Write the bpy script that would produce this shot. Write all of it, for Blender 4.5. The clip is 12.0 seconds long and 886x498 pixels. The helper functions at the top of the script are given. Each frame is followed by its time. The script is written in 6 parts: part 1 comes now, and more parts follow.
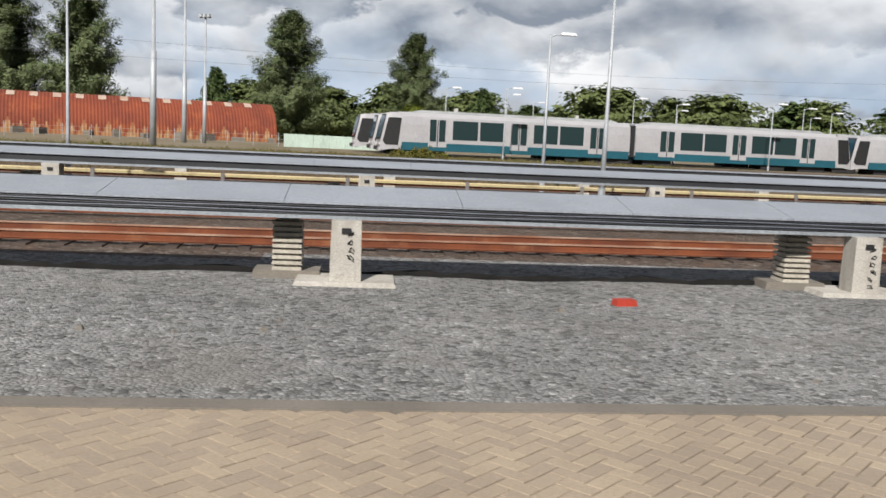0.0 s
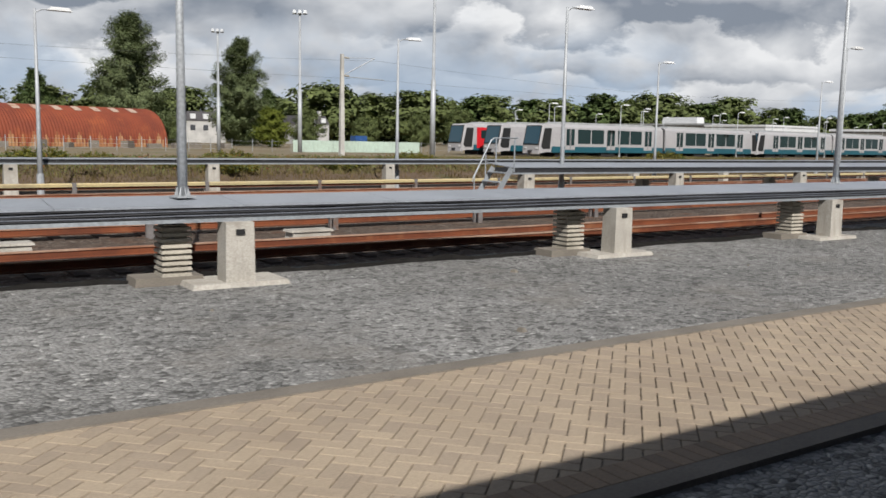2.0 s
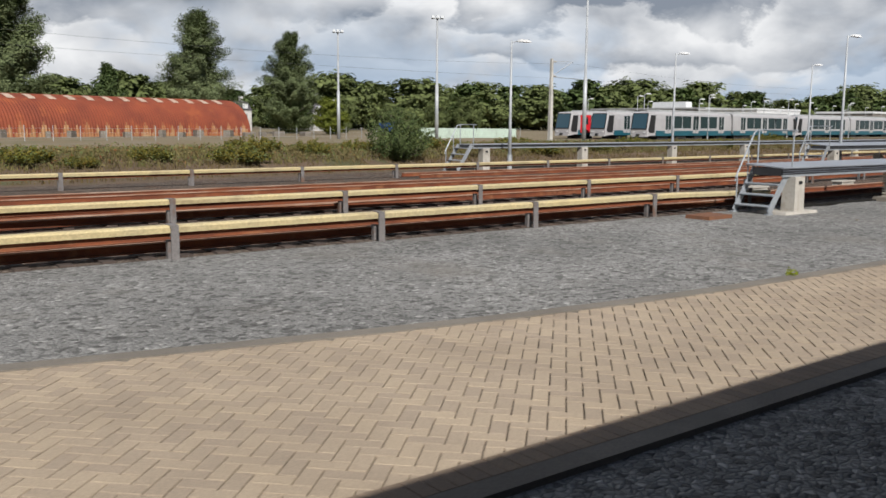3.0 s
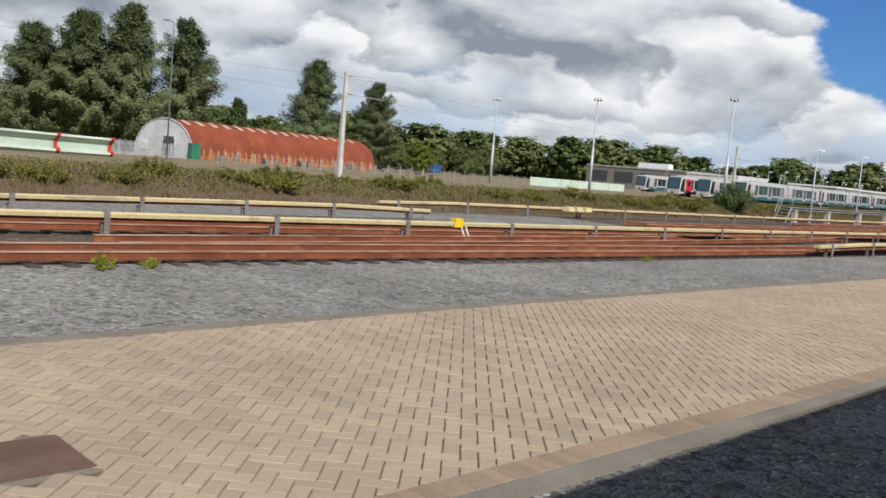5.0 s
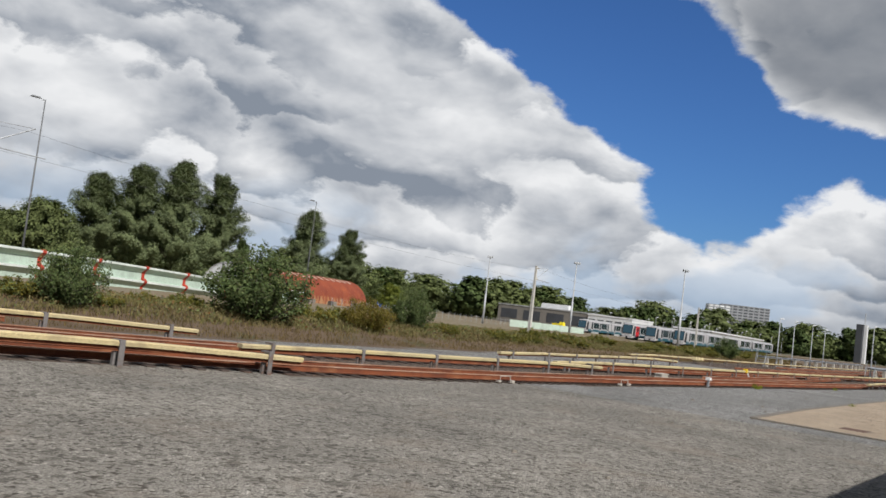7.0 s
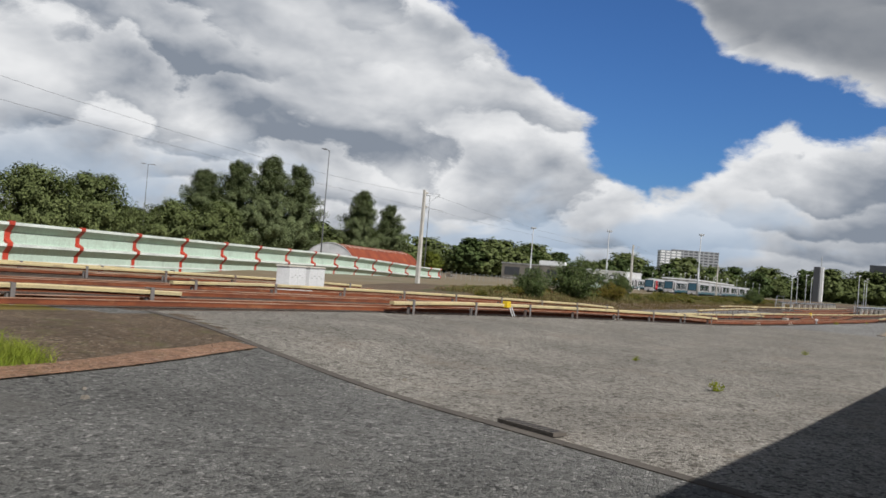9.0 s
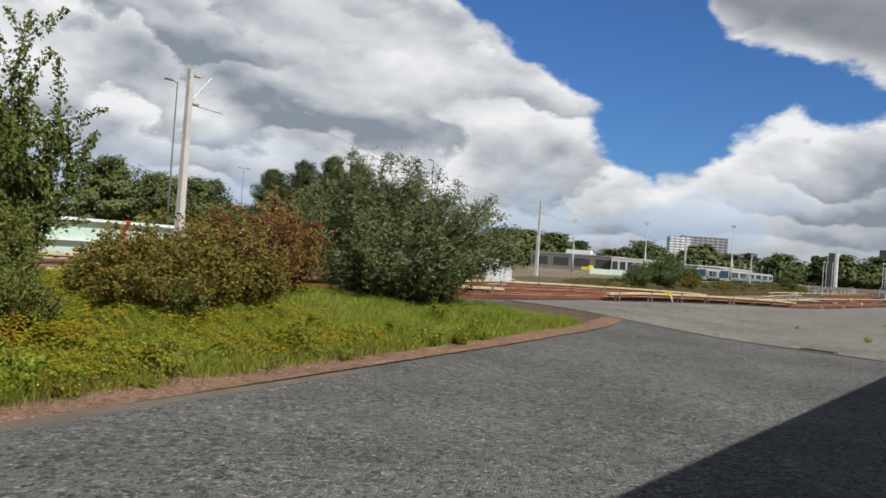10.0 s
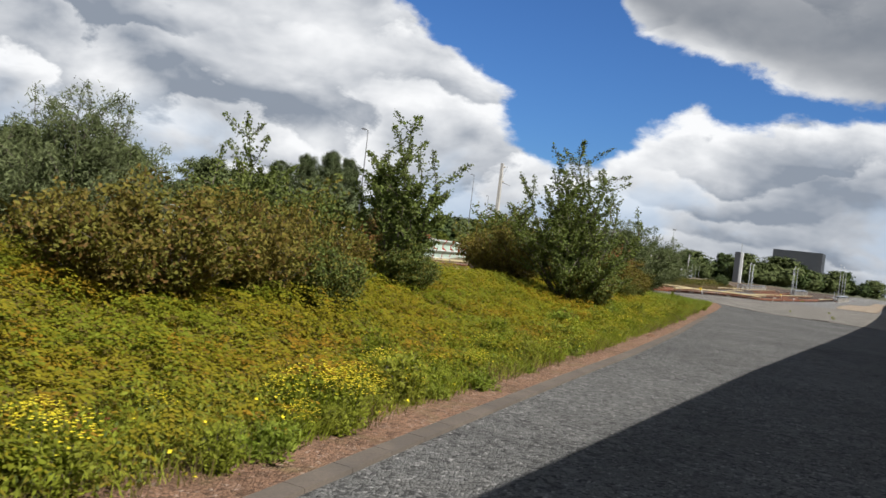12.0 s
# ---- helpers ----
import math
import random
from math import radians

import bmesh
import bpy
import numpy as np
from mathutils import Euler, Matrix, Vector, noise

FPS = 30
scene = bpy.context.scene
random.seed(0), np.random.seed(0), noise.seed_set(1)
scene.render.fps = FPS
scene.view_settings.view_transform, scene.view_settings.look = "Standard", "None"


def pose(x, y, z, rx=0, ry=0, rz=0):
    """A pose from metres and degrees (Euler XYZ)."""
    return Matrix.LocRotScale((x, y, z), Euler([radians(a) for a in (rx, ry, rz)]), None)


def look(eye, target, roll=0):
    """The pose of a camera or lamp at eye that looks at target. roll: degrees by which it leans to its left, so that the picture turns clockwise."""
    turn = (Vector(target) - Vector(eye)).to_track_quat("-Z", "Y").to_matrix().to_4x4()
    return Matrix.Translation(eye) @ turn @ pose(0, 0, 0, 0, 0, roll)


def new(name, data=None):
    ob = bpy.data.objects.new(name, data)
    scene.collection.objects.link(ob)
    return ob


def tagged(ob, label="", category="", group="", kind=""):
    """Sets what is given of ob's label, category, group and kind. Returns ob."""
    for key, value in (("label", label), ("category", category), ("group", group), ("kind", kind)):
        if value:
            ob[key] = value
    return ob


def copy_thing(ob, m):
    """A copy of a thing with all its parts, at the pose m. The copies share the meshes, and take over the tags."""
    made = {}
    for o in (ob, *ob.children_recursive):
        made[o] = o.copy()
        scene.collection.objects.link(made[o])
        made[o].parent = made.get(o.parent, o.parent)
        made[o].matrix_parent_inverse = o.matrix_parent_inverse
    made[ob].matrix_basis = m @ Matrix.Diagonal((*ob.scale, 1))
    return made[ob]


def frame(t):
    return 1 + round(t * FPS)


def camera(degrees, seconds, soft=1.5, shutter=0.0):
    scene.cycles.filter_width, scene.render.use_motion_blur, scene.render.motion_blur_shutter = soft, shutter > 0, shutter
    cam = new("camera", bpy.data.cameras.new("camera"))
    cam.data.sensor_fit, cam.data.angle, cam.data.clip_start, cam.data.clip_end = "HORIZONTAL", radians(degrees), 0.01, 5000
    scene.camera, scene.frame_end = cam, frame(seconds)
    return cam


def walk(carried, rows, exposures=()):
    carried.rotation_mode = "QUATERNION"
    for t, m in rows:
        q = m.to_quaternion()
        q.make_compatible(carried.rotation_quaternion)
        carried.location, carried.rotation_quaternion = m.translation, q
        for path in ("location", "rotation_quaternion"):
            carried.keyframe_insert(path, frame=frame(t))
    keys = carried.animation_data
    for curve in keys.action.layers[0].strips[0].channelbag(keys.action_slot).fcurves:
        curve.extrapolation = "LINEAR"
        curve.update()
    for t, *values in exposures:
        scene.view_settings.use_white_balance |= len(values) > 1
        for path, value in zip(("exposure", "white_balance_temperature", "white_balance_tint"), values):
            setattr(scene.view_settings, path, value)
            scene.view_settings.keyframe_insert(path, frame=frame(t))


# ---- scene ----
cam = camera(53.21, 12.0, soft=1.6, shutter=0.025)
PATH = [
    (0.0, pose(-0.00, -0.00, 2.50, 82.76, -2.64, -4.78)),
    (0.5, pose(-14.57, -0.20, 2.50, 83.94, -2.15, -13.90)),
    (1.0, pose(-28.86, -0.38, 2.50, 82.25, -2.74, -22.50)),
    (1.5, pose(-42.89, -0.54, 2.50, 81.51, -1.63, -29.01)),
    (2.0, pose(-56.65, -0.69, 2.50, 82.91, -1.12, -33.05)),
    (2.5, pose(-70.17, -0.82, 2.50, 82.46, -0.65, -35.38)),
    (4.5, pose(-121.86, -1.16, 2.50, 83.40, -2.93, -41.80)),
    (5.0, pose(-134.24, -1.20, 2.50, 84.67, -4.86, -43.36)),
    (5.5, pose(-146.41, -1.23, 2.50, 86.82, -4.69, -45.61)),
    (6.0, pose(-158.39, -1.24, 2.50, 87.57, -4.16, -48.79)),
    (6.5, pose(-170.18, -1.23, 2.50, 90.91, -6.45, -50.29)),
    (7.0, pose(-181.79, -1.20, 2.50, 93.87, -7.02, -53.47)),
    (9.0, pose(-226.64, -0.93, 2.50, 91.29, -4.62, -56.68)),
    (9.5, pose(-237.49, -0.82, 2.50, 91.28, -4.74, -57.54)),
    (10.0, pose(-248.21, -0.69, 2.50, 90.44, -4.20, -56.27)),
    (10.5, pose(-258.81, -0.54, 2.50, 90.84, -3.79, -56.90)),
    (11.0, pose(-269.30, -0.38, 2.50, 90.98, -4.87, -61.68)),
    (11.5, pose(-279.68, -0.20, 2.50, 90.49, -6.71, -62.86)),
    (12.0, pose(-289.97, 0.00, 2.50, 89.78, -6.66, -62.31)),
]
walk(cam, PATH, [(0.0, 0.02), (0.5, -0.12), (1.0, -0.22), (1.6, -0.19), (2.5, -0.13), (4.5, -0.02), (5.5, -0.05), (7.0, -0.15), (9.0, -0.2), (10.0, -0.12), (11.0, -0.04), (12.0, 0.04)])

# ---- world, sun ----
SUN_EL, SUN_AZ = 41.0, 199.5
world = bpy.data.worlds.new("sky")
scene.world = world
world.use_nodes = True


class Nodes:
    """Short hand for building node trees."""

    def __init__(self, tree):
        self.t = tree
        self.t.nodes.clear()

    def put(self, sock, v):
        if isinstance(v, bpy.types.NodeSocket):
            self.t.links.new(v, sock)
        elif v is not None:
            if isinstance(v, (tuple, list)) and len(v) == 3 and len(sock.default_value) == 4:
                v = (*v, 1)
            sock.default_value = v

    def n(self, kind, ins=None, operation=None, use_clamp=False, data_type=None, blend_type=None, interpolation_type=None, feature=None):
        node = self.t.nodes.new(kind)
        if operation:
            node.operation = operation
        if use_clamp:
            node.use_clamp = True
        if data_type:
            node.data_type = data_type
        if blend_type:
            node.blend_type = blend_type
        if interpolation_type:
            node.interpolation_type = interpolation_type
        if feature:
            node.feature = feature
        for k, v in (ins or {}).items():
            self.put(node.inputs[k], v)
        return node

    def m(self, op, a, b=None, c=None, clamp=False):
        node = self.n("ShaderNodeMath", operation=op, use_clamp=clamp)
        for i, v in enumerate((a, b, c)):
            self.put(node.inputs[i], v) if v is not None else None
        return node.outputs[0]

    def v(self, op, a, b=None, out=0):
        node = self.n("ShaderNodeVectorMath", operation=op)
        self.put(node.inputs[0], a)
        if b is not None:
            self.put(node.inputs[3 if op == "SCALE" else 1], b)
        return node.outputs["Value"] if op == "DOT_PRODUCT" else node.outputs[out]

    def mix(self, f, a, b, kind="MIX"):
        node = self.n("ShaderNodeMix", data_type="RGBA", blend_type=kind)
        self.put(node.inputs[0], f)
        self.put(node.inputs[6], a)
        self.put(node.inputs[7], b)
        return node.outputs[2]

    def noise(self, vec, scale, detail=4.0, rough=0.55, dist=0.0):
        return self.n("ShaderNodeTexNoise", {"Vector": vec, "Scale": scale, "Detail": detail, "Roughness": rough, "Distortion": dist}).outputs[0]

    def ramp(self, f, lo, hi, a=0.0, b=1.0, smooth=True):
        node = self.n("ShaderNodeMapRange", {0: f, 1: lo, 2: hi, 3: a, 4: b}, interpolation_type="SMOOTHSTEP" if smooth else "LINEAR")
        return node.outputs[0]


def make_sky():
    k = Nodes(world.node_tree)
    out = k.n("ShaderNodeOutputWorld")
    d = k.n("ShaderNodeTexCoord").outputs["Generated"]
    nish = k.n("ShaderNodeTexSky")
    nish.sky_type, nish.sun_disc, nish.sun_elevation, nish.sun_rotation = "NISHITA", False, radians(SUN_EL), radians(SUN_AZ)
    nish.air_density, nish.dust_density, nish.ozone_density = 1.0, 0.6, 2.5
    sky = nish.outputs[0]
    axes = k.n("ShaderNodeSeparateXYZ", {0: d})
    up = axes.outputs[2]
    # unseen sky overhead and sunward behind the viewer, greyed and dimmed to deepen shade
    clear = k.m("MAXIMUM", k.ramp(up, 0.55, 0.8), k.ramp(axes.outputs[1], 0.0, -0.4))
    tint = k.mix(clear, (0.42, 0.72, 1.18), (0.50, 0.50, 0.475))
    blue = k.mix(1.0, k.v("SCALE", sky, 0.085), tint, "MULTIPLY")
    az = k.m("MULTIPLY", k.m("ARCTAN2", axes.outputs[0], axes.outputs[1]), 180 / math.pi)
    el = k.m("MULTIPLY", k.m("ARCSINE", up), 180 / math.pi)

    def profile(x, pts):
        """A line through points, in degrees, as a colour ramp."""
        node = k.n("ShaderNodeValToRGB")
        xs, ys = [p_[0] for p_ in pts], [p_[1] for p_ in pts]
        x0, x1, y0, y1 = xs[0], xs[-1], min(ys), max(ys)
        els = node.color_ramp.elements
        for i, (a_, b_) in enumerate(pts):
            at = (a_ - x0) / (x1 - x0)
            e_ = els[i] if i < 2 else els.new(at)
            e_.position = at
            e_.color = (*((b_ - y0) / (y1 - y0),) * 3, 1.0)
        k.put(node.inputs[0], k.ramp(x, x0, x1, smooth=False))
        return k.m("ADD", k.m("MULTIPLY", node.outputs[0], y1 - y0), y0)

    # cloud texture: rows of heaps, flattened towards the horizon
    flat = k.n("ShaderNodeCombineXYZ", {0: k.m("DIVIDE", az, 10.0), 1: k.m("MULTIPLY", el, 0.175), 2: 3.0}).outputs[0]
    warp = k.v("SCALE", k.v("SUBTRACT", k.n("ShaderNodeTexNoise", {"Vector": flat, "Scale": 1.2, "Detail": 2.0}).outputs[1], (0.5, 0.5, 0.5)), 0.3)
    q = k.v("ADD", flat, warp)

    def heaps(vec, scale):
        cell = k.n("ShaderNodeTexVoronoi", {"Vector": vec, "Scale": scale, "Detail": 3.0, "Roughness": 0.42, "Lacunarity": 2.3, "Smoothness": 0.7}, feature="SMOOTH_F1")
        return k.m("SUBTRACT", 1.0, k.m("MULTIPLY", cell.outputs[0], 1.5))

    def body(vec):
        return k.m("ADD", k.m("MULTIPLY", k.noise(vec, 1.1, 6.0, 0.5), 0.72), k.m("MULTIPLY", heaps(vec, 1.5), 0.28))

    here = body(q)
    above = body(k.v("ADD", q, (0.03, 0.20, 0.0)))
    broad_here = k.noise(q, 0.62, 1.0, 0.4)
    broad_up = k.noise(k.v("ADD", q, (0.0, 0.42, 0.0)), 0.62, 1.0, 0.4)
    puff = k.m("ADD", k.m("MULTIPLY", k.m("SUBTRACT", k.noise(q, 3.2, 6.0, 0.6), 0.5), 3.4), k.m("MULTIPLY", heaps(q, 3.4), 0.55))

    # the open blue window between the main deck, a dark bank above and heaps below
    deck = profile(el, ((0, 73), (5.6, 69.5), (7, 66.5), (9.3, 64.6), (10.6, 64.8), (12, 62.5), (13.4, 60.0), (15.8, 57.2), (17, 54.5), (22, 46)))
    bank = profile(az, ((58, 26), (68, 20), (71, 17.4), (72.5, 15.2), (75, 13.7), (78.5, 13.1), (83, 11.4), (90, 10), (110, 9)))
    heap = profile(az, ((58, 3), (66, 4.4), (68.7, 5.4), (71.1, 6.0), (72.3, 6.8), (74.5, 9.0), (77.4, 10.1), (80, 9.2), (83, 9.8), (110, 12)))
    left = k.m("MULTIPLY", k.m("SUBTRACT", az, deck), 0.75)
    top = k.m("SUBTRACT", bank, el)
    low_side = k.m("SUBTRACT", el, heap)
    inside = k.m("MINIMUM", left, k.m("MINIMUM", top, low_side))
    over = k.m("SUBTRACT", puff, inside)
    cover = k.m("MULTIPLY", k.ramp(over, -0.45, 0.55), k.m("SUBTRACT", 1.0, clear))
    # light and shade over the heaps
    # rows of heaps: each row runs from a grey base up to a white, crisp top
    rows = k.m("MULTIPLY", k.m("LOGARITHM", k.m("ADD", k.m("MAXIMUM", el, 0.0), 4.0), math.e), 3.3)
    rows = k.m("ADD", rows, k.m("MULTIPLY", k.m("SUBTRACT", k.noise(q, 0.8, 2.0, 0.45), 0.5), 3.6))
    rows = k.m("ADD", rows, k.m("MULTIPLY", k.m("SUBTRACT", k.noise(q, 2.4, 8.0, 0.6), 0.5), 1.25))
    rows = k.m("ADD", rows, k.m("MULTIPLY", heaps(q, 3.0), 0.22))
    part_of = k.m("FRACT", rows)
    saw = k.m("MINIMUM", part_of, k.m("MULTIPLY", k.m("SUBTRACT", 1.0, part_of), 6.0))
    crisp = k.ramp(k.noise(k.v("ADD", q, (7.0, 3.0, 0.0)), 0.9, 2.0, 0.5), 0.33, 0.58)
    bright = k.m("ADD", 0.52, k.m("ADD", k.m("MULTIPLY", k.m("SUBTRACT", here, above), 1.5), k.m("MULTIPLY", k.m("SUBTRACT", broad_here, broad_up), 1.2)))
    bright = k.m("ADD", bright, k.m("MULTIPLY", crisp, k.m("MULTIPLY", k.m("SUBTRACT", saw, 0.47), 0.72)))
    bright = k.m("ADD", bright, k.m("MULTIPLY", k.ramp(over, 2.2, 0.2), 0.30))
    masses = ((39.5, 10.8, 6.0, 1.9, -0.42), (33, 6.8, 6.5, 0.8, -0.30), (5, 7.6, 8, 1.7, -0.34), (22, 7.6, 8, 1.5, -0.30), (30, 9.6, 3.4, 3.0, 0.32),
              (54, 12.3, 4, 2.6, 0.34), (40, 7.5, 4.5, 1.0, 0.30), (12, 4.2, 7, 1.2, 0.25), (52, 8.0, 6, 0.9, -0.2), (71, 4.6, 4, 1.3, 0.30), (77, 8, 3.6, 1.8, 0.30), (85, 5.2, 6, 2.6, -0.6))
    for a_, e_, ra, re_, w_ in masses:
        r2 = k.m("ADD", k.m("POWER", k.m("DIVIDE", k.m("SUBTRACT", az, a_), ra), 2.0), k.m("POWER", k.m("DIVIDE", k.m("SUBTRACT", el, e_), re_), 2.0))
        bright = k.m("ADD", bright, k.m("MULTIPLY", k.m("EXPONENT", k.m("MULTIPLY", r2, -1.0)), w_))
    bright = k.m("MAXIMUM", k.m("MINIMUM", bright, 1.0), 0.0)
    cloud = k.mix(bright, (0.27, 0.31, 0.375), (0.94, 0.95, 0.965))
    # the heavy bank towards the east
    heavy = k.m("MULTIPLY", k.ramp(k.m("SUBTRACT", el, bank), -0.8, 2.2), k.ramp(az, 62.0, 72.0))
    cloud = k.mix(k.m("MULTIPLY", heavy, 0.72), cloud, (0.17, 0.19, 0.225))
    # pale, bluish distance near the horizon
    pale = k.m("MULTIPLY", k.ramp(el, 9.0, 2.0), k.ramp(k.noise(q, 1.1, 4.0, 0.55), 0.46, 0.60))
    cloud = k.mix(k.m("MULTIPLY", pale, 0.7), cloud, (0.44, 0.57, 0.74))
    both = k.mix(cover, blue, cloud)
    k.put(out.inputs[0], k.n("ShaderNodeBackground", {0: both, 1: 1.0}).outputs[0])


make_sky()
sun_data = bpy.data.lights.new("sun", "SUN")
sun_data.energy, sun_data.angle, sun_data.color = 6.6, radians(0.6), (1.0, 0.965, 0.92)
sun = new("sun", sun_data)
sa = radians(SUN_AZ)
sun_way = Vector((math.sin(sa) * math.cos(radians(SUN_EL)), math.cos(sa) * math.cos(radians(SUN_EL)), math.sin(radians(SUN_EL))))
sun.matrix_world = look(sun_way * 60, (0, 0, 0))


# ---- materials ----
TONE = 0.87


def material(name, col, rough=0.8, metal=0.0, scale=3.0, vary=0.25, grain=40.0, bump=0.2, second=None, stain=None, stain_scale=0.6, spec=0.4, depth=0.01, trans=0.0, island=0.0, streak=None):
    """A worn surface: two colours mixed by broad noise, fine grain, optional stains and vertical streaks."""
    mat = bpy.data.materials.new(name)
    mat.use_nodes = True
    k = Nodes(mat.node_tree)
    out = k.n("ShaderNodeOutputMaterial")
    pos = k.n("ShaderNodeNewGeometry").outputs["Position"]
    geo = k.n("ShaderNodeNewGeometry")
    b = k.n("ShaderNodeBsdfPrincipled")
    second = second or tuple(c * (1 - vary) for c in col)
    col, second = tuple(c * TONE for c in col), tuple(c * TONE for c in second)
    stain, streak = stain and tuple(c * TONE for c in stain), streak and tuple(c * TONE for c in streak)
    broad = k.ramp(k.noise(pos, scale, 4.0), 0.3, 0.7)
    fine = k.noise(pos, grain, 3.0, 0.6)
    c = k.mix(broad, col, second)
    c = k.mix(1.0, c, k.n("ShaderNodeCombineColor", {0: k.ramp(fine, 0.2, 0.8, 0.75, 1.2), 1: k.ramp(fine, 0.2, 0.8, 0.75, 1.2), 2: k.ramp(fine, 0.2, 0.8, 0.75, 1.2)}).outputs[0], "MULTIPLY")
    if stain:
        c = k.mix(k.m("MULTIPLY", k.ramp(k.noise(pos, stain_scale, 6.0, 0.65), 0.52, 0.68), 0.8), c, stain)
    if streak:
        vec = k.v("MULTIPLY", pos, (1.0, 1.0, 0.12))
        c = k.mix(k.m("MULTIPLY", k.ramp(k.noise(vec, 7.0, 4.0, 0.6), 0.48, 0.7), 0.7), c, streak)
    if island:
        r = k.m("ADD", k.n("ShaderNodeObjectInfo").outputs["Random"], geo.outputs["Random Per Island"])
        r = k.m("FRACT", r)
        g = k.m("ADD", 1.0 - island, k.m("MULTIPLY", r, 2 * island))
        c = k.mix(1.0, c, k.n("ShaderNodeCombineColor", {0: g, 1: g, 2: k.m("ADD", k.m("MULTIPLY", g, 0.8), 0.2)}).outputs[0], "MULTIPLY")
    k.put(b.inputs["Base Color"], c)
    k.put(b.inputs["Roughness"], k.ramp(fine, 0.2, 0.8, max(rough - 0.12, 0.05), min(rough + 0.1, 1.0)))
    b.inputs["Metallic"].default_value = metal
    b.inputs["Specular IOR Level"].default_value = spec
    if bump:
        k.put(b.inputs["Normal"], k.n("ShaderNodeBump", {"Strength": bump, "Distance": depth, "Height": k.m("ADD", fine, broad)}).outputs[0])
    shader = b.outputs[0]
    if trans:
        t = k.n("ShaderNodeBsdfTranslucent", {"Color": k.mix(1.0, c, (1.0, 1.25, 0.55), "MULTIPLY")})
        shader = k.n("ShaderNodeMixShader", {0: trans, 1: shader, 2: t.outputs[0]}).outputs[0]
    k.put(out.inputs[0], shader)
    return mat


def stones(name, dark, mid, pale, size, patch=None, bump=0.8, patch_scale=0.25, pebble=0.02):
    """Loose stones: cells of differing greys with dark gaps."""
    dark, mid, pale = tuple(c * TONE for c in dark), tuple(c * TONE for c in mid), tuple(c * TONE for c in pale)
    mat = bpy.data.materials.new(name)
    mat.use_nodes = True
    k = Nodes(mat.node_tree)
    out = k.n("ShaderNodeOutputMaterial")
    pos = k.n("ShaderNodeNewGeometry").outputs["Position"]
    flat = k.v("ADD", pos, k.v("SCALE", k.n("ShaderNodeTexNoise", {"Vector": pos, "Scale": 8.0}).outputs[1], 0.06))
    cell = k.n("ShaderNodeTexVoronoi", {"Vector": flat, "Scale": 1.0 / size, "Randomness": 1.0})
    edge = k.n("ShaderNodeTexVoronoi", {"Vector": flat, "Scale": 1.0 / size}, feature="DISTANCE_TO_EDGE")
    tone = k.n("ShaderNodeSeparateXYZ", {0: cell.outputs["Color"]}).outputs[0]
    big = k.n("ShaderNodeTexVoronoi", {"Vector": flat, "Scale": 0.36 / size})
    tone2 = k.n("ShaderNodeSeparateXYZ", {0: big.outputs["Color"]}).outputs[1]
    c = k.mix(k.ramp(tone, 0.0, 0.34), dark, mid)
    c = k.mix(k.ramp(tone, 0.88, 1.0), c, pale)
    c = k.mix(k.m("MULTIPLY", k.ramp(tone2, 0.0, 0.2, 1.0, 0.0), 0.55), c, dark)
    c = k.mix(k.m("MULTIPLY", k.ramp(tone2, 0.9, 1.0), 0.4), c, pale)
    c = k.mix(k.ramp(edge.outputs[0], 0.0, 0.12, 0.6, 0.0), c, tuple(v * 0.4 for v in dark))
    broad = k.noise(pos, patch_scale, 5.0, 0.6)
    g = k.ramp(broad, 0.25, 0.75, 0.78, 1.18)
    c = k.mix(1.0, c, k.n("ShaderNodeCombineColor", {0: g, 1: g, 2: g}).outputs[0], "MULTIPLY")
    if patch:
        c = k.mix(k.m("MULTIPLY", k.ramp(k.noise(k.v("ADD", pos, (31.0, 7.0, 0.0)), patch_scale * 1.6, 6.0, 0.65), 0.52, 0.7), 0.55), c, patch)
    b = k.n("ShaderNodeBsdfPrincipled", {"Base Color": c, "Roughness": 0.9})
    b.inputs["Specular IOR Level"].default_value = 0.25
    hgt = k.m("ADD", k.m("MULTIPLY", tone, 0.7), k.ramp(edge.outputs[0], 0.0, 0.3))
    k.put(b.inputs["Normal"], k.n("ShaderNodeBump", {"Strength": bump, "Distance": pebble, "Height": hgt}).outputs[0])
    k.put(out.inputs[0], b.outputs[0])
    return mat


def glass(name, tint, rough=0.06):
    mat = bpy.data.materials.new(name)
    mat.use_nodes = True
    k = Nodes(mat.node_tree)
    out = k.n("ShaderNodeOutputMaterial")
    b = k.n("ShaderNodeBsdfPrincipled", {"Base Color": tint, "Roughness": rough})
    b.inputs["Specular IOR Level"].default_value = 0.5
    k.put(out.inputs[0], b.outputs[0])
    return mat


GRAVEL = stones("grey_gravel", (0.10, 0.097, 0.092), (0.29, 0.286, 0.275), (0.47, 0.46, 0.44), 0.07, patch=(0.20, 0.185, 0.165))
BALLAST = stones("track_ballast", (0.05, 0.036, 0.028), (0.14, 0.105, 0.082), (0.30, 0.26, 0.22), 0.065, patch=(0.15, 0.066, 0.032), patch_scale=0.5)
CHIPS = stones("fine_chippings", (0.055, 0.054, 0.051), (0.185, 0.183, 0.172), (0.37, 0.36, 0.34), 0.05, patch=(0.11, 0.105, 0.095))
BROWNG = stones("brown_gravel", (0.08, 0.07, 0.056), (0.315, 0.294, 0.258), (0.48, 0.445, 0.395), 0.06, patch=(0.22, 0.185, 0.15))
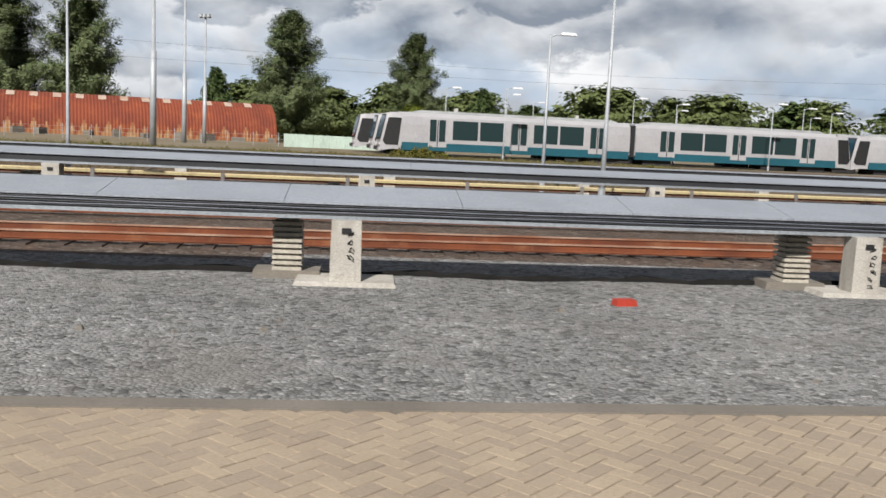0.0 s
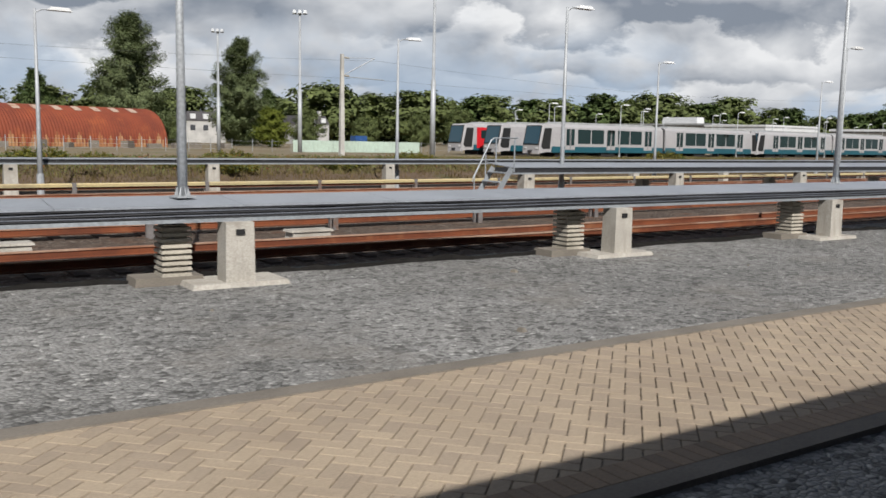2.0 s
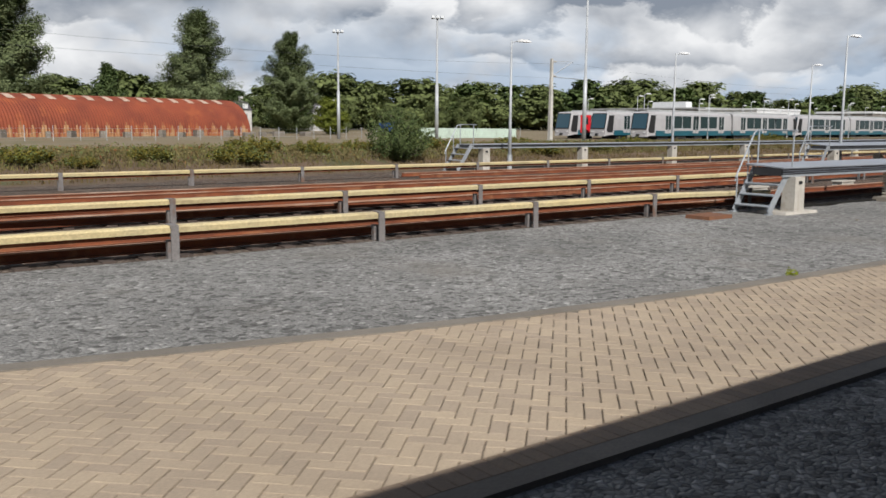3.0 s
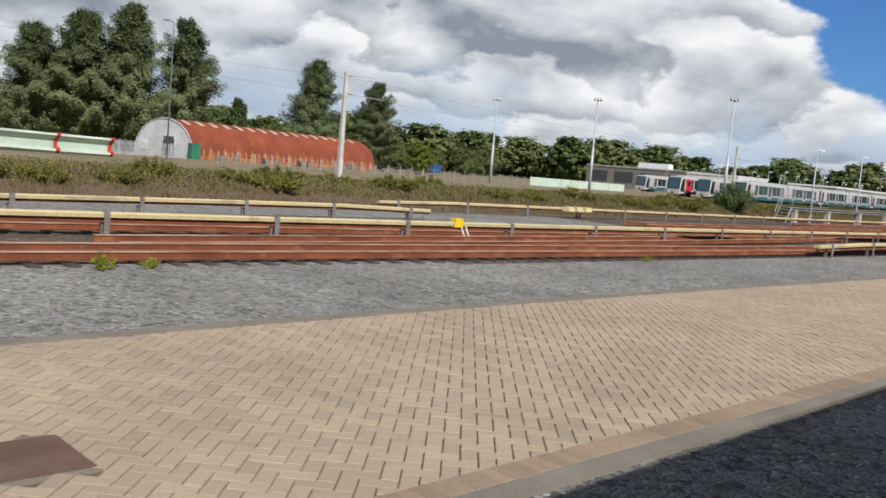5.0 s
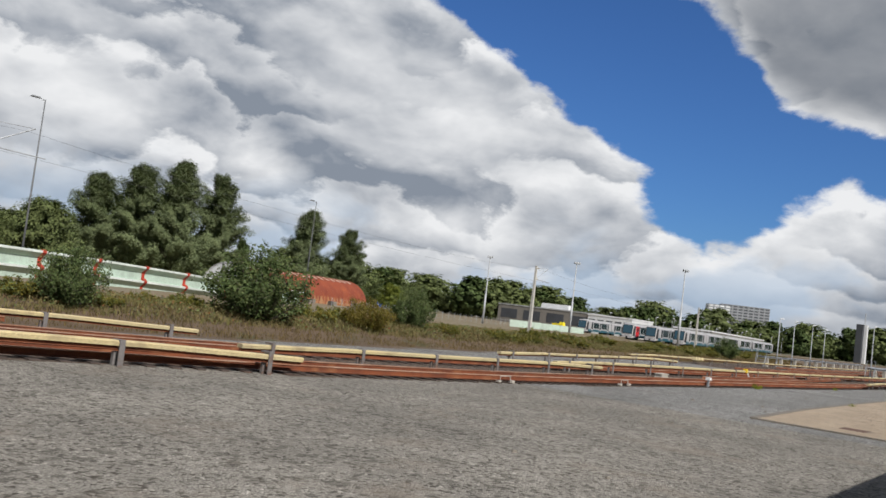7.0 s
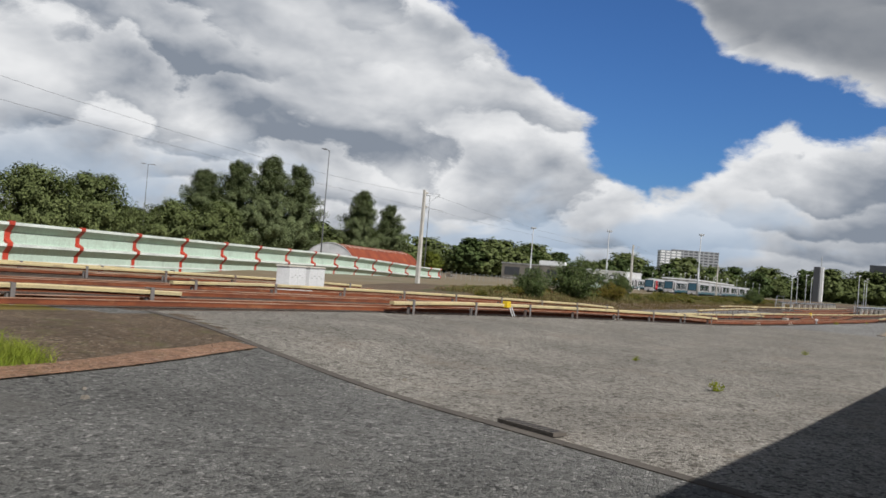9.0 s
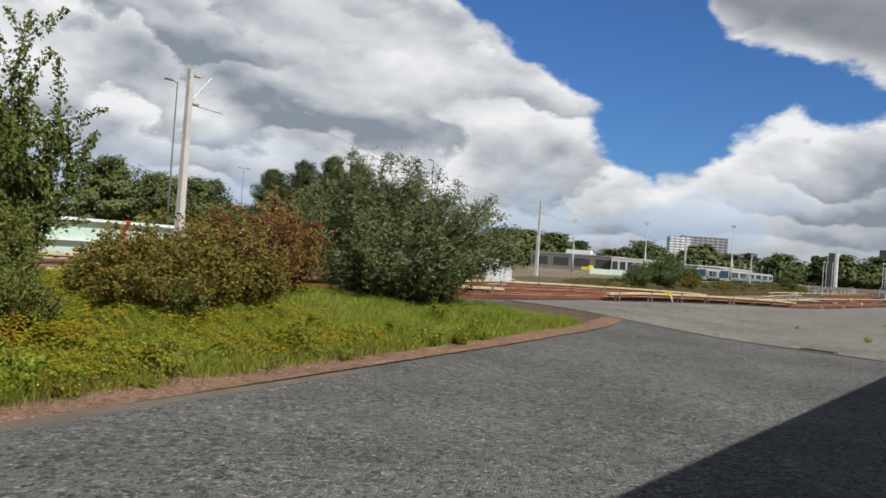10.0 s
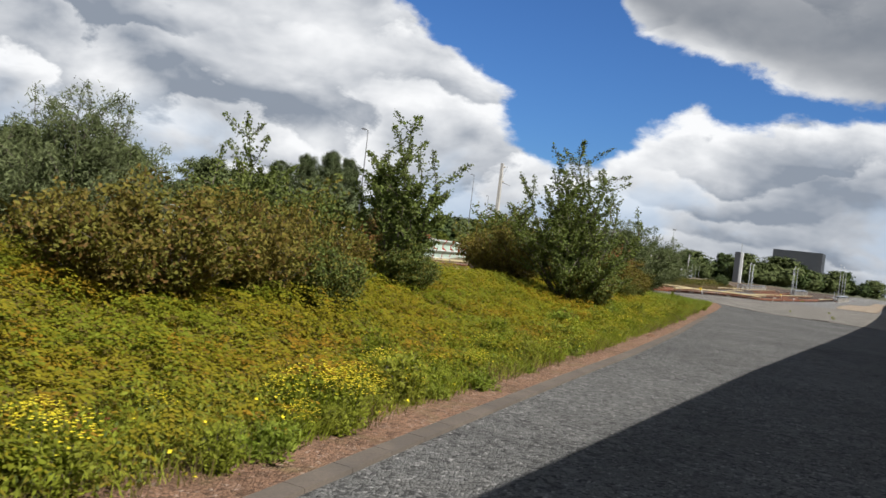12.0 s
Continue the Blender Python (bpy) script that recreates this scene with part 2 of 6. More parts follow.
PAVER = material("buff_paving_brick", (0.375, 0.30, 0.22), 0.85, scale=0.5, second=(0.315, 0.25, 0.182), grain=60.0, bump=0.25, stain=(0.30, 0.235, 0.17), stain_scale=0.3, island=0.10, depth=0.004)
JOINT = material("joint_sand", (0.135, 0.105, 0.078), 0.95, grain=80.0)
EDGEBRICK = material("edging_brick", (0.30, 0.22, 0.155), 0.85, scale=0.7, grain=60.0, island=0.12, bump=0.2, depth=0.004)
CONC = material("weathered_concrete", (0.50, 0.47, 0.42), 0.9, scale=1.2, second=(0.40, 0.375, 0.33), grain=35.0, stain=(0.30, 0.27, 0.23), stain_scale=1.5, streak=(0.33, 0.3, 0.26))
KERB = material("kerb_concrete", (0.21, 0.185, 0.155), 0.9, scale=1.0, grain=40.0, stain=(0.17, 0.155, 0.13), stain_scale=0.8)
VERGEK = material("weathered_verge_kerb", (0.165, 0.135, 0.108), 0.95, scale=1.0, grain=40.0, stain=(0.11, 0.095, 0.08), stain_scale=0.9)
DARKKERB = material("old_dark_kerb", (0.12, 0.105, 0.09), 0.95, scale=1.0, grain=40.0, stain=(0.07, 0.06, 0.05))
STEEL = material("galvanised_steel", (0.40, 0.43, 0.46), 0.5, 0.35, scale=0.8, grain=25.0, vary=0.2, stain=(0.28, 0.30, 0.32), bump=0.05)
TRAYTOP = material("galvanised_cover_plate", (0.36, 0.385, 0.425), 0.55, 0.25, scale=0.5, grain=20.0, vary=0.15, stain=(0.29, 0.31, 0.34), bump=0.05)
CABLE = material("black_cable_sheath", (0.035, 0.036, 0.04), 0.6, scale=2.0, grain=20.0)
RUST = material("rusty_rail", (0.21, 0.06, 0.022), 0.85, scale=0.9, second=(0.12, 0.034, 0.015), grain=30.0, stain=(0.26, 0.11, 0.05), stain_scale=1.2, bump=0.3)
# worn head colour, paled further to paint in the sun on it
RAILTOP = material("worn_sunlit_rail_head", (0.44, 0.30, 0.22), 0.6, 0.1, scale=0.7, second=(0.28, 0.12, 0.065), grain=30.0)
SLEEPER = material("sleeper_concrete", (0.075, 0.055, 0.045), 0.95, scale=2.0, grain=40.0, stain=(0.06, 0.035, 0.025))
YELLOW = material("third_rail_cover", (0.58, 0.47, 0.25), 0.65, scale=0.8, second=(0.50, 0.42, 0.25), grain=20.0, stain=(0.34, 0.27, 0.16), stain_scale=0.9, bump=0.08)
PLASTICK = material("ribbed_plastic", (0.46, 0.42, 0.35), 0.8, scale=2.0, grain=30.0, stain=(0.26, 0.235, 0.19))
MASTG = material("galvanised_mast", (0.46, 0.48, 0.50), 0.55, 0.2, scale=1.0, grain=20.0, vary=0.2, bump=0.05)
MASTD = material("dark_lamp_post", (0.14, 0.145, 0.15), 0.6, 0.2, scale=1.0, grain=20.0, bump=0.05)
MASTC = material("pale_concrete_mast", (0.56, 0.54, 0.50), 0.85, scale=1.0, grain=30.0, stain=(0.44, 0.42, 0.38))
WHITE = material("white_paint", (0.72, 0.73, 0.74), 0.5, scale=1.0, vary=0.1, grain=20.0, stain=(0.58, 0.58, 0.57), bump=0.04)
TRAINW = material("train_white_paint", (0.41, 0.40, 0.41), 0.4, scale=0.4, vary=0.1, grain=15.0, stain=(0.42, 0.41, 0.415), bump=0.03, streak=(0.40, 0.39, 0.39))
TRAINT = material("train_teal_paint", (0.018, 0.10, 0.135), 0.4, scale=0.5, vary=0.15, grain=15.0, bump=0.03)
TRAINR = material("train_red_paint", (0.62, 0.02, 0.03), 0.4, scale=0.5, vary=0.15, grain=15.0, bump=0.03)
TRAINK = material("train_underframe", (0.03, 0.03, 0.032), 0.7, scale=1.0, grain=20.0)
ROOFG = material("train_roof_grey", (0.36, 0.37, 0.37), 0.6, scale=0.6, grain=15.0, stain=(0.26, 0.26, 0.26))
PANE = glass("train_window_glass", (0.014, 0.03, 0.033), 0.12)
WINDS = glass("train_windscreen", (0.02, 0.055, 0.08), 0.08)
BLACK = material("black_rubber", (0.018, 0.018, 0.019), 0.7, grain=20.0)
SHEDR = material("rusted_corrugated_sheet", (0.25, 0.055, 0.024), 0.85, scale=0.25, second=(0.165, 0.036, 0.019), grain=8.0, stain=(0.30, 0.078, 0.028), stain_scale=0.35, bump=0.15, streak=(0.22, 0.06, 0.026))
SHEDB = material("faded_rust_sheet_foot", (0.38, 0.21, 0.10), 0.85, scale=0.4, second=(0.31, 0.11, 0.045), grain=8.0, stain=(0.44, 0.32, 0.19), stain_scale=0.5)
SHEDL = material("faded_rooflight_sheet", (0.56, 0.42, 0.33), 0.7, scale=0.8, grain=10.0, stain=(0.38, 0.2, 0.12))
SHEDW = material("white_gable_cladding", (0.56, 0.57, 0.59), 0.7, scale=0.5, grain=15.0, stain=(0.46, 0.46, 0.47))
MINT = material("pale_green_panel", (0.50, 0.62, 0.53), 0.6, scale=0.4, second=(0.46, 0.56, 0.48), grain=12.0, stain=(0.36, 0.43, 0.37), stain_scale=0.6, streak=(0.36, 0.42, 0.36), bump=0.06)
MINTL = material("pale_panel_ledge", (0.74, 0.79, 0.75), 0.6, scale=0.4, grain=12.0, bump=0.05)
REDP = material("red_painted_post", (0.50, 0.055, 0.03), 0.6, scale=0.8, grain=20.0, stain=(0.36, 0.05, 0.03))
GREENP = material("green_container", (0.03, 0.20, 0.12), 0.5, scale=0.8, grain=20.0)
CLAD = material("grey_brown_cladding", (0.20, 0.185, 0.165), 0.8, scale=0.3, grain=8.0, vary=0.15)
BRICKH = material("house_wall", (0.55, 0.54, 0.52), 0.85, scale=0.5, grain=10.0)
SLATE = material("dark_roof_tiles", (0.085, 0.08, 0.085), 0.8, scale=0.6, grain=8.0)
DARKB = material("dark_facade", (0.06, 0.065, 0.075), 0.6, scale=0.1, grain=2.0, vary=0.2)
GREYB = material("hazed_facade", (0.28, 0.29, 0.31), 0.7, scale=0.1, grain=2.0, vary=0.2)
RUSTPL = material("rusty_cover_plate", (0.20, 0.085, 0.04), 0.85, scale=2.0, second=(0.14, 0.07, 0.045), grain=40.0, stain=(0.27, 0.11, 0.045))
MANHOLE = material("brown_steel_hatch", (0.13, 0.072, 0.052), 0.75, scale=1.5, grain=50.0, stain=(0.15, 0.1, 0.075), bump=0.3)
SOIL = stones("reddish_soil", (0.15, 0.088, 0.056), (0.37, 0.215, 0.135), (0.52, 0.38, 0.29), 0.045, patch=(0.22, 0.17, 0.08), patch_scale=0.7)
BROWNSOIL = stones("brown_rough_ground", (0.06, 0.045, 0.03), (0.15, 0.105, 0.068), (0.30, 0.24, 0.18), 0.07, patch=(0.10, 0.10, 0.035), patch_scale=0.6)
MEADOW = material("rough_meadow", (0.12, 0.085, 0.055), 0.95, scale=0.35, second=(0.145, 0.10, 0.065), grain=18.0, stain=(0.065, 0.085, 0.028), stain_scale=0.25, bump=0.8, depth=0.08)
YARD = material("yard_ground", (0.21, 0.175, 0.12), 0.95, scale=0.15, second=(0.19, 0.14, 0.075), grain=10.0, stain=(0.11, 0.115, 0.05), stain_scale=0.08, bump=0.3, depth=0.04)
FARLAND = material("far_grass_land", (0.085, 0.10, 0.045), 0.95, scale=0.02, second=(0.12, 0.115, 0.06), grain=0.6, bump=0.0)
BANKUNDER = material("ground_cover_soil", (0.20, 0.165, 0.02), 0.95, scale=0.8, second=(0.18, 0.125, 0.02), grain=20.0, stain=(0.07, 0.085, 0.02), bump=0.8, depth=0.08)
BARK = material("grey_bark", (0.12, 0.10, 0.08), 0.95, scale=3.0, grain=30.0, bump=0.6, depth=0.02)


def leaf(name, a, b, rough=0.6, trans=0.3, vary=0.3):
    return material(name, a, rough, scale=0.9, second=b, grain=6.0, bump=0.0, trans=trans, island=vary, spec=0.08)


LEAFP = leaf("poplar_leaf", (0.14, 0.175, 0.085), (0.175, 0.205, 0.10), vary=0.22, trans=0.12)
LEAFD = leaf("dark_leaf", (0.075, 0.11, 0.042), (0.10, 0.135, 0.05), trans=0.12)
LEAFM = leaf("woodland_leaf", (0.11, 0.138, 0.054), (0.138, 0.162, 0.062), vary=0.2, trans=0.12)
LEAFY = leaf("yellow_green_leaf", (0.17, 0.19, 0.035), (0.13, 0.155, 0.03))
LEAFW = leaf("willow_leaf", (0.165, 0.19, 0.09), (0.125, 0.15, 0.062), trans=0.15)
LEAFE = leaf("elm_leaf", (0.115, 0.15, 0.04), (0.145, 0.17, 0.045), trans=0.18)
LEAFR = leaf("russet_leaf", (0.22, 0.075, 0.035), (0.17, 0.095, 0.035), trans=0.15)
LEAFO = leaf("olive_leaf", (0.155, 0.15, 0.03), (0.185, 0.145, 0.032), trans=0.18)
LEAFB = leaf("brown_olive_leaf", (0.17, 0.10, 0.032), (0.165, 0.125, 0.03), trans=0.15)
LEAFG = leaf("ground_cover_leaf", (0.22, 0.20, 0.022), (0.27, 0.20, 0.028), vary=0.18)
GRASS = leaf("fresh_grass", (0.23, 0.29, 0.04), (0.29, 0.31, 0.06), vary=0.35)
COVER_A = leaf("cover_leaf_olive", (0.25, 0.23, 0.018), (0.285, 0.235, 0.02), vary=0.16, trans=0.3)
COVER_B = leaf("cover_leaf_orange", (0.33, 0.19, 0.02), (0.30, 0.20, 0.02), vary=0.16, trans=0.3)
COVER_C = leaf("cover_leaf_green", (0.185, 0.22, 0.02), (0.22, 0.23, 0.022), vary=0.16, trans=0.3)
WEED = leaf("weed_leaf", (0.21, 0.25, 0.025), (0.27, 0.28, 0.04))
FLOWER = material("yellow_flower", (0.90, 0.74, 0.02), 0.7, grain=20.0, bump=0.0)
SCRUB = leaf("bank_scrub_leaf", (0.165, 0.155, 0.06), (0.185, 0.145, 0.07), trans=0.15, vary=0.2)
STRAW = leaf("dry_grass", (0.19, 0.135, 0.07), (0.15, 0.11, 0.055))


# ---- mesh helpers ----
class Shape:
    """Collects plain geometry for one mesh."""

    def __init__(self):
        self.vs, self.fs = [], []

    def add(self, vs, fs):
        n = len(self.vs)
        self.vs += [tuple(v) for v in vs]
        self.fs += [tuple(i + n for i in f) for f in fs]
        return self

    def box(self, c, s, rz=0.0, top=1.0, m=None):
        """A box with centre c and size s; top scales its upper face."""
        x, y, z = (v / 2 for v in s)
        vs = [Vector((a * x * k, b * y * k, d * z)) for d, k in ((-1, 1.0), (1, top)) for a, b in ((-1, -1), (1, -1), (1, 1), (-1, 1))]
        r = m if m is not None else Matrix.Rotation(rz, 4, "Z")
        return self.add([r @ v + Vector(c) for v in vs], [(3, 2, 1, 0), (4, 5, 6, 7), (0, 1, 5, 4), (1, 2, 6, 5), (2, 3, 7, 6), (3, 0, 4, 7)])

    def tube(self, pts, radii, seg=8, caps=True):
        """A round tube along points."""
        rings = []
        pts = [Vector(q) for q in pts]
        for i, q in enumerate(pts):
            way = (pts[min(i + 1, len(pts) - 1)] - pts[max(i - 1, 0)]).normalized()
            side = way.cross(Vector((0, 0, 1)) if abs(way.z) < 0.9 else Vector((1, 0, 0))).normalized()
            up = side.cross(way)
            r = radii[i] if isinstance(radii, (list, tuple)) else radii
            rings.append([q + (side * math.cos(2 * math.pi * j / seg) + up * math.sin(2 * math.pi * j / seg)) * r for j in range(seg)])
        fs = []
        for i in range(len(pts) - 1):
            fs += [(i * seg + j, i * seg + (j + 1) % seg, (i + 1) * seg + (j + 1) % seg, (i + 1) * seg + j) for j in range(seg)]
        if caps:
            fs += [tuple(range(seg - 1, -1, -1)), tuple((len(pts) - 1) * seg + j for j in range(seg))]
        return self.add([v for r in rings for v in r], fs)

    def sweep(self, profile, line, closed=True, caps=True):
        """A profile of (across, up) carried along a line of points, upright; across points to the left of the line."""
        line = [Vector(q) for q in line]
        n = len(profile)
        vs, fs = [], []
        for i, q in enumerate(line):
            way = line[min(i + 1, len(line) - 1)] - line[max(i - 1, 0)]
            side = Vector((-way.y, way.x, 0)).normalized()
            vs += [q + side * a + Vector((0, 0, b)) for a, b in profile]
        k = n if closed else n - 1
        for i in range(len(line) - 1):
            fs += [(i * n + j, i * n + (j + 1) % n, (i + 1) * n + (j + 1) % n, (i + 1) * n + j) for j in range(k)]
        if caps and closed:
            fs += [tuple(range(n - 1, -1, -1)), tuple((len(line) - 1) * n + j for j in range(n))]
        return self.add(vs, fs)

    def mesh(self, name, mat, smooth=False):
        me = bpy.data.meshes.new(name)
        me.from_pydata(self.vs, [], self.fs)
        for one in mat if isinstance(mat, (list, tuple)) else [mat]:
            me.materials.append(one)
        bm = bmesh.new()
        bm.from_mesh(me)
        bmesh.ops.recalc_face_normals(bm, faces=bm.faces)
        bm.to_mesh(me)
        bm.free()
        if smooth:
            me.shade_smooth()
        return me


def thing(name, label, category, at=None, group="", kind=""):
    """An Empty at a thing's base."""
    ob = new(name)
    ob.empty_display_size = 0.2
    if at is not None:
        ob.matrix_basis = at
    return tagged(ob, label, category, group, kind)


def part(name, shape, mat, parent, label="", smooth=False):
    """One mesh part under a thing or another part, in the thing's own coordinates."""
    me = shape if isinstance(shape, bpy.types.Mesh) else shape.mesh(name, mat, smooth)
    ob = new(name, me)
    ob.parent = parent
    if label:
        tagged(ob, label)
    return ob


def solid(name, shape, mat, label, category="", group="", kind="", at=None, smooth=False):
    """A thing that is one mesh."""
    ob = new(name, shape if isinstance(shape, bpy.types.Mesh) else shape.mesh(name, mat, smooth))
    if at is not None:
        ob.matrix_basis = at
    return tagged(ob, label, category, group, kind)


def array_mesh(name, verts, quads, mats, index=None):
    """A mesh from numpy arrays of vertices and quads."""
    me = bpy.data.meshes.new(name)
    nv, nf = len(verts), len(quads)
    me.vertices.add(nv)
    me.vertices.foreach_set("co", np.ascontiguousarray(verts, dtype=np.float32).ravel())
    me.loops.add(nf * 4)
    me.loops.foreach_set("vertex_index", np.ascontiguousarray(quads, dtype=np.int32).ravel())
    me.polygons.add(nf)
    me.polygons.foreach_set("loop_start", np.arange(0, nf * 4, 4, dtype=np.int32))
    for one in mats if isinstance(mats, (list, tuple)) else [mats]:
        me.materials.append(one)
    if index is not None:
        me.polygons.foreach_set("material_index", np.ascontiguousarray(index, dtype=np.int32))
    me.update(calc_edges=True)
    return me


def curve_of(table):
    xs, ys = zip(*sorted(table))
    return lambda x: float(np.interp(x, xs, ys))


def smooth_of(table, width=12.0):
    """A table of (x, value) made into a smooth curve, kept as a list of steps of half a metre."""
    raw = curve_of(table)
    kept = [sum(raw(x + d * width) for d in (-1, -0.5, 0, 0.5, 1)) / 5 for x in (-420 + 0.5 * i for i in range(1241))]

    def value(x):
        f = min(max((x + 420) * 2, 0.0), 1239.0)
        i = int(f)
        return kept[i] + (kept[i + 1] - kept[i]) * (f - i)

    return value


def run(x0, x1, step):
    n = max(1, int(math.ceil(abs(x1 - x0) / step)))
    return [x0 + (x1 - x0) * i / n for i in range(n + 1)]


# ---- plan: lines that run along the yard ----
rail_y = smooth_of([(80, 28), (40, 22.5), (15, 19.8), (0, 18.8), (-12, 18.1), (-30, 16.8), (-45, 16.0), (-60, 15.7), (-100, 15.3), (-130, 16.1), (-155, 17.0), (-172, 18.3), (-187, 21.0), (-210, 23.0), (-260, 25.5), (-340, 28.0)])
bed_z = smooth_of([(80, 0), (-158, 0), (-182, 0.38), (-200, 0.45), (-340, 0.45)], 6.0)
tray_y = smooth_of([(60, 19.5), (20, 15.9), (10, 15.05), (0, 14.5), (-15, 14.25), (-30, 13.8), (-45, 13.5), (-62, 13.5)], 6.0)
bank_y = smooth_of([(150, 70), (60, 56), (0, 47), (-20, 44), (-54, 39), (-80, 36), (-100, 34), (-120, 33.4), (-135, 31.7), (-150, 30.5), (-160, 29.5), (-170, 28.8)], 8.0)


kerb_y = smooth_of([(60, 45), (-211.2, 14.2), (-214.6, 13.0), (-218.6, 12.4), (-225.7, 11.45), (-231.7, 10.8), (-241.8, 9.6), (-251.9, 8.25), (-259.3, 7.4), (-264, 6.85), (-270, 6.3), (-278.5, 5.45), (-283.4, 4.9), (-330, -0.2)], 2.0)


def step(a, b, x):
    t = min(max((x - a) / (b - a), 0.0), 1.0)
    return t * t * (3 - 2 * t)


def land(x, y):
    """The height of the ground."""
    z = bed_z(x) * step(8, 19, y)
    d = y - bank_y(x)
    if x > -200:
        fade = step(-178, -160, x)
        crest = 1.0 * step(0.0, 5.5, d) - 0.2 * step(9, 30, d) - 0.5 * step(40, 70, d)
        z += fade * crest
    if x < -205:
        k = y - kerb_y(x)
        rise = 0.98 * step(1.2, 9.0, k) - 0.8 * step(10.0, 15.0, k)
        z += rise * step(-214, -234, x) * (0.65 + 0.35 * step(-245, -262, x))
    return z


# ---- ground ----
def grid_sheet(xs, ys, f):
    verts = np.array([(x, y, f(x, y)) for y in ys for x in xs])
    nx = len(xs)
    quads = np.array([(j * nx + i, j * nx + i + 1, (j + 1) * nx + i + 1, (j + 1) * nx + i) for j in range(len(ys) - 1) for i in range(nx - 1)])
    return verts, quads


def make_ground():
    xs = [-4000, -2000, -1000, -600, -420] + run(-340, -218, 2.0) + run(-217.7, -206.3, 0.3) + run(-206, 60, 2.0) + [80, 110, 150, 220, 350, 600, 1200, 2500, 4000]
    ys = [-3000, -1000, -300, -100, -40, -15, -8] + run(-4, 62, 1.0) + run(64, 120, 4.0) + [140, 170, 220, 300, 450, 800, 1500, 3000, 4500]
    verts, quads = grid_sheet(xs, ys, land)
    mid = verts[quads].mean(axis=1)
    idx = np.zeros(len(quads), dtype=int)
    for i, (x, y, _) in enumerate(mid):
        if y > 400 or y < -60 or x > 400 or x < -420:
            idx[i] = 5
        elif -219 < x < -206.5 and y > kerb_y(x) + 0.6 and y < rail_y(x) - 1.4 and x < -211.3 + (y - 14.2) * 0.5:
            idx[i] = 8
        elif y > kerb_y(x) + 1.0 and y < kerb_y(x) + 19 and x < -211:
            idx[i] = 4
        elif x > -172 and y > bank_y(x) - 0.6:
            idx[i] = 3 if y < bank_y(x) + 16 else 6
        elif x <= -172 and y > rail_y(x) + 24.5:
            idx[i] = 6
        elif y > rail_y(x) + 7.6 and -163 < x < -92:
            idx[i] = 0
        elif y > rail_y(x) - (1.2 if x > -56 else 0.3):
            idx[i] = 1
        elif x < -151 and x > -211.2 - (14.3 - y) * 0.328:
            idx[i] = 2
        elif x <= -206:
            idx[i] = 7
    me = array_mesh("ground", verts, quads, [GRAVEL, BALLAST, BROWNG, MEADOW, BANKUNDER, FARLAND, YARD, CHIPS, BROWNSOIL], idx)
    me.shade_smooth()
    tagged(new("ground", me), "grey gravel yard with track ballast, rough meadow and distant land", "ground", kind="structure")


make_ground()


# ---- tracks ----
RAIL = [(-0.075, 0.0), (0.075, 0.0), (0.075, 0.02), (0.014, 0.045), (0.014, 0.14), (0.037, 0.155), (0.037, 0.185), (-0.037, 0.185), (-0.037, 0.155), (-0.014, 0.14), (-0.014, 0.045), (-0.075, 0.02)]


def line_at(f, x0, x1, step_m, z=0.0):
    return [(x, f(x), land(x, f(x)) + z) for x in run(x0, x1, step_m)]


RAILFOOT = material("dusty_rail_foot", (0.21, 0.09, 0.045), 0.9, scale=0.9, second=(0.14, 0.05, 0.024), grain=30.0)


def make_track(off, x0, x1, sleepers):
    """Two rails on sleepers, along the rail line and off metres beyond it."""
    track = thing("railway_track", "rusty railway track on ballast in a rail yard", "railway track", group="yard tracks")
    for d in (0.0, 1.435):
        f = lambda x, d=d: rail_y(x) + (off(x) if callable(off) else off) + d
        part("rail", Shape().sweep(RAIL, line_at(f, x0, x1, 3.0, 0.075)), RUST, track, "rusty brown steel rail")
        # head strip wraps down the sides; its pale colour stands in for sunlight
        head = Shape().sweep([(-0.039, -0.028), (0.039, -0.028), (0.039, 0.004), (-0.039, 0.004)], line_at(f, x0, x1, 3.0, 0.262))
        foot = Shape().sweep([(-0.085, 0.0), (0.085, 0.0), (0.085, 0.006), (-0.085, 0.006)], line_at(f, x0, x1, 3.0, 0.098))
        part("rail_foot", foot, RAILFOOT, track, "pale dusty rail foot")
        part("rail_head", head, RAILTOP, track, "worn rail head, paled on top and sides to look sunlit")
    me = Shape().box((0, 0, 0), (0.26, 2.5, 0.16), top=0.94).mesh("sleeper", SLEEPER)
    for x in sleepers:
        ob = part("sleeper", me, None, track)
        y = rail_y(x) + (off(x) if callable(off) else off) + 0.72
        a = math.atan2(rail_y(x + 1) - rail_y(x - 1), 2)
        ob.matrix_basis = pose(x, y, land(x, y) - 0.045, 0, 0, math.degrees(a))
    return track


make_track(0.0, 45, -330, run(14, -196, 0.72))
make_track(5.7, 60, -330, run(-50, -170, 1.0))
turnout = smooth_of([(-60, 5.7), (-78, 5.4), (-108, 2.85), (-140, 0.6), (-152, 0.05)], 6.0)
make_track(turnout, -66, -126, run(-88, -124, 0.8))
make_track(11.3, 70, -92, [])
make_track(11.3, -166, -330, [])
make_track(16.0, 80, -60, [])
make_track(20.9, -174, -330, [])


POSTG = material("rust_stained_post", (0.20, 0.185, 0.18), 0.7, 0.1, scale=2.0, grain=25.0, stain=(0.17, 0.09, 0.055), stain_scale=2.0)


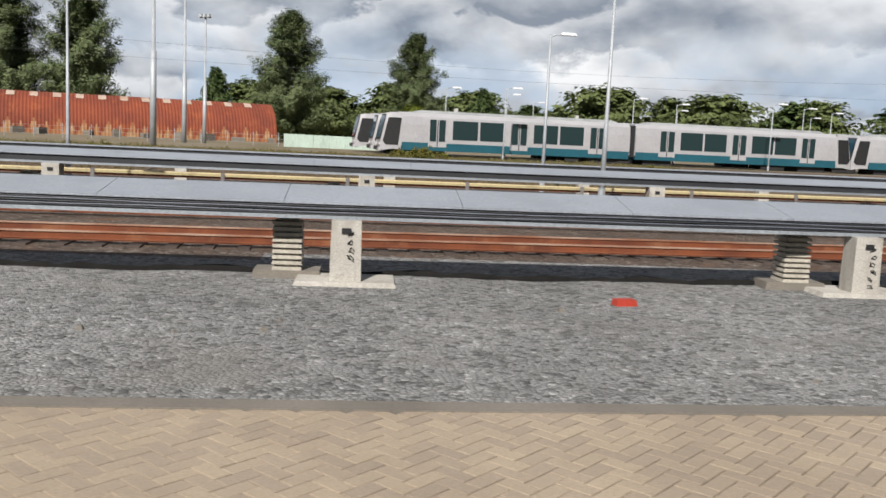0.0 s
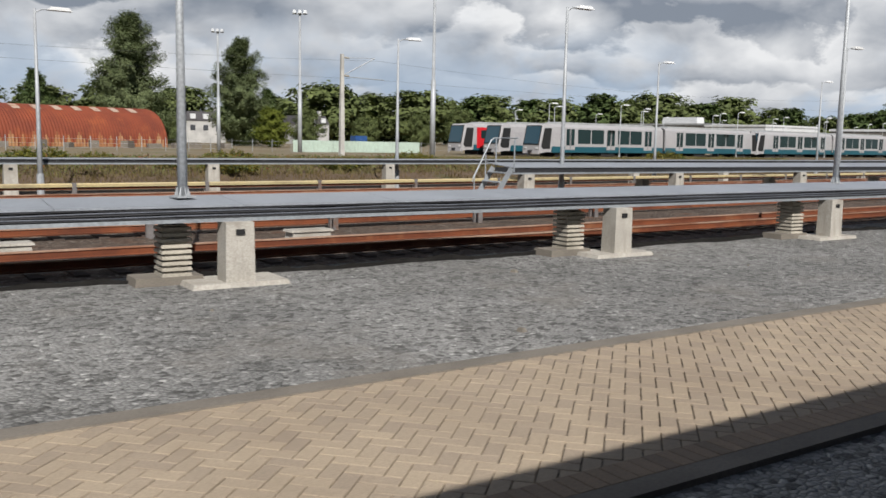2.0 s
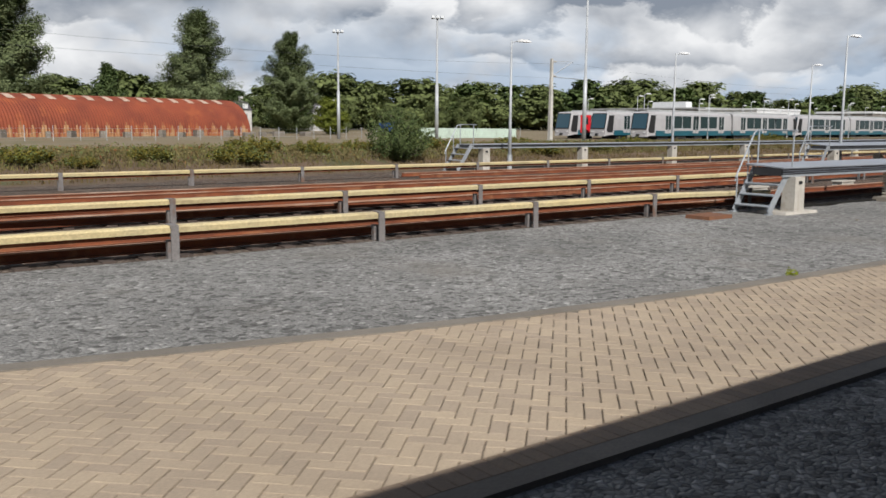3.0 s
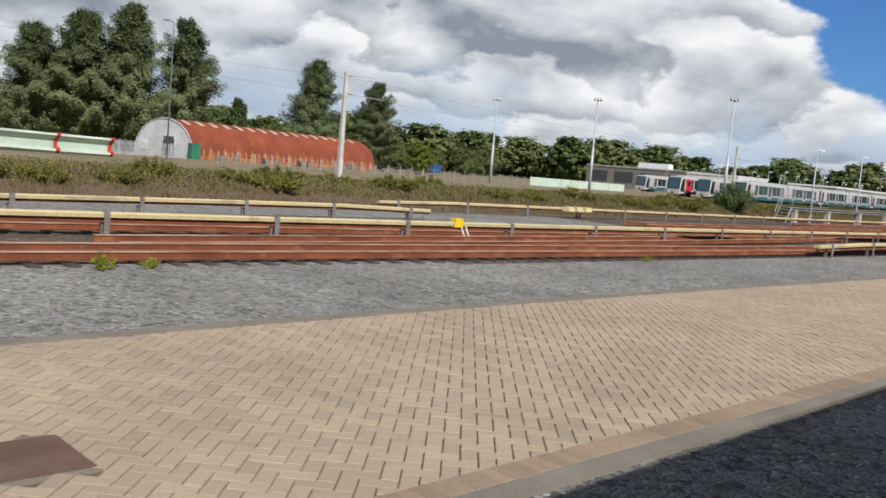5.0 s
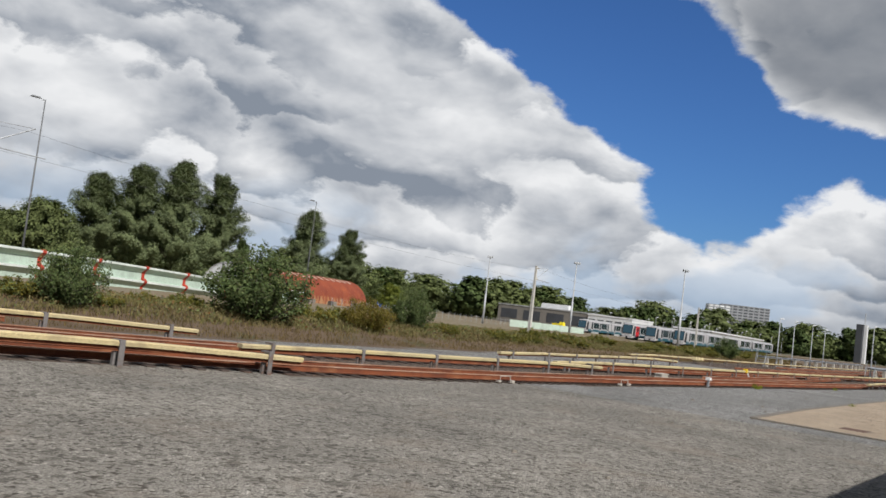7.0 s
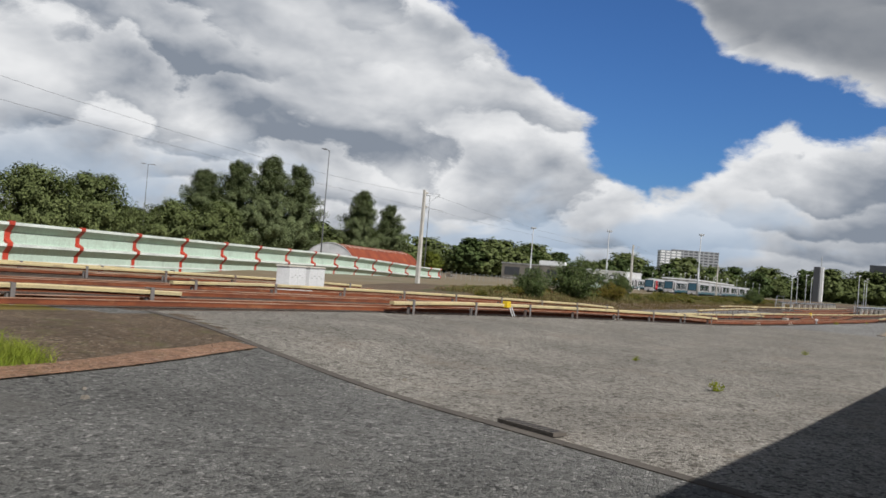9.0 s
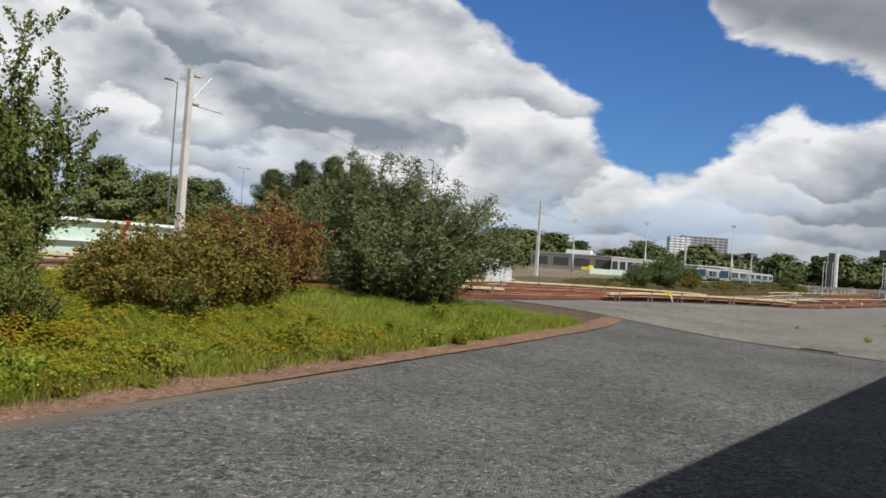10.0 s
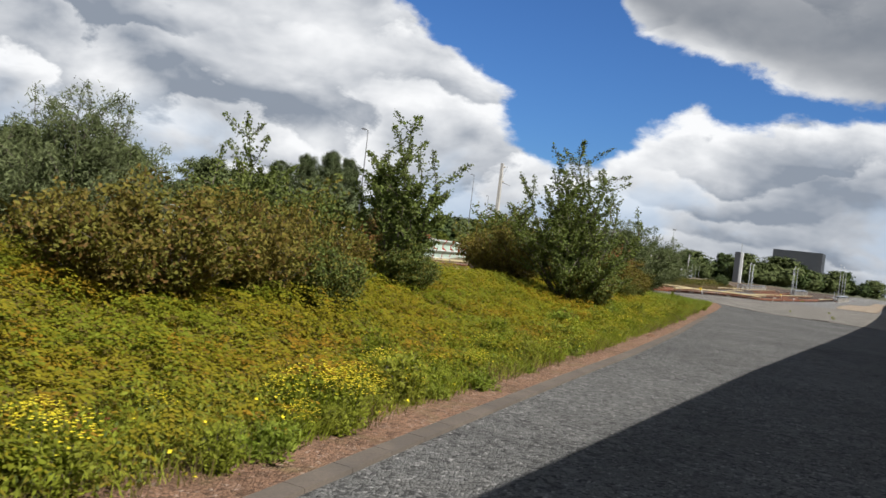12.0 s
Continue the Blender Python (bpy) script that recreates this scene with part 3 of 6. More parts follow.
def cover_rail(label, f, x0, x1, height, post_step=5.0, slope=0.0):
    """A third rail under a pale yellow cover on short posts, its ends ramped."""
    c = thing("third_rail", label, "third rail", group="third rails")
    pts = []
    for x in run(x0, x1, 2.5):
        e = min(abs(x - x0), abs(x - x1))
        pts.append((x, f(x), land(x, f(x)) + height - 0.10 * max(0.0, 1 - e / 5.0)))
    prof = [(-0.13, -0.12), (0.13, -0.12), (0.15, -0.02), (0.10, 0.015), (-0.10, 0.015), (-0.15, -0.02)]
    for i in range(0, len(pts) - 1, 2):
        seg = pts[i:i + 3]
        if len(seg) > 1:
            part("cover_board", Shape().sweep(prof, seg), YELLOW, c)
    part("conductor_rail", Shape().sweep([(-0.05, -0.21), (0.05, -0.21), (0.05, -0.11), (-0.05, -0.11)], pts), RUST, c, "rusty steel conductor rail")
    bracket = Shape().box((0, 0, 0.0), (0.16, 0.34, 0.05)).box((0, -0.17, -0.30), (0.15, 0.03, 0.66)).box((0, 0.1, -0.45), (0.12, 0.10, 0.36)).mesh("post", POSTG)
    for x in run(x0 + (1.2 if x0 < x1 else -1.2), x1 - (1.2 if x0 < x1 else -1.2), post_step):
        ob = part("post", bracket, None, c)
        ob.location = (x, f(x), land(x, f(x)) + height + 0.0)
    return c


YEL = "pale yellow covered third rail beside rusty track"
cover_rail(YEL, lambda x: rail_y(x) - 0.55, -58.3, -97, 0.62)
cover_rail(YEL, lambda x: rail_y(x) - 0.55, -163.5, -196.6, 0.62)
cover_rail(YEL, lambda x: rail_y(x) + 0.85, -206, -246, 0.62)
cover_rail(YEL, lambda x: rail_y(x) + 20.2, -176, -262, 0.62)
cover_rail(YEL, lambda x: rail_y(x) + 23.2, -188, -262, 0.62)
cover_rail(YEL, lambda x: rail_y(x) + 4.9, -35, -141, 0.62)
cover_rail(YEL, lambda x: rail_y(x) + 3.35, -139, -162.5, 0.6)
cover_rail(YEL, lambda x: rail_y(x) + 9.4 + 3.4 * step(-139, -108, x), -107, -139.5, 0.6)
cover_rail(YEL, lambda x: rail_y(x) + 9.0, -160, -200, 0.62)
cover_rail(YEL, lambda x: rail_y(x) + 17.7, 45, -106, 0.62)


# ---- cable trays on pillars ----
GRAFFITI = ((8.9, BLACK, 9), (-0.3, BLACK, 7), (-16.9, BLACK, 3))


CABLEG = material("grey_cable_sheath", (0.13, 0.14, 0.165), 0.5, scale=2.0, grain=20.0)


def cable_tray(f, x0, x1, top, pillars, width=lambda x: 1.25, near=True, deep=0.235, pitch=lambda x: 0.0):
    """A raised cable trough with a flat cover on concrete pillars."""
    tr = thing("cable_tray", "raised galvanised cable trough on concrete pillars beside track", "cable trough", group="cable trays")
    base = lambda x: land(x, f(x))
    x0, x1 = min(x0, x1), max(x0, x1)
    xs = run(x0, x1, 3.0)
    for i in range(len(xs) - 1):
        a, b = xs[i], xs[i + 1]
        g = 0.006
        seg = [(x, f(x), top) for x in run(a, b - (0.012 if b > a else -0.012), 1.5)]
        rear = [(x, y + width(x), z + pitch(x)) for x, y, z in seg]
        s = Shape().add([(x, y - g, z + d) for d in (-0.035, 0.0) for x, y, z in seg] + [(x, y, z + d) for d in (-0.035, 0.0) for x, y, z in rear], [])
        n = len(seg)
        for j in range(n - 1):
            s.fs += [(n + j, n + j + 1, 3 * n + j + 1, 3 * n + j), (j, j + 1, 2 * n + j + 1, 2 * n + j), (j, j + 1, n + j + 1, n + j), (2 * n + j, 2 * n + j + 1, 3 * n + j + 1, 3 * n + j)]
        s.fs += [(0, n, 3 * n, 2 * n), (n - 1, 2 * n - 1, 4 * n - 1, 3 * n - 1)]
        part("cover_plate", s, TRAYTOP, tr)
    line = [(x, f(x), top) for x in run(x0, x1, 2.0)]
    part("trough", Shape().sweep([(0.05, 0.03 - deep), (1.0, 0.03 - deep), (1.0, -0.036), (0.05, -0.036)], line), CABLE, tr, "dark open trough full of black cables")
    part("edge_rail", Shape().sweep([(0.0, -deep), (0.05, -deep), (0.05, 0.06 - deep), (0.0, 0.06 - deep)], line), STEEL, tr, "galvanised lower edge rail")
    if near:
        rng = random.Random(5)
        for j in range(5):
            pts = [(x, f(x) + 0.02 - 0.012 * (j % 2), top - 0.065 - 0.034 * j + 0.012 * rng.uniform(-1, 1)) for x in run(x0, x1, 1.3)]
            part("cable", Shape().tube(pts, 0.014, 5), CABLEG if j % 2 else CABLE, tr, "sagging dark cable")
    pil = Shape()
    h = top - deep
    pil.box((0, 0, h / 2 - 0.1), (0.52, 0.44, h + 0.2), top=0.93)
    pm = pil.mesh("pillar", CONC)
    hole = Shape().box((0, -0.222, h - 0.16), (0.15, 0.02, 0.09)).mesh("bolt_pocket", BLACK)
    foot = Shape().box((0, 0, 0.03), (1.7, 0.95, 0.10), top=0.95).mesh("footing", CONC)
    for x, y in pillars:
        if near:
            ob = part("footing", foot, None, tr)
            ob.location = (x, y + 0.15, 0.0)
        ob = part("pillar", pm, None, tr, "pale weathered concrete pillar")
        ob.location = (x, y, base(x))
        part("bolt_pocket", hole, None, ob)
        for i, (gx, mat, rows) in enumerate(GRAFFITI):
            if near and abs(x - gx) < 1.0:
                rg = random.Random(int(gx * 10))
                for j in range(max(3, rows - 3)):
                    zc = h - 0.22 - j * 0.13
                    xc = 0.09 + 0.03 * rg.uniform(-1, 1)
                    pts = [(xc + 0.055 * math.cos(a * 1.3 + j) * rg.uniform(0.5, 1.2), -0.2195 + 0.0, zc + 0.05 * math.sin(a * 1.7 + j * 2) * rg.uniform(0.5, 1.2)) for a in range(7)]
                    part("scrawl", Shape().tube(pts, 0.009, 4), mat, ob, "black spray-painted scrawl")
        if near and abs(x + 26.2) < 1.0:
            rg = random.Random(6)
            rim = [(0.02 + 0.14 * math.cos(a * 0.52) * rg.uniform(0.5, 1.25) + 0.07 * math.sin(a * 1.9), 0.5 + 0.32 * math.sin(a * 0.52) * rg.uniform(0.6, 1.15)) for a in range(12)]
            part("paint_patch", Shape().add([(px_, yy, pz_) for yy in (-0.227, -0.21) for px_, pz_ in rim], [tuple(range(12)), tuple(range(23, 11, -1))] + [(a, (a + 1) % 12, 12 + (a + 1) % 12, 12 + a) for a in range(12)]), WHITE, ob, "patch of white paint")
    return tr


def make_stack():
    """A stack of ribbed dark blocks that carries the trough's far side."""
    o = thing("ribbed_support", "stack of grey-brown ribbed plastic blocks under a cable trough", "support block", group="ribbed supports")
    me = Shape().box((0, 0, 0.028), (0.50, 0.50, 0.056), top=0.97).box((0, 0, 0.076), (0.37, 0.37, 0.040)).mesh("block", PLASTICK)
    for i in range(9):
        part("block", me, None, o).location = (0, 0, i * 0.096)
    return o


TRAY_TOP = 1.35
tray_w = smooth_of([(40, 1.3), (-62, 1.25)], 4.0)
tray_rise = smooth_of([(40, 0.24), (0, 0.21), (-25, 0.12), (-62, 0.07)], 6.0)
PILLARS = [(x, tray_y(x) + 0.02) for x in (26.5, 17.7, 8.9, -0.3, -8.7, -17.45, -26.15, -34.6, -42.7, -51.5, -59.6)]
cable_tray(tray_y, 34, -60.2, TRAY_TOP, PILLARS, tray_w, deep=0.28, pitch=tray_rise)
first_stack = make_stack()
for i, (px, py) in enumerate(PILLARS[:-1]):
    m = pose(px - (1.0 if px > -20 else 0.88), py + 0.62, 0.14)
    solid("base_slab", Shape().box((0, 0, 0.07), (1.15, 0.62, 0.14), top=0.96), KERB, "flat concrete slab under a ribbed support", "slab", "support slabs", at=pose(px - 1.0, py + 0.66, 0.0))
    if i:
        copy_thing(first_stack, m)
    else:
        first_stack.matrix_basis = m

tray2_y = lambda x: tray_y(x) + 11.9
cable_tray(tray2_y, 45, -36.5, 1.52, [(x, tray2_y(x) + 0.1) for x in (36, 27, 18, 9, 0, -9, -18.3, -27.3, -35.7)], lambda x: 1.6, near=False, deep=0.28, pitch=lambda x: 0.12)
for px in (27, 18, 9, 0, -9, -18.3, -27.3):
    copy_thing(first_stack, pose(px - 1.0, tray2_y(px) + 1.1, 0.06))
tray3_y = lambda x: rail_y(x) + 20.8
cable_tray(tray3_y, 60, -53, 1.45, [(x, tray3_y(x) + 0.1) for x in (55, 46, 37, 28, 19, 10, 1, -8, -17, -26, -35, -44, -52)], near=False)


def steps_over(x, y, top, length=0.95, wide=1.15):
    """A steep steel stair with a tube handrail up to the end of a trough."""
    st = thing("steel_stair", "galvanised steel stair with handrail at the end of a cable trough", "stair", pose(x, y, 0), "steel stairs")
    z0 = land(x - length, y)
    rise = top - z0
    a = math.atan2(rise, length)
    for d in (0.0, wide):
        n = Vector((-math.sin(a), 0, math.cos(a))) * 0.10
        p, q = Vector((-length, d, z0 + 0.05)), Vector((0.0, d, top - 0.05))
        s = Shape().add([v + Vector((0, t, 0)) for t in (-0.02, 0.02) for v in (p - n, q - n, q + n, p + n)], [(0, 1, 2, 3), (7, 6, 5, 4)] + [(i, (i + 1) % 4, 4 + (i + 1) % 4, 4 + i) for i in range(4)])
        part("stringer", s, STEEL, st, "broad galvanised side plate")
        part("foot_plate", Shape().box((-length, d, z0 + 0.02), (0.28, 0.12, 0.04)), STEEL, st)
    for i in range(4):
        k = (i + 0.75) / 4.4
        tread = part("tread", Shape().box((-length * (1 - k), wide / 2, z0 + rise * k), (0.30, wide - 0.05, 0.04)), STEEL, st)
        part("nosing", Shape().tube([(-length * (1 - k) - 0.15, 0.03, z0 + rise * k), (-length * (1 - k) - 0.15, wide - 0.03, z0 + rise * k)], 0.035, 6), STEEL, tread)
    for d in (0.0, wide):
        if d == 0.0:
            part("end_post", Shape().tube([(0.12, d, top - 0.2), (0.12, d, top + 1.02), (0.30, d, top + 1.06)], 0.028, 6), STEEL, st)
            continue
        part("handrail", Shape().tube([(-length - 0.02, d, z0 + 0.92), (-length + 0.02, d, z0 + 1.05), (-0.12, d, top + 0.98), (0.02, d, top + 1.05), (0.32, d, top + 1.06)], 0.028, 6), STEEL, st)
        for k in (0.08, 0.62):
            zz = z0 + rise * k
            part("baluster", Shape().tube([(-length * (1 - k), d, zz), (-length * (1 - k), d, zz + 1.0)], 0.024, 6), STEEL, st)
        part("end_post", Shape().tube([(0.12, d, top - 0.2), (0.12, d, top + 1.05)], 0.028, 6), STEEL, st)
    part("top_bar", Shape().tube([(0.30, 0.0, top + 1.06), (0.32, wide, top + 1.06)], 0.026, 6), STEEL, st)
    return st


steps_over(-59.75, tray_y(-60) + 0.08, TRAY_TOP)
steps_over(-36.5, tray2_y(-36.5), 1.52)
steps_over(-53.0, tray3_y(-53), 1.45)


# ---- masts and lamps ----
def lamp_mast(x, y, top, base=None, heads=1, arm=1.0, ang=0.0, mat=None, label="slim galvanised lamp post with a flat white lantern", group="yard lamps", r=0.075):
    mat = mat or MASTG
    z = land(x, y) if base is None else base
    o = thing("lamp_post", label, "lamp post", pose(x, y, z, 0, 0, ang), group)
    h = top - z
    part("pole", Shape().tube([(0, 0, 0), (0, 0, h * 0.35), (0, 0, h)], [r * 1.5, r * 1.1, r * 0.62], 8), mat, o, smooth=True)
    if base is not None and base > 1.0:
        for ga in range(4):
            part("foot_gusset", Shape().box((0, 0, 0.14), (r * 5.0, 0.03, 0.28), rz=ga * math.pi / 4, top=0.35), mat, o)
        part("foot_plate", Shape().box((0, 0, 0.015), (r * 5.5, r * 5.5, 0.03)), mat, o)
    else:
        part("base_sleeve", Shape().tube([(0, 0, 0), (0, 0, 0.9)], [r * 1.9, r * 1.75], 8), mat, o)
    for i in range(heads):
        s = 1 if i == 0 else -1
        part("bracket", Shape().tube([(0, 0, h - 0.15), (s * 0.25 * arm, 0, h - 0.02), (s * 0.6 * arm, 0, h + 0.02)], 0.03, 5), mat, o)
        part("lantern", Shape().box((s * (0.6 * arm + 0.28), 0, h + 0.04), (0.85, 0.34, 0.13), top=0.72), WHITE if mat is not MASTD else MASTD, o, "flat white lantern")
    return o


def flood_mast(x, y, top):
    z = land(x, y)
    h = top - z
    o = thing("floodlight_mast", "tall galvanised floodlight mast with twin lamps", "floodlight mast", pose(x, y, z, 0, 0, -25), "floodlight masts")
    part("pole", Shape().tube([(0, 0, 0), (0, 0, h * 0.45), (0, 0, h * 0.451), (0, 0, h)], [0.24, 0.21, 0.15, 0.11], 8), MASTG, o, smooth=True)
    part("crossbar", Shape().box((0, 0, h - 0.1), (1.5, 0.10, 0.10)), MASTG, o)
    for s in (-0.55, 0.0, 0.55):
        part("floodlight", Shape().box((s, -0.2, h + 0.12), (0.42, 0.36, 0.34), top=0.7), MASTG, o)
    return o


def catenary(x, y, top, mat, arm=2.6, ang=0.0, label="slender catenary mast with a bracket arm"):
    z = land(x, y)
    h = top - z
    o = thing("catenary_mast", label, "catenary mast", pose(x, y, z, 0, 0, ang), "catenary masts")
    part("mast", Shape().box((0, 0, h / 2), (0.34, 0.34, h), top=0.6), mat, o)
    part("arm", Shape().tube([(0.05, 0, h - 1.5), (arm, 0, h - 0.15)], 0.035, 5), MASTG, o)
    part("tie_rod", Shape().tube([(0.05, 0, h - 0.25), (arm, 0, h - 0.15)], 0.02, 5), MASTG, o)
    part("registration_arm", Shape().tube([(0.05, 0, h - 1.55), (arm + 0.8, 0, h - 1.65)], 0.03, 5), MASTG, o)
    for zz in (h - 0.25, h - 1.5):
        part("insulator", Shape().tube([(0.2, 0, zz), (0.55, 0, zz)], 0.07, 6), PLASTICK, o)
    return o


for lx, ly, lt in ((-13.2, 40.6, 7.7), (-34.1, 38.2, 7.4), (-51.1, 35.7, 7.0), (8.7, 43.6, 7.7), (-12.0, 28.2, 7.8), (-33.0, 26.8, 7.8), (8.5, 31.5, 7.8)):
    lamp_mast(lx, ly, lt, ang=0)
lamp_mast(-32.9, 14.75, 9.0, base=1.43, r=0.062, ang=10, label="tall tapered lamp post standing on the cable trough")
lamp_mast(-52.15, 14.3, 9.0, base=1.43, r=0.062, ang=10, label="tall tapered lamp post standing on the cable trough")
lamp_mast(-11.0, 15.35, 9.0, base=1.43, r=0.062, ang=10, label="tall tapered lamp post standing on the cable trough")
for fx, fy, ft in ((-19.4, 107.9, 15.1), (-17.6, 87.3, 15.3), (-15.2, 64.7, 15.6)):
    flood_mast(fx, fy, ft)
catenary(-28.1, 56.4, 8.3, MASTC, ang=0)
catenary(-95.95, 50.1, 8.6, MASTC, ang=0)
catenary(-160.1, 45.5, 9.6, MASTC, ang=0)
catenary(-222.1, 30.9, 9.95, MASTC, arm=1.2, ang=0)
lamp_mast(-87.0, 95.2, 16.25, mat=MASTD, label="tall dark street lamp with a flat lantern", group="street lamps", ang=180)
lamp_mast(-143.1, 72.3, 16.1, mat=MASTD, label="tall dark street lamp with a flat lantern", group="street lamps", ang=180)
lamp_mast(-200.0, 59.2, 15.3, mat=MASTD, label="tall dark street lamp with a flat lantern", group="street lamps", ang=180)


lamp_mast(-124.0, 131.5, 17.0, heads=2, mat=MASTD, label="tall dark street lamp with twin lanterns", group="street lamps", ang=160)


# ---- arched shed ----
def make_shed():
    a, b = Vector((-67.9, 135.6, 0)), Vector((-16.8, 152.6, 0))
    way = (b - a).normalized()
    L = (b - a).length
    R_, H_ = 6.5, 6.3
    zb = land(-40, 146) - 0.1
    o = thing("arched_shed", "long arched shed of rusted corrugated sheet with white gable", "shed", Matrix.Translation((a.x, a.y, zb)) @ Matrix.Rotation(math.atan2(way.y, way.x), 4, "Z"))
    n, seg = 220, 40

    def ring(x, r):
        return [(x, -math.cos(math.pi * j / seg) * R_ * r, math.sin(math.pi * j / seg) ** 0.86 * H_ * r) for j in range(seg + 1)]

    body = Shape()
    vs = []
    for i in range(n + 1):
        vs += ring(L * i / n, 1.0 + (0.006 if i % 2 else -0.006))
    fs_b, fs_f = [], []
    for i in range(n):
        for j in range(seg):
            f = (i * (seg + 1) + j, i * (seg + 1) + j + 1, (i + 1) * (seg + 1) + j + 1, (i + 1) * (seg + 1) + j)
            jj = min(j, seg - 1 - j)
            (fs_f if jj < (1, 2, 3, 4, 3, 1, 2)[i % 7] - (i // 7) % 2 else fs_b).append(f)
    body.add(vs, fs_b + fs_f)
    me = body.mesh("roof_sheet", [SHEDR, SHEDB])
    me.polygons.foreach_set("material_index", [0] * len(fs_b) + [1] * len(fs_f))
    part("roof_sheet", me, None, o, "rust red corrugated arch sheet, buff at its foot")
    # rooflight strips over the shoulder
    for k in range(16):
        x0 = 1.5 + k * (L - 3.0) / 16
        s = Shape()
        v = []
        for dx in (0.0, 1.15):
            for j in range(13, 18):
                t = math.pi * j / seg
                v.append((x0 + dx, -math.cos(t) * R_ * 1.012, math.sin(t) ** 0.86 * H_ * 1.012))
        s.add(v, [(j, j + 1, j + 6, j + 5) for j in range(4)])
        part("rooflight", s, SHEDL, o, "faded translucent rooflight strip")
    g = Shape()
    v = ring(0.05, 0.985)
    g.add(v, [tuple(range(len(v)))])
    v2 = ring(L - 0.05, 0.985)
    part("gable", g, SHEDW, o, "white clad gable end")
    part("rear_gable", Shape().add(v2, [tuple(range(len(v2)))]), SHEDR, o)
    rim = Shape().tube(ring(-0.02, 1.0), 0.09, 5)
    part("gable_trim", rim, SHEDW, o)
    arch = [(-1.2 - 1.3 * math.cos(math.pi * j / 10), 2.3 + 1.2 * math.sin(math.pi * j / 10)) for j in range(11)]
    arch = [(-2.5, 0.0)] + arch + [(0.1, 0.0)]
    na = len(arch)
    d = part("door", Shape().add([(x_, y_, z_) for x_ in (-0.11, 0.01) for y_, z_ in arch], [tuple(range(na)), tuple(range(2 * na - 1, na - 1, -1))] + [(j, (j + 1) % na, na + (j + 1) % na, na + j) for j in range(na)]), DARKB, o, "dark arched doorway")
    part("door_frame", Shape().box((-0.09, -1.2, 3.5), (0.14, 3.0, 0.2)).box((-0.09, -2.6, 1.7), (0.14, 0.16, 3.4)).box((-0.09, 0.2, 1.7), (0.14, 0.16, 3.4)), SHEDW, d)
    part("sign_panel", Shape().box((-0.1, 4.2, 1.8), (0.1, 1.2, 1.6)), WHITE, o)
    gc = solid("green_container", Shape().box((0, 0, 1.2), (1.5, 1.4, 2.4), top=0.97).box((0, -0.72, 1.2), (0.7, 0.06, 1.9)).box((0, 0, 2.43), (1.6, 1.5, 0.06)), GREENP, "green steel container beside the arched shed", "container", at=pose(-66.3, 128.2, land(-66, 128)))


make_shed()


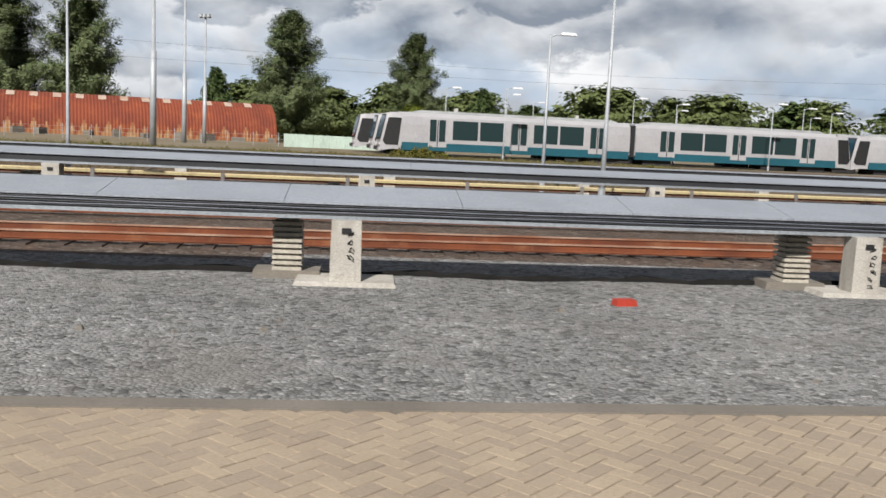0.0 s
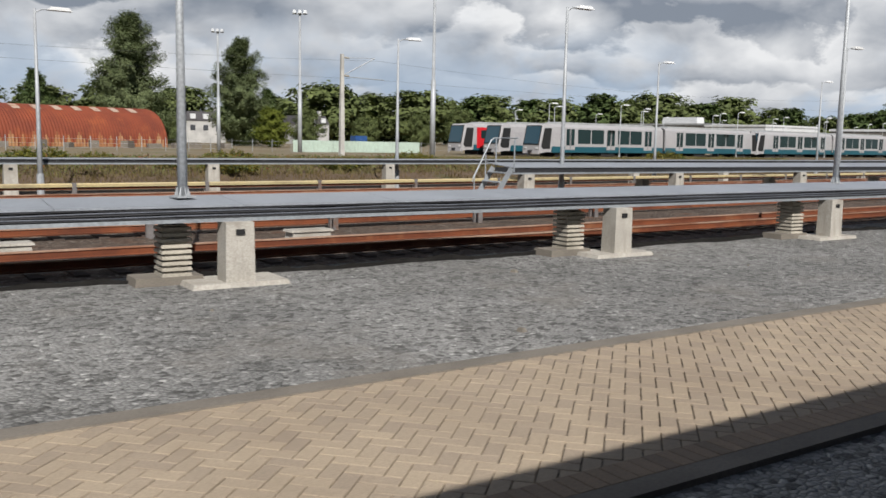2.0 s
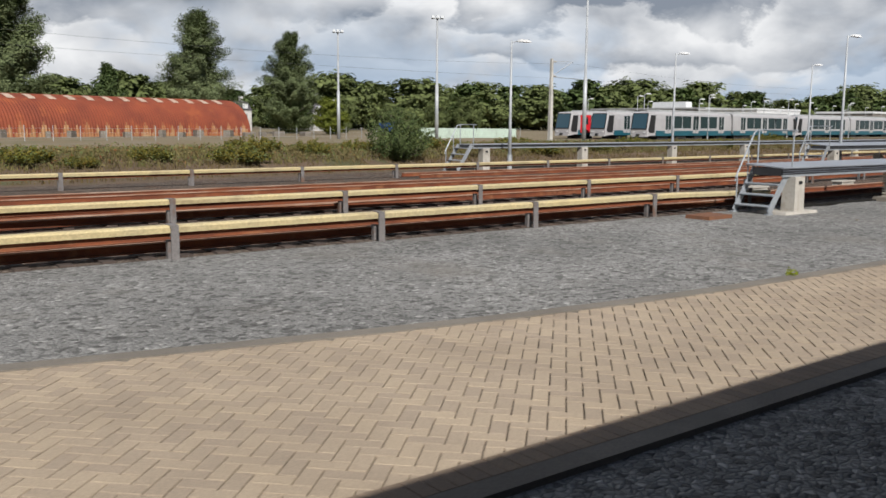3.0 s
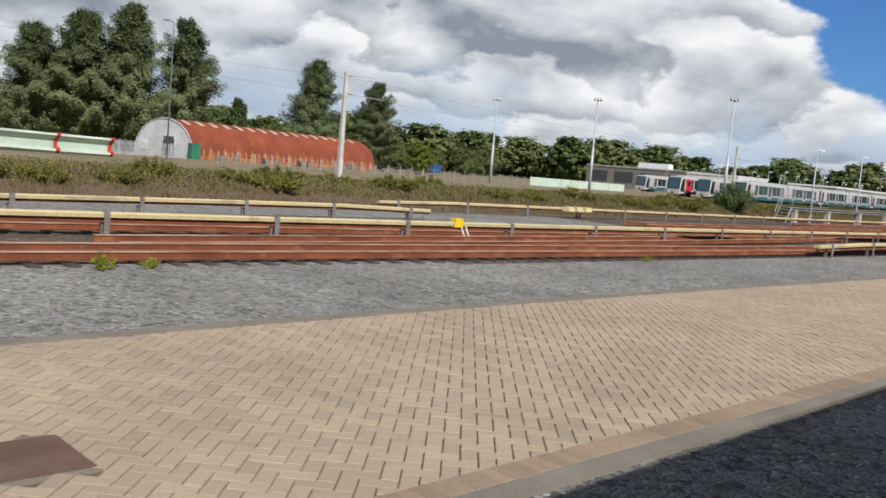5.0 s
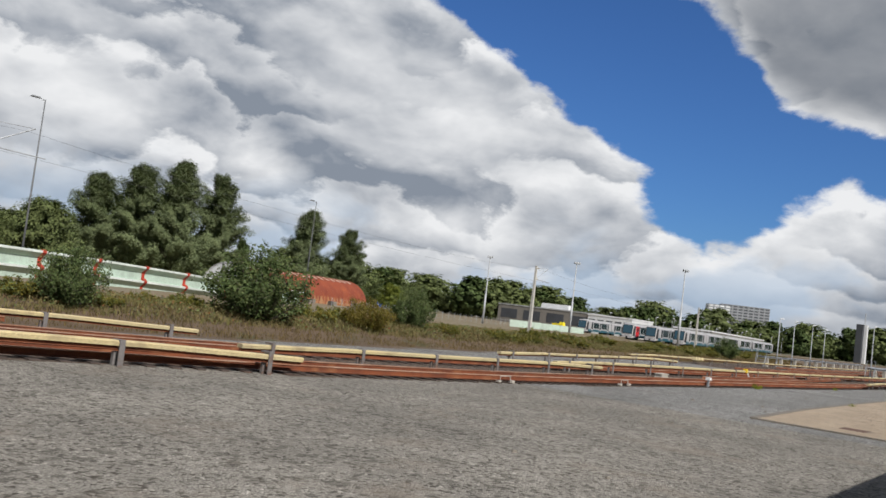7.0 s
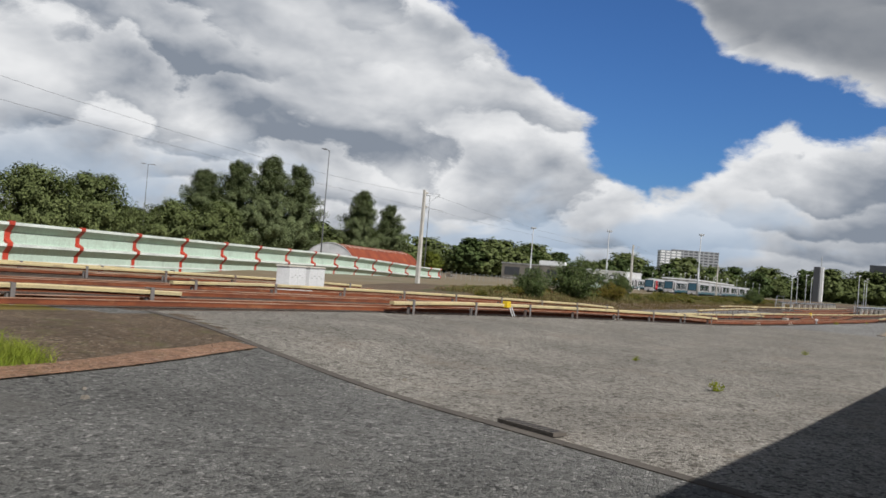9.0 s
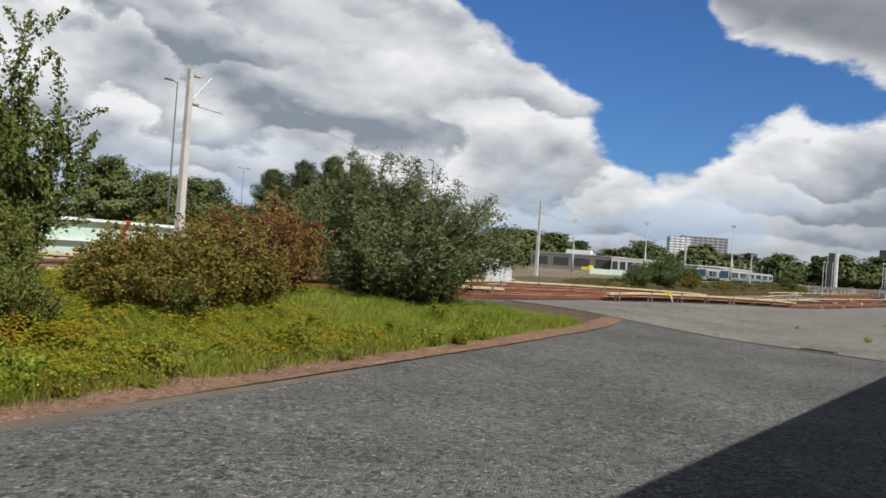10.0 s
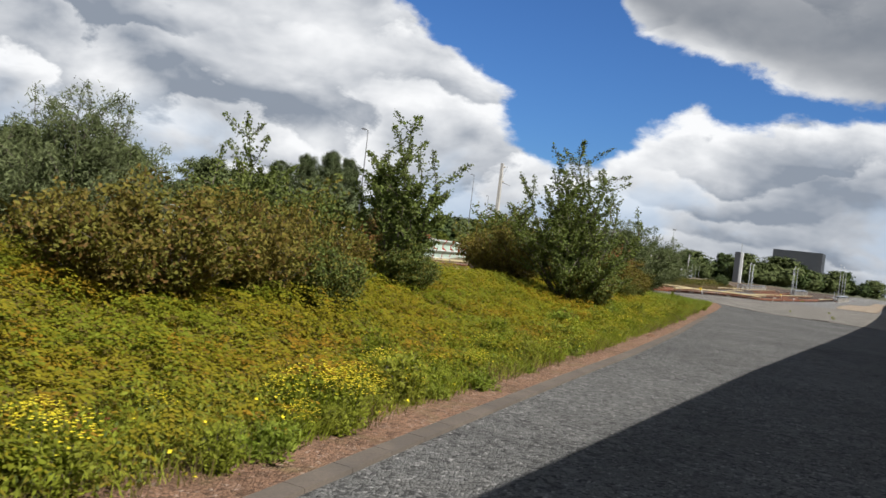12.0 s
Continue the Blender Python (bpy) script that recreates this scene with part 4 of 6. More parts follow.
# ---- metro trains ----
def make_train_unit():
    """One articulated unit, nose at x = 0, running to x = 42."""
    o = thing("metro_train", "parked white metro train, teal skirt and dark windows", "train", group="parked metro trains")
    W, z0, z1 = 1.32, 0.95, 3.55
    prof = [(-W, z0), (-W * 1.02, z0 + 0.6), (-W, 2.6), (-W * 0.94, 3.25), (-W * 0.72, z1), (0, z1 + 0.06), (W * 0.72, z1), (W * 0.94, 3.25), (W, 2.6), (W * 1.02, z0 + 0.6), (W, z0)]
    cars = [(1.5, 20.8), (21.3, 40.5)]
    for x0, x1 in cars:
        c = part("car_body", Shape().sweep(prof, [(x0, 0, 0), (x1, 0, 0)]), TRAINW, o, "white painted car body")
        part("skirt", Shape().box(((x0 + x1) / 2, 0, 0.93), (x1 - x0 - 0.1, 2 * W + 0.05, 0.62)), TRAINT, c, "teal painted skirt")
        part("roof", Shape().box(((x0 + x1) / 2, 0, z1 + 0.1), (x1 - x0 - 1.4, 1.7, 0.26), top=0.9), ROOFG, c, "grey roof equipment fairing")
        part("bogie", Shape().box((x0 + 2.2, 0, 0.38), (2.6, 2.1, 0.5)), TRAINK, c)
        part("bogie", Shape().box((x1 - 2.2, 0, 0.38), (2.6, 2.1, 0.5)), TRAINK, c)
        L = x1 - x0
        for s in (-1, 1):
            for dx in (0.15, 0.5, 0.85):
                cx = x0 + L * dx
                d = part("door", Shape().box((cx, s * (W + 0.012), 2.0), (1.5, 0.05, 2.15)), TRAINW, c, "white double sliding door")
                for k in (-0.37, 0.37):
                    part("door_window", Shape().box((cx + k, s * (W + 0.035), 2.22), (0.52, 0.03, 1.7)), PANE, d)
                part("door_gap", Shape().box((cx, s * (W + 0.03), 2.0), (0.07, 0.035, 2.1)), BLACK, d)
            for dx in (0.267, 0.383, 0.617, 0.733):
                cx = x0 + L * dx
                part("window", Shape().box((cx, s * (W + 0.01), 2.30), (2.05, 0.05, 1.5)), PANE, c, "dark tinted window")
    part("gangway", Shape().box((21.05, 0, 2.1), (0.6, 2.3, 2.6)), BLACK, o)
    for e, f in ((1.5, -1), (40.5, 1)):
        # raked nose with a dark wraparound cab window
        vs = []
        for k, (dx, sc, zt, zb) in enumerate(((0.0, 1.0, z1, z0 - 0.3), (0.75, 0.98, 3.52, 0.66), (1.18, 0.95, 3.36, 0.58), (1.62, 0.88, 1.45, 0.52))):
            vs += [(e + f * dx, -W * sc, zb), (e + f * dx, W * sc, zb), (e + f * dx, W * sc, zt * 0.8), (e + f * dx, W * sc * 0.86, zt), (e + f * dx, -W * sc * 0.86, zt), (e + f * dx, -W * sc, zt * 0.8)]
        fs = []
        for k in range(3):
            fs += [(k * 6 + j, k * 6 + (j + 1) % 6, (k + 1) * 6 + (j + 1) % 6, (k + 1) * 6 + j) for j in range(6)]
        fs.append((18, 19, 20, 21, 22, 23))
        nose = part("nose", Shape().add(vs, fs), TRAINW, o, "white raked cab nose")
        part("windscreen_frame", Shape().add([(e + f * 1.205, -1.10, 3.36), (e + f * 1.205, 1.10, 3.36), (e + f * 1.655, 1.13, 1.38), (e + f * 1.655, -1.13, 1.38)], [(0, 1, 2, 3)]), BLACK, nose, "black windscreen surround")
        part("windscreen", Shape().add([(e + f * 1.245, -0.98, 3.26), (e + f * 1.245, 0.98, 3.26), (e + f * 1.67, 1.0, 1.5), (e + f * 1.67, -1.0, 1.5)], [(0, 1, 2, 3)]), WINDS, nose, "large tinted windscreen")
        for s in (-1, 1):
            part("side_window", Shape().add([(e + f * 0.02, s * (W + 0.035), 3.1), (e + f * 1.05, s * (W * 0.98 + 0.02), 3.1), (e + f * 1.45, s * (W * 0.94 + 0.02), 1.25), (e + f * 1.2, s * (W * 0.95 + 0.03), 0.98), (e + f * 0.25, s * (W + 0.035), 0.98)], [(0, 1, 2, 3, 4)]), BLACK, nose, "black cab side window")
            part("headlight", Shape().box((e + f * 1.64, s * 0.8, 1.05), (0.1, 0.32, 0.14)), WHITE, nose)
        part("bumper", Shape().box((e + f * 1.55, 0, 0.62), (0.35, 2.2, 0.28), top=0.92), TRAINW, nose)
        part("coupler", Shape().box((e + f * 1.65, 0, 0.7), (0.6, 0.35, 0.3)), TRAINK, nose)
    return o


unit = make_train_unit()
UNIT_ANG = math.radians(8.0)
u = Vector((math.cos(UNIT_ANG), math.sin(UNIT_ANG), 0))
w = Vector((-u.y, u.x, 0))
nose0 = Vector((0.9, 71.0, 0))
first = True
for row, (side, along) in enumerate(((0.0, 0.0), (6.2, 0.3), (11.1, -0.6), (33.2, 32.0))):
    for k in range(3):
        q = nose0 + w * side + u * (along + 42.3 * k)
        m = Matrix.Translation((q.x, q.y, 0.72)) @ Matrix.Rotation(UNIT_ANG, 4, "Z")
        if first:
            unit.matrix_basis = m
            first = False
        else:
            copy_thing(unit, m)
red = thing("red_cab_door", "red painted cab end of a parked metro train", "train")
q = nose0 + w * 11.1 + u * (-0.6)
red.matrix_basis = Matrix.Translation((q.x, q.y, 0.72)) @ Matrix.Rotation(UNIT_ANG, 4, "Z")
part("red_panel", Shape().box((3.1, -1.36, 2.0), (2.2, 0.06, 2.3)), TRAINR, red)
part("door_window", Shape().box((3.1, -1.40, 2.4), (1.0, 0.04, 0.9)), PANE, red)

# lamp posts between the parked trains
for side, first_x in ((3.2, 6.0), (8.7, 13.0), (22.0, 20.0)):
    for k in range(7):
        q = nose0 + w * side + u * (first_x + 17.0 * k)
        lamp_mast(q.x, q.y, 6.6, base=0.3, r=0.05, ang=8, label="small grey lamp post between parked trains", group="depot lamps")
for k in range(6):
    q = nose0 + w * -4.2 + u * (9.0 + 23.0 * k)
    lamp_mast(q.x, q.y, 6.4, base=0.4, r=0.05, ang=8, label="small grey lamp post between parked trains", group="depot lamps")


# ---- noise barrier ----
def make_barrier():
    line = [Vector((-97.14, 84.65, 0)), Vector((-194.2, 54.4, 0)), Vector((-310, 53.0, 0))]
    bend = (line[1] - line[0]).length

    def at(d):
        """The foot of the barrier d metres from its end; it stands lower towards that end."""
        p = line[0].lerp(line[1], d / bend) if d < bend else line[1] + (line[2] - line[1]).normalized() * (d - bend)
        return Vector((p.x, p.y, -0.75 * (1 - step(0, 55, d))))

    o = thing("noise_barrier", "pale green stacked panel barrier with red cranked posts", "noise barrier")
    o.scale = (1.0, 1.0, 1.08)
    prof = [(0, 0.0), (0, 1.15), (0.42, 1.55), (0.42, 1.72), (0.0, 1.80), (0.0, 2.45), (0.46, 2.85), (0.46, 3.02), (0.30, 3.05), (0.22, 2.95), (-0.1, 2.6), (-0.1, 0.0)]
    red_prof = [(-0.03, 0.0), (-0.03, 1.15), (-0.48, 1.60), (-0.48, 1.80), (-0.05, 2.02), (-0.05, 2.42), (-0.52, 2.88), (-0.52, 3.10), (-0.30, 3.12), (0.16, 2.6), (0.16, 1.95), (-0.20, 1.72), (0.16, 1.30), (0.16, 0.0)]
    stops = [1.25 + 6.07 * i for i in range(4)] + [6.78 * i for i in range(4, 31)]
    for a, b in zip(stops, stops[1:]):
        p, q = at(a), at(b)
        way = (p - q).normalized()
        g = way * 0.02
        ends = [q + g, p - g]
        panel = part("panel", Shape().sweep([(-x, z) for x, z in prof], ends), MINT, o)
        part("ledge", Shape().sweep([(-0.425, 1.56), (-0.44, 1.56), (-0.44, 1.73), (-0.425, 1.73)], ends), MINTL, panel)
        part("coping", Shape().sweep([(-0.465, 2.86), (-0.48, 2.86), (-0.48, 3.03), (-0.465, 3.03)], ends), MINTL, panel)
        part("rib", Shape().sweep([(0.0, 0.62), (-0.04, 0.62), (-0.04, 0.72), (0.0, 0.72)], ends), MINTL, panel)
        part("post", Shape().sweep(red_prof, [p - way * 0.2, p + way * 0.2]), REDP, o, "red painted cranked steel post")


make_barrier()

# low green wall by the trains
low = thing("low_barrier", "low pale green panel wall beside the depot tracks", "barrier wall")
for i in range(6):
    p = Vector((-9.9, 106.8, 0)).lerp(Vector((1.4, 93.8, 0)), i / 6)
    q = Vector((-9.9, 106.8, 0)).lerp(Vector((1.4, 93.8, 0)), (i + 0.985) / 6)
    part("panel", Shape().sweep([(-0.08, 0.0), (0.08, 0.0), (0.08, 1.9), (-0.08, 1.9)], [(p.x, p.y, 0.1), (q.x, q.y, 0.1)]), MINT, low)


# ---- trees ----
def leaf_cloud(rng, centres, radii, count, size, stretch=1.0, flat=0.25, mid=None):
    """Diamond leaves scattered through ellipsoid clumps. Returns vertices and quads."""
    centres, radii = np.array(centres, dtype=float), np.array(radii, dtype=float)
    wgt = (radii.prod(axis=1)) ** (2 / 3)
    pick = rng.choice(len(centres), count, p=wgt / wgt.sum())
    d = rng.normal(size=(count, 3))
    d /= np.linalg.norm(d, axis=1)[:, None]
    r = rng.uniform(0.25, 1.0, count) ** 0.6
    pos = centres[pick] + (d * r[:, None] + rng.normal(0, 0.16, (count, 3))) * radii[pick]
    face = d
    if mid is not None:
        face = pos - mid
        face = face / (np.linalg.norm(face, axis=1)[:, None] + 1e-6) + d * 0.6
    nrm = face + rng.normal(size=(count, 3)) * 0.4 + np.array([0, 0, 0.35])
    nrm /= np.linalg.norm(nrm, axis=1)[:, None]
    a = np.cross(nrm, rng.normal(size=(count, 3)))
    a /= np.linalg.norm(a, axis=1)[:, None]
    b = np.cross(nrm, a)
    s = size * rng.uniform(0.6, 1.3, count)[:, None]
    a, b = a * s * stretch, b * s * 0.55
    verts = np.stack([pos - a, pos - b + nrm * s * flat, pos + a, pos + b + nrm * s * flat], axis=1).reshape(-1, 3)
    return verts, np.arange(count * 4).reshape(-1, 4)


def limbs(shape, rng, base, top, r, count, spread, seg=6, lo=0.3):
    """A trunk with limbs; returns the limb ends."""
    base, top = Vector(base), Vector(top)
    mid = base.lerp(top, 0.5) + Vector((rng.uniform(-1, 1), rng.uniform(-1, 1), 0)) * (top - base).length * 0.03
    shape.tube([base, mid, top], [r, r * 0.65, r * 0.15], seg)
    ends = []
    for i in range(count):
        k = lo + (1 - lo) * (i + rng.uniform(0, 1)) / count
        p = base.lerp(top, k)
        a = rng.uniform(0, 2 * math.pi)
        ln = spread * (1.05 - 0.6 * k) * rng.uniform(0.7, 1.15)
        e = p + Vector((math.cos(a) * ln, math.sin(a) * ln, ln * rng.uniform(0.4, 0.9)))
        shape.tube([p, p.lerp(e, 0.5) + Vector((0, 0, -0.05 * ln)), e], [r * 0.35 * (1 - k * 0.6), r * 0.22 * (1 - k * 0.6), r * 0.06], 4)
        ends.append(e)
    return ends


def tree_meshes(name, seed, height, width, leaf_mat, count, size, shape="poplar"):
    """Trunk and crown meshes of a tree of unit place."""
    rng = np.random.default_rng(seed)
    rr = random.Random(seed)
    wood = Shape()
    lo = 0.12 if shape == "poplar" else 0.25
    limbs(wood, rr, (0, 0, 0), (0, 0, height * 0.93), height * 0.016, 14, width * 0.4, lo=lo)
    centres, radii = [], []
    n = 120 if shape == "poplar" else 95
    for i in range(n):
        # one upswept limb, leafy along its outer part
        a = rr.uniform(0, 2 * math.pi)
        if shape == "poplar":
            k = 0.08 + 0.91 * (i + rr.random()) / n
            reach = width * 0.5 * (math.sin(math.pi * min(k, 0.995) ** 0.68) ** 0.55) * rr.uniform(0.5, 1.04)
            drop = height * rr.uniform(0.08, 0.20)
            size0, up = width * 0.088, 1.75
        else:
            k = 0.16 + 0.82 * (i + rr.random()) / n
            reach = width * 0.5 * math.sqrt(max(0.03, 1 - ((k - 0.46) / 0.56) ** 2)) * rr.uniform(0.6, 1.06)
            drop = height * rr.uniform(0.06, 0.22)
            size0, up = width * 0.10, 1.05
        for j in range(7):
            f = 0.22 + 0.78 * j / 6
            sz = size0 * (1.05 - 0.5 * f) * rr.uniform(0.7, 1.3)
            w_ = rr.uniform(-0.25, 0.25) * (1.1 - f)
            z_ = height * k - drop * (1 - f) ** 1.4
            centres.append((math.cos(a + w_) * reach * f, math.sin(a + w_) * reach * f, max(z_, height * 0.05)))
            radii.append((sz, sz, sz * up))
    v, q = leaf_cloud(rng, centres, radii, count, size, mid=np.array([0, 0, height * 0.42]))
    v[:, 2] = np.maximum(v[:, 2], 0.1)
    return wood.mesh("trunk", BARK), array_mesh("crown", v, q, leaf_mat)


def plant_tree(meshes, x, y, h=1.0, label="", category="tree", group="", name="tree", turn=0.0, wide=1.0, sink=0.1):
    o = thing(name, label, category, pose(x, y, land(x, y) - sink, 0, 0, turn), group)
    o.scale = (h * wide, h * wide, h)
    part("trunk", meshes[0], None, o)
    part("crown", meshes[1], None, o)
    return o


pop1 = tree_meshes("poplar", 11, 24.0, 11.5, LEAFP, 120000, 0.145)
pop2 = tree_meshes("poplar", 12, 24.0, 10.0, LEAFP, 110000, 0.145)
broad1 = tree_meshes("broadleaf", 21, 12.0, 12.0, LEAFM, 26000, 0.22, "round")
broad2 = tree_meshes("broadleaf", 22, 12.0, 14.0, LEAFM, 28000, 0.22, "round")
broad3 = tree_meshes("broadleaf", 23, 12.0, 13.0, LEAFY, 16000, 0.30, "round")
far1 = tree_meshes("broadleaf", 25, 12.0, 12.0, LEAFM, 5200, 0.52, "round")
far2 = tree_meshes("broadleaf", 26, 12.0, 14.5, LEAFM, 5600, 0.52, "round")
far3 = tree_meshes("broadleaf", 27, 12.0, 8.5, LEAFD, 4600, 0.50, "round")
dark1 = tree_meshes("broadleaf", 24, 14.0, 9.0, LEAFD, 18000, 0.30)

PL = "tall upright poplar with dense green crown"
plant_tree(pop1, -14.9, 169.4, 1.0, PL, group="poplars", wide=1.5)
plant_tree(pop2, 8.9, 176.4, 0.92, PL, group="poplars", wide=1.6)
plant_tree(pop1, -62.7, 161.6, 1.14, PL, group="poplars", turn=40, wide=1.4)
plant_tree(pop2, -69.5, 166.0, 1.06, PL, group="poplars", turn=80, wide=1.65)
plant_tree(pop1, -77.0, 170.0, 0.92, PL, group="poplars", turn=120, wide=1.6)
plant_tree(pop2, -50.8, 163.2, 1.12, PL, group="poplars", turn=170, wide=1.5)
plant_tree(dark1, -30.0, 178.0, 0.95, "dark dense tree behind the shed", group="poplars", wide=1.0)
plant_tree(dark1, 26.0, 205.0, 0.95, "dark dense tree behind the depot", group="poplars", wide=1.0)
plant_tree(broad3, 8.0, 158.0, 0.62, "yellow green bushy tree beside poplars", group="yard trees")

rng_far = random.Random(77)
kinds = [broad1, broad2, broad1, broad2, broad1]
far_kinds = [far1, far3, far2, far3, far2]
for i in range(110):
    k = i / 109
    az = -12 - 76 * k
    dist = 290 + 110 * rng_far.random() + 330 * k * k
    x, y = -110 + dist * math.sin(math.radians(-az)), dist * math.cos(math.radians(az))
    plant_tree(far_kinds[i % 5], x, y, (0.62 + 0.85 * rng_far.random() ** 1.4) * (1 + 0.45 * k), "dark green broadleaf tree in a distant belt", group="distant trees", turn=rng_far.uniform(0, 360), wide=1.5)
for i in range(16):
    x = -110 - i * 13 - rng_far.uniform(0, 6)
    y = 118 + 14 * rng_far.random() - i * 0.9
    plant_tree(kinds[i % 4], x, y, 0.82 + 0.3 * rng_far.random(), "dense green tree behind the noise barrier", group="barrier trees", turn=rng_far.uniform(0, 360), wide=1.1)
for i, (x, y, h) in enumerate(((30, 190, 0.7), (48, 196, 0.6), (70, 205, 0.75), (-85, 178, 0.8), (-100, 165, 0.85), (-2, 190, 0.55), (90, 215, 0.9), (-112, 150, 0.8))):
    plant_tree(kinds[i % 4], x, y, h, "green broadleaf tree at the yard's edge", group="yard trees", turn=i * 50)


# ---- far buildings ----
def block(name, label, x, y, w_, d_, h, ang, wall_mat, rows, cols, win_mat, roof_mat=None, z=0.0):
    o = thing(name, label, "building", pose(x, y, z, 0, 0, ang))
    part("wall", Shape().box((0, 0, h / 2), (w_, d_, h)), wall_mat, o)
    part("roof", Shape().box((0, 0, h + 0.15), (w_ + 0.4, d_ + 0.4, 0.5)), roof_mat or wall_mat, o)
    fw, fh = w_ / cols, h / rows
    wm = Shape().box((0, 0, 0), (fw * 0.72, 0.1, fh * 0.5)).mesh("window", win_mat)
    sm = Shape().box((0, 0, 0), (0.1, d_ / max(2, cols // 3) * 0.7, fh * 0.5)).mesh("window", win_mat)
    for i in range(rows):
        for j in range(cols):
            part("window", wm, None, o).location = (-w_ / 2 + fw * (j + 0.5), -d_ / 2 - 0.03, fh * (i + 0.55))
        for j in range(max(2, cols // 3)):
            part("window", sm, None, o).location = (-w_ / 2 - 0.03, -d_ / 2 + d_ / max(2, cols // 3) * (j + 0.5), fh * (i + 0.55))
    return o


block("depot_building", "low grey-brown depot building with large dark doors", 146, 181, 42, 30, 7.6, -86, CLAD, 1, 4, DARKB, ROOFG)
block("depot_porch", "white framed depot porch with tall dark bays", 143, 151.5, 18, 24, 7.2, -86, WHITE, 1, 5, DARKB, WHITE)
solid("clerestory", Shape().box((0, 0, 1.2), (3.5, 13, 2.4), top=0.95), WHITE, "white rooflight box on the depot roof", "rooflight", at=pose(150, 185, 7.9, 0, 0, 4))
solid("yellow_vehicle", Shape().box((0, 0, 1.1), (2.2, 5.0, 1.5), top=0.92).box((0, -1.6, 2.1), (2.0, 1.6, 0.9), top=0.8), FLOWER, "yellow rail service vehicle in front of the depot", "vehicle", at=pose(121, 167, 0.5))
block("depot_hall", "long low white-roofed train depot hall", 196, 128, 120, 14, 6.2, 8, CLAD, 1, 24, DARKB, WHITE)
# the walls' grey paints in the haze that dims these distant flats
block("flats", "distant slab of flats with white balcony bands", 2130, 745, 120, 40, 104, -60, GREYB, 14, 9, DARKB)
block("flats", "distant slab of flats with white balcony bands", 2090, 800, 56, 40, 100, -60, GREYB, 14, 4, WHITE)
OFFW = glass("office_window_band", (0.035, 0.04, 0.05), 0.5)
block("office_block", "dark office block on the skyline", 1330, 165, 60, 78, 62, 0, DARKB, 14, 6, OFFW)
tw = thing("signal_tower", "tall white and dark tower beside the tracks", "tower", pose(321, 98, 0))
part("shaft", Shape().box((0, 0, 10.5), (3.0, 3.0, 21)), WHITE, tw)
part("dark_shaft", Shape().box((-3.2, 1.5, 10.5), (3.2, 3.2, 21)), DARKB, tw)
part("antenna", Shape().tube([(0, 0, 21), (0, 0, 27)], 0.25, 6), MASTG, tw)

for i, (x, y, ang) in enumerate(((18, 232, 5), (52, 240, 5))):
    h = thing("house", "white terraced house with dark mansard roof", "house", pose(x, y, 0, 0, 0, ang), "houses")
    part("wall", Shape().box((0, 0, 3), (11, 8, 6)), BRICKH, h)
    part("roof", Shape().box((0, 0, 7.2), (11.4, 8.4, 2.4), top=0.8), SLATE, h)
    for d in (-3.5, 0, 3.5):
        wn = part("window", Shape().box((d, -4.03, 4.2), (1.3, 0.1, 1.4)), DARKB, h)
        part("dormer", Shape().box((d, -3.9, 7.1), (1.4, 0.8, 1.3)), WHITE, h)
    part("chimney", Shape().box((4.5, 0, 9.0), (0.9, 0.9, 1.8)), BRICKH, h)


# ---- the carriage that carries the viewer's window, standing along its track ----
def make_own_train():
    prof = [(-0.05, 0.35), (-0.02, 1.2), (0.0, 2.0), (-0.06, 3.9), (-0.14, 4.75), (-0.30, 5.1), (-1.3, 5.2), (-2.4, 5.05), (-2.7, 3.9), (-2.8, 1.2), (-2.75, 0.35)]
    side = smooth_of([(60, -0.3), (0, -0.35), (-24, -0.45), (-40, -0.72), (-55, -0.88), (-65, -1.05), (-113, -1.85), (-124, -2.15), (-145, -2.5), (-200, -2.9), (-222, -2.6), (-236, -2.4), (-250, -1.9), (-270, -1.6), (-340, -1.5)], 5.0)
    for i in range(13):
        x1 = 26 - i * 26.5
        x0 = x1 - 26.49
        c = thing("passenger_coach", "dark passenger coach standing on the near track", "train", group="coaches of the near train")
        ends = [(x0, side(x0), 0), (x1, side(x1), 0)]
        part("coach_body", Shape().sweep(prof, ends), TRAINK, c)
        part("underframe", Shape().sweep([(-2.5, -0.05), (-0.3, -0.05), (-0.3, 0.4), (-2.5, 0.4)], ends), TRAINK, c)


make_own_train()


# ---- brick pavement ----
pave_far = smooth_of([(30, 8.6), (0, 7.6), (-30, 7.2), (-66, 6.75), (-75, 7.0), (-88, 9.7), (-120, 9.7), (-141, 8.95), (-151, 8.15)], 3.0)
pave_near = lambda x: 3.35 + 0.006 * (x + 115)
PAVE_X = (-149.8, 26.0)


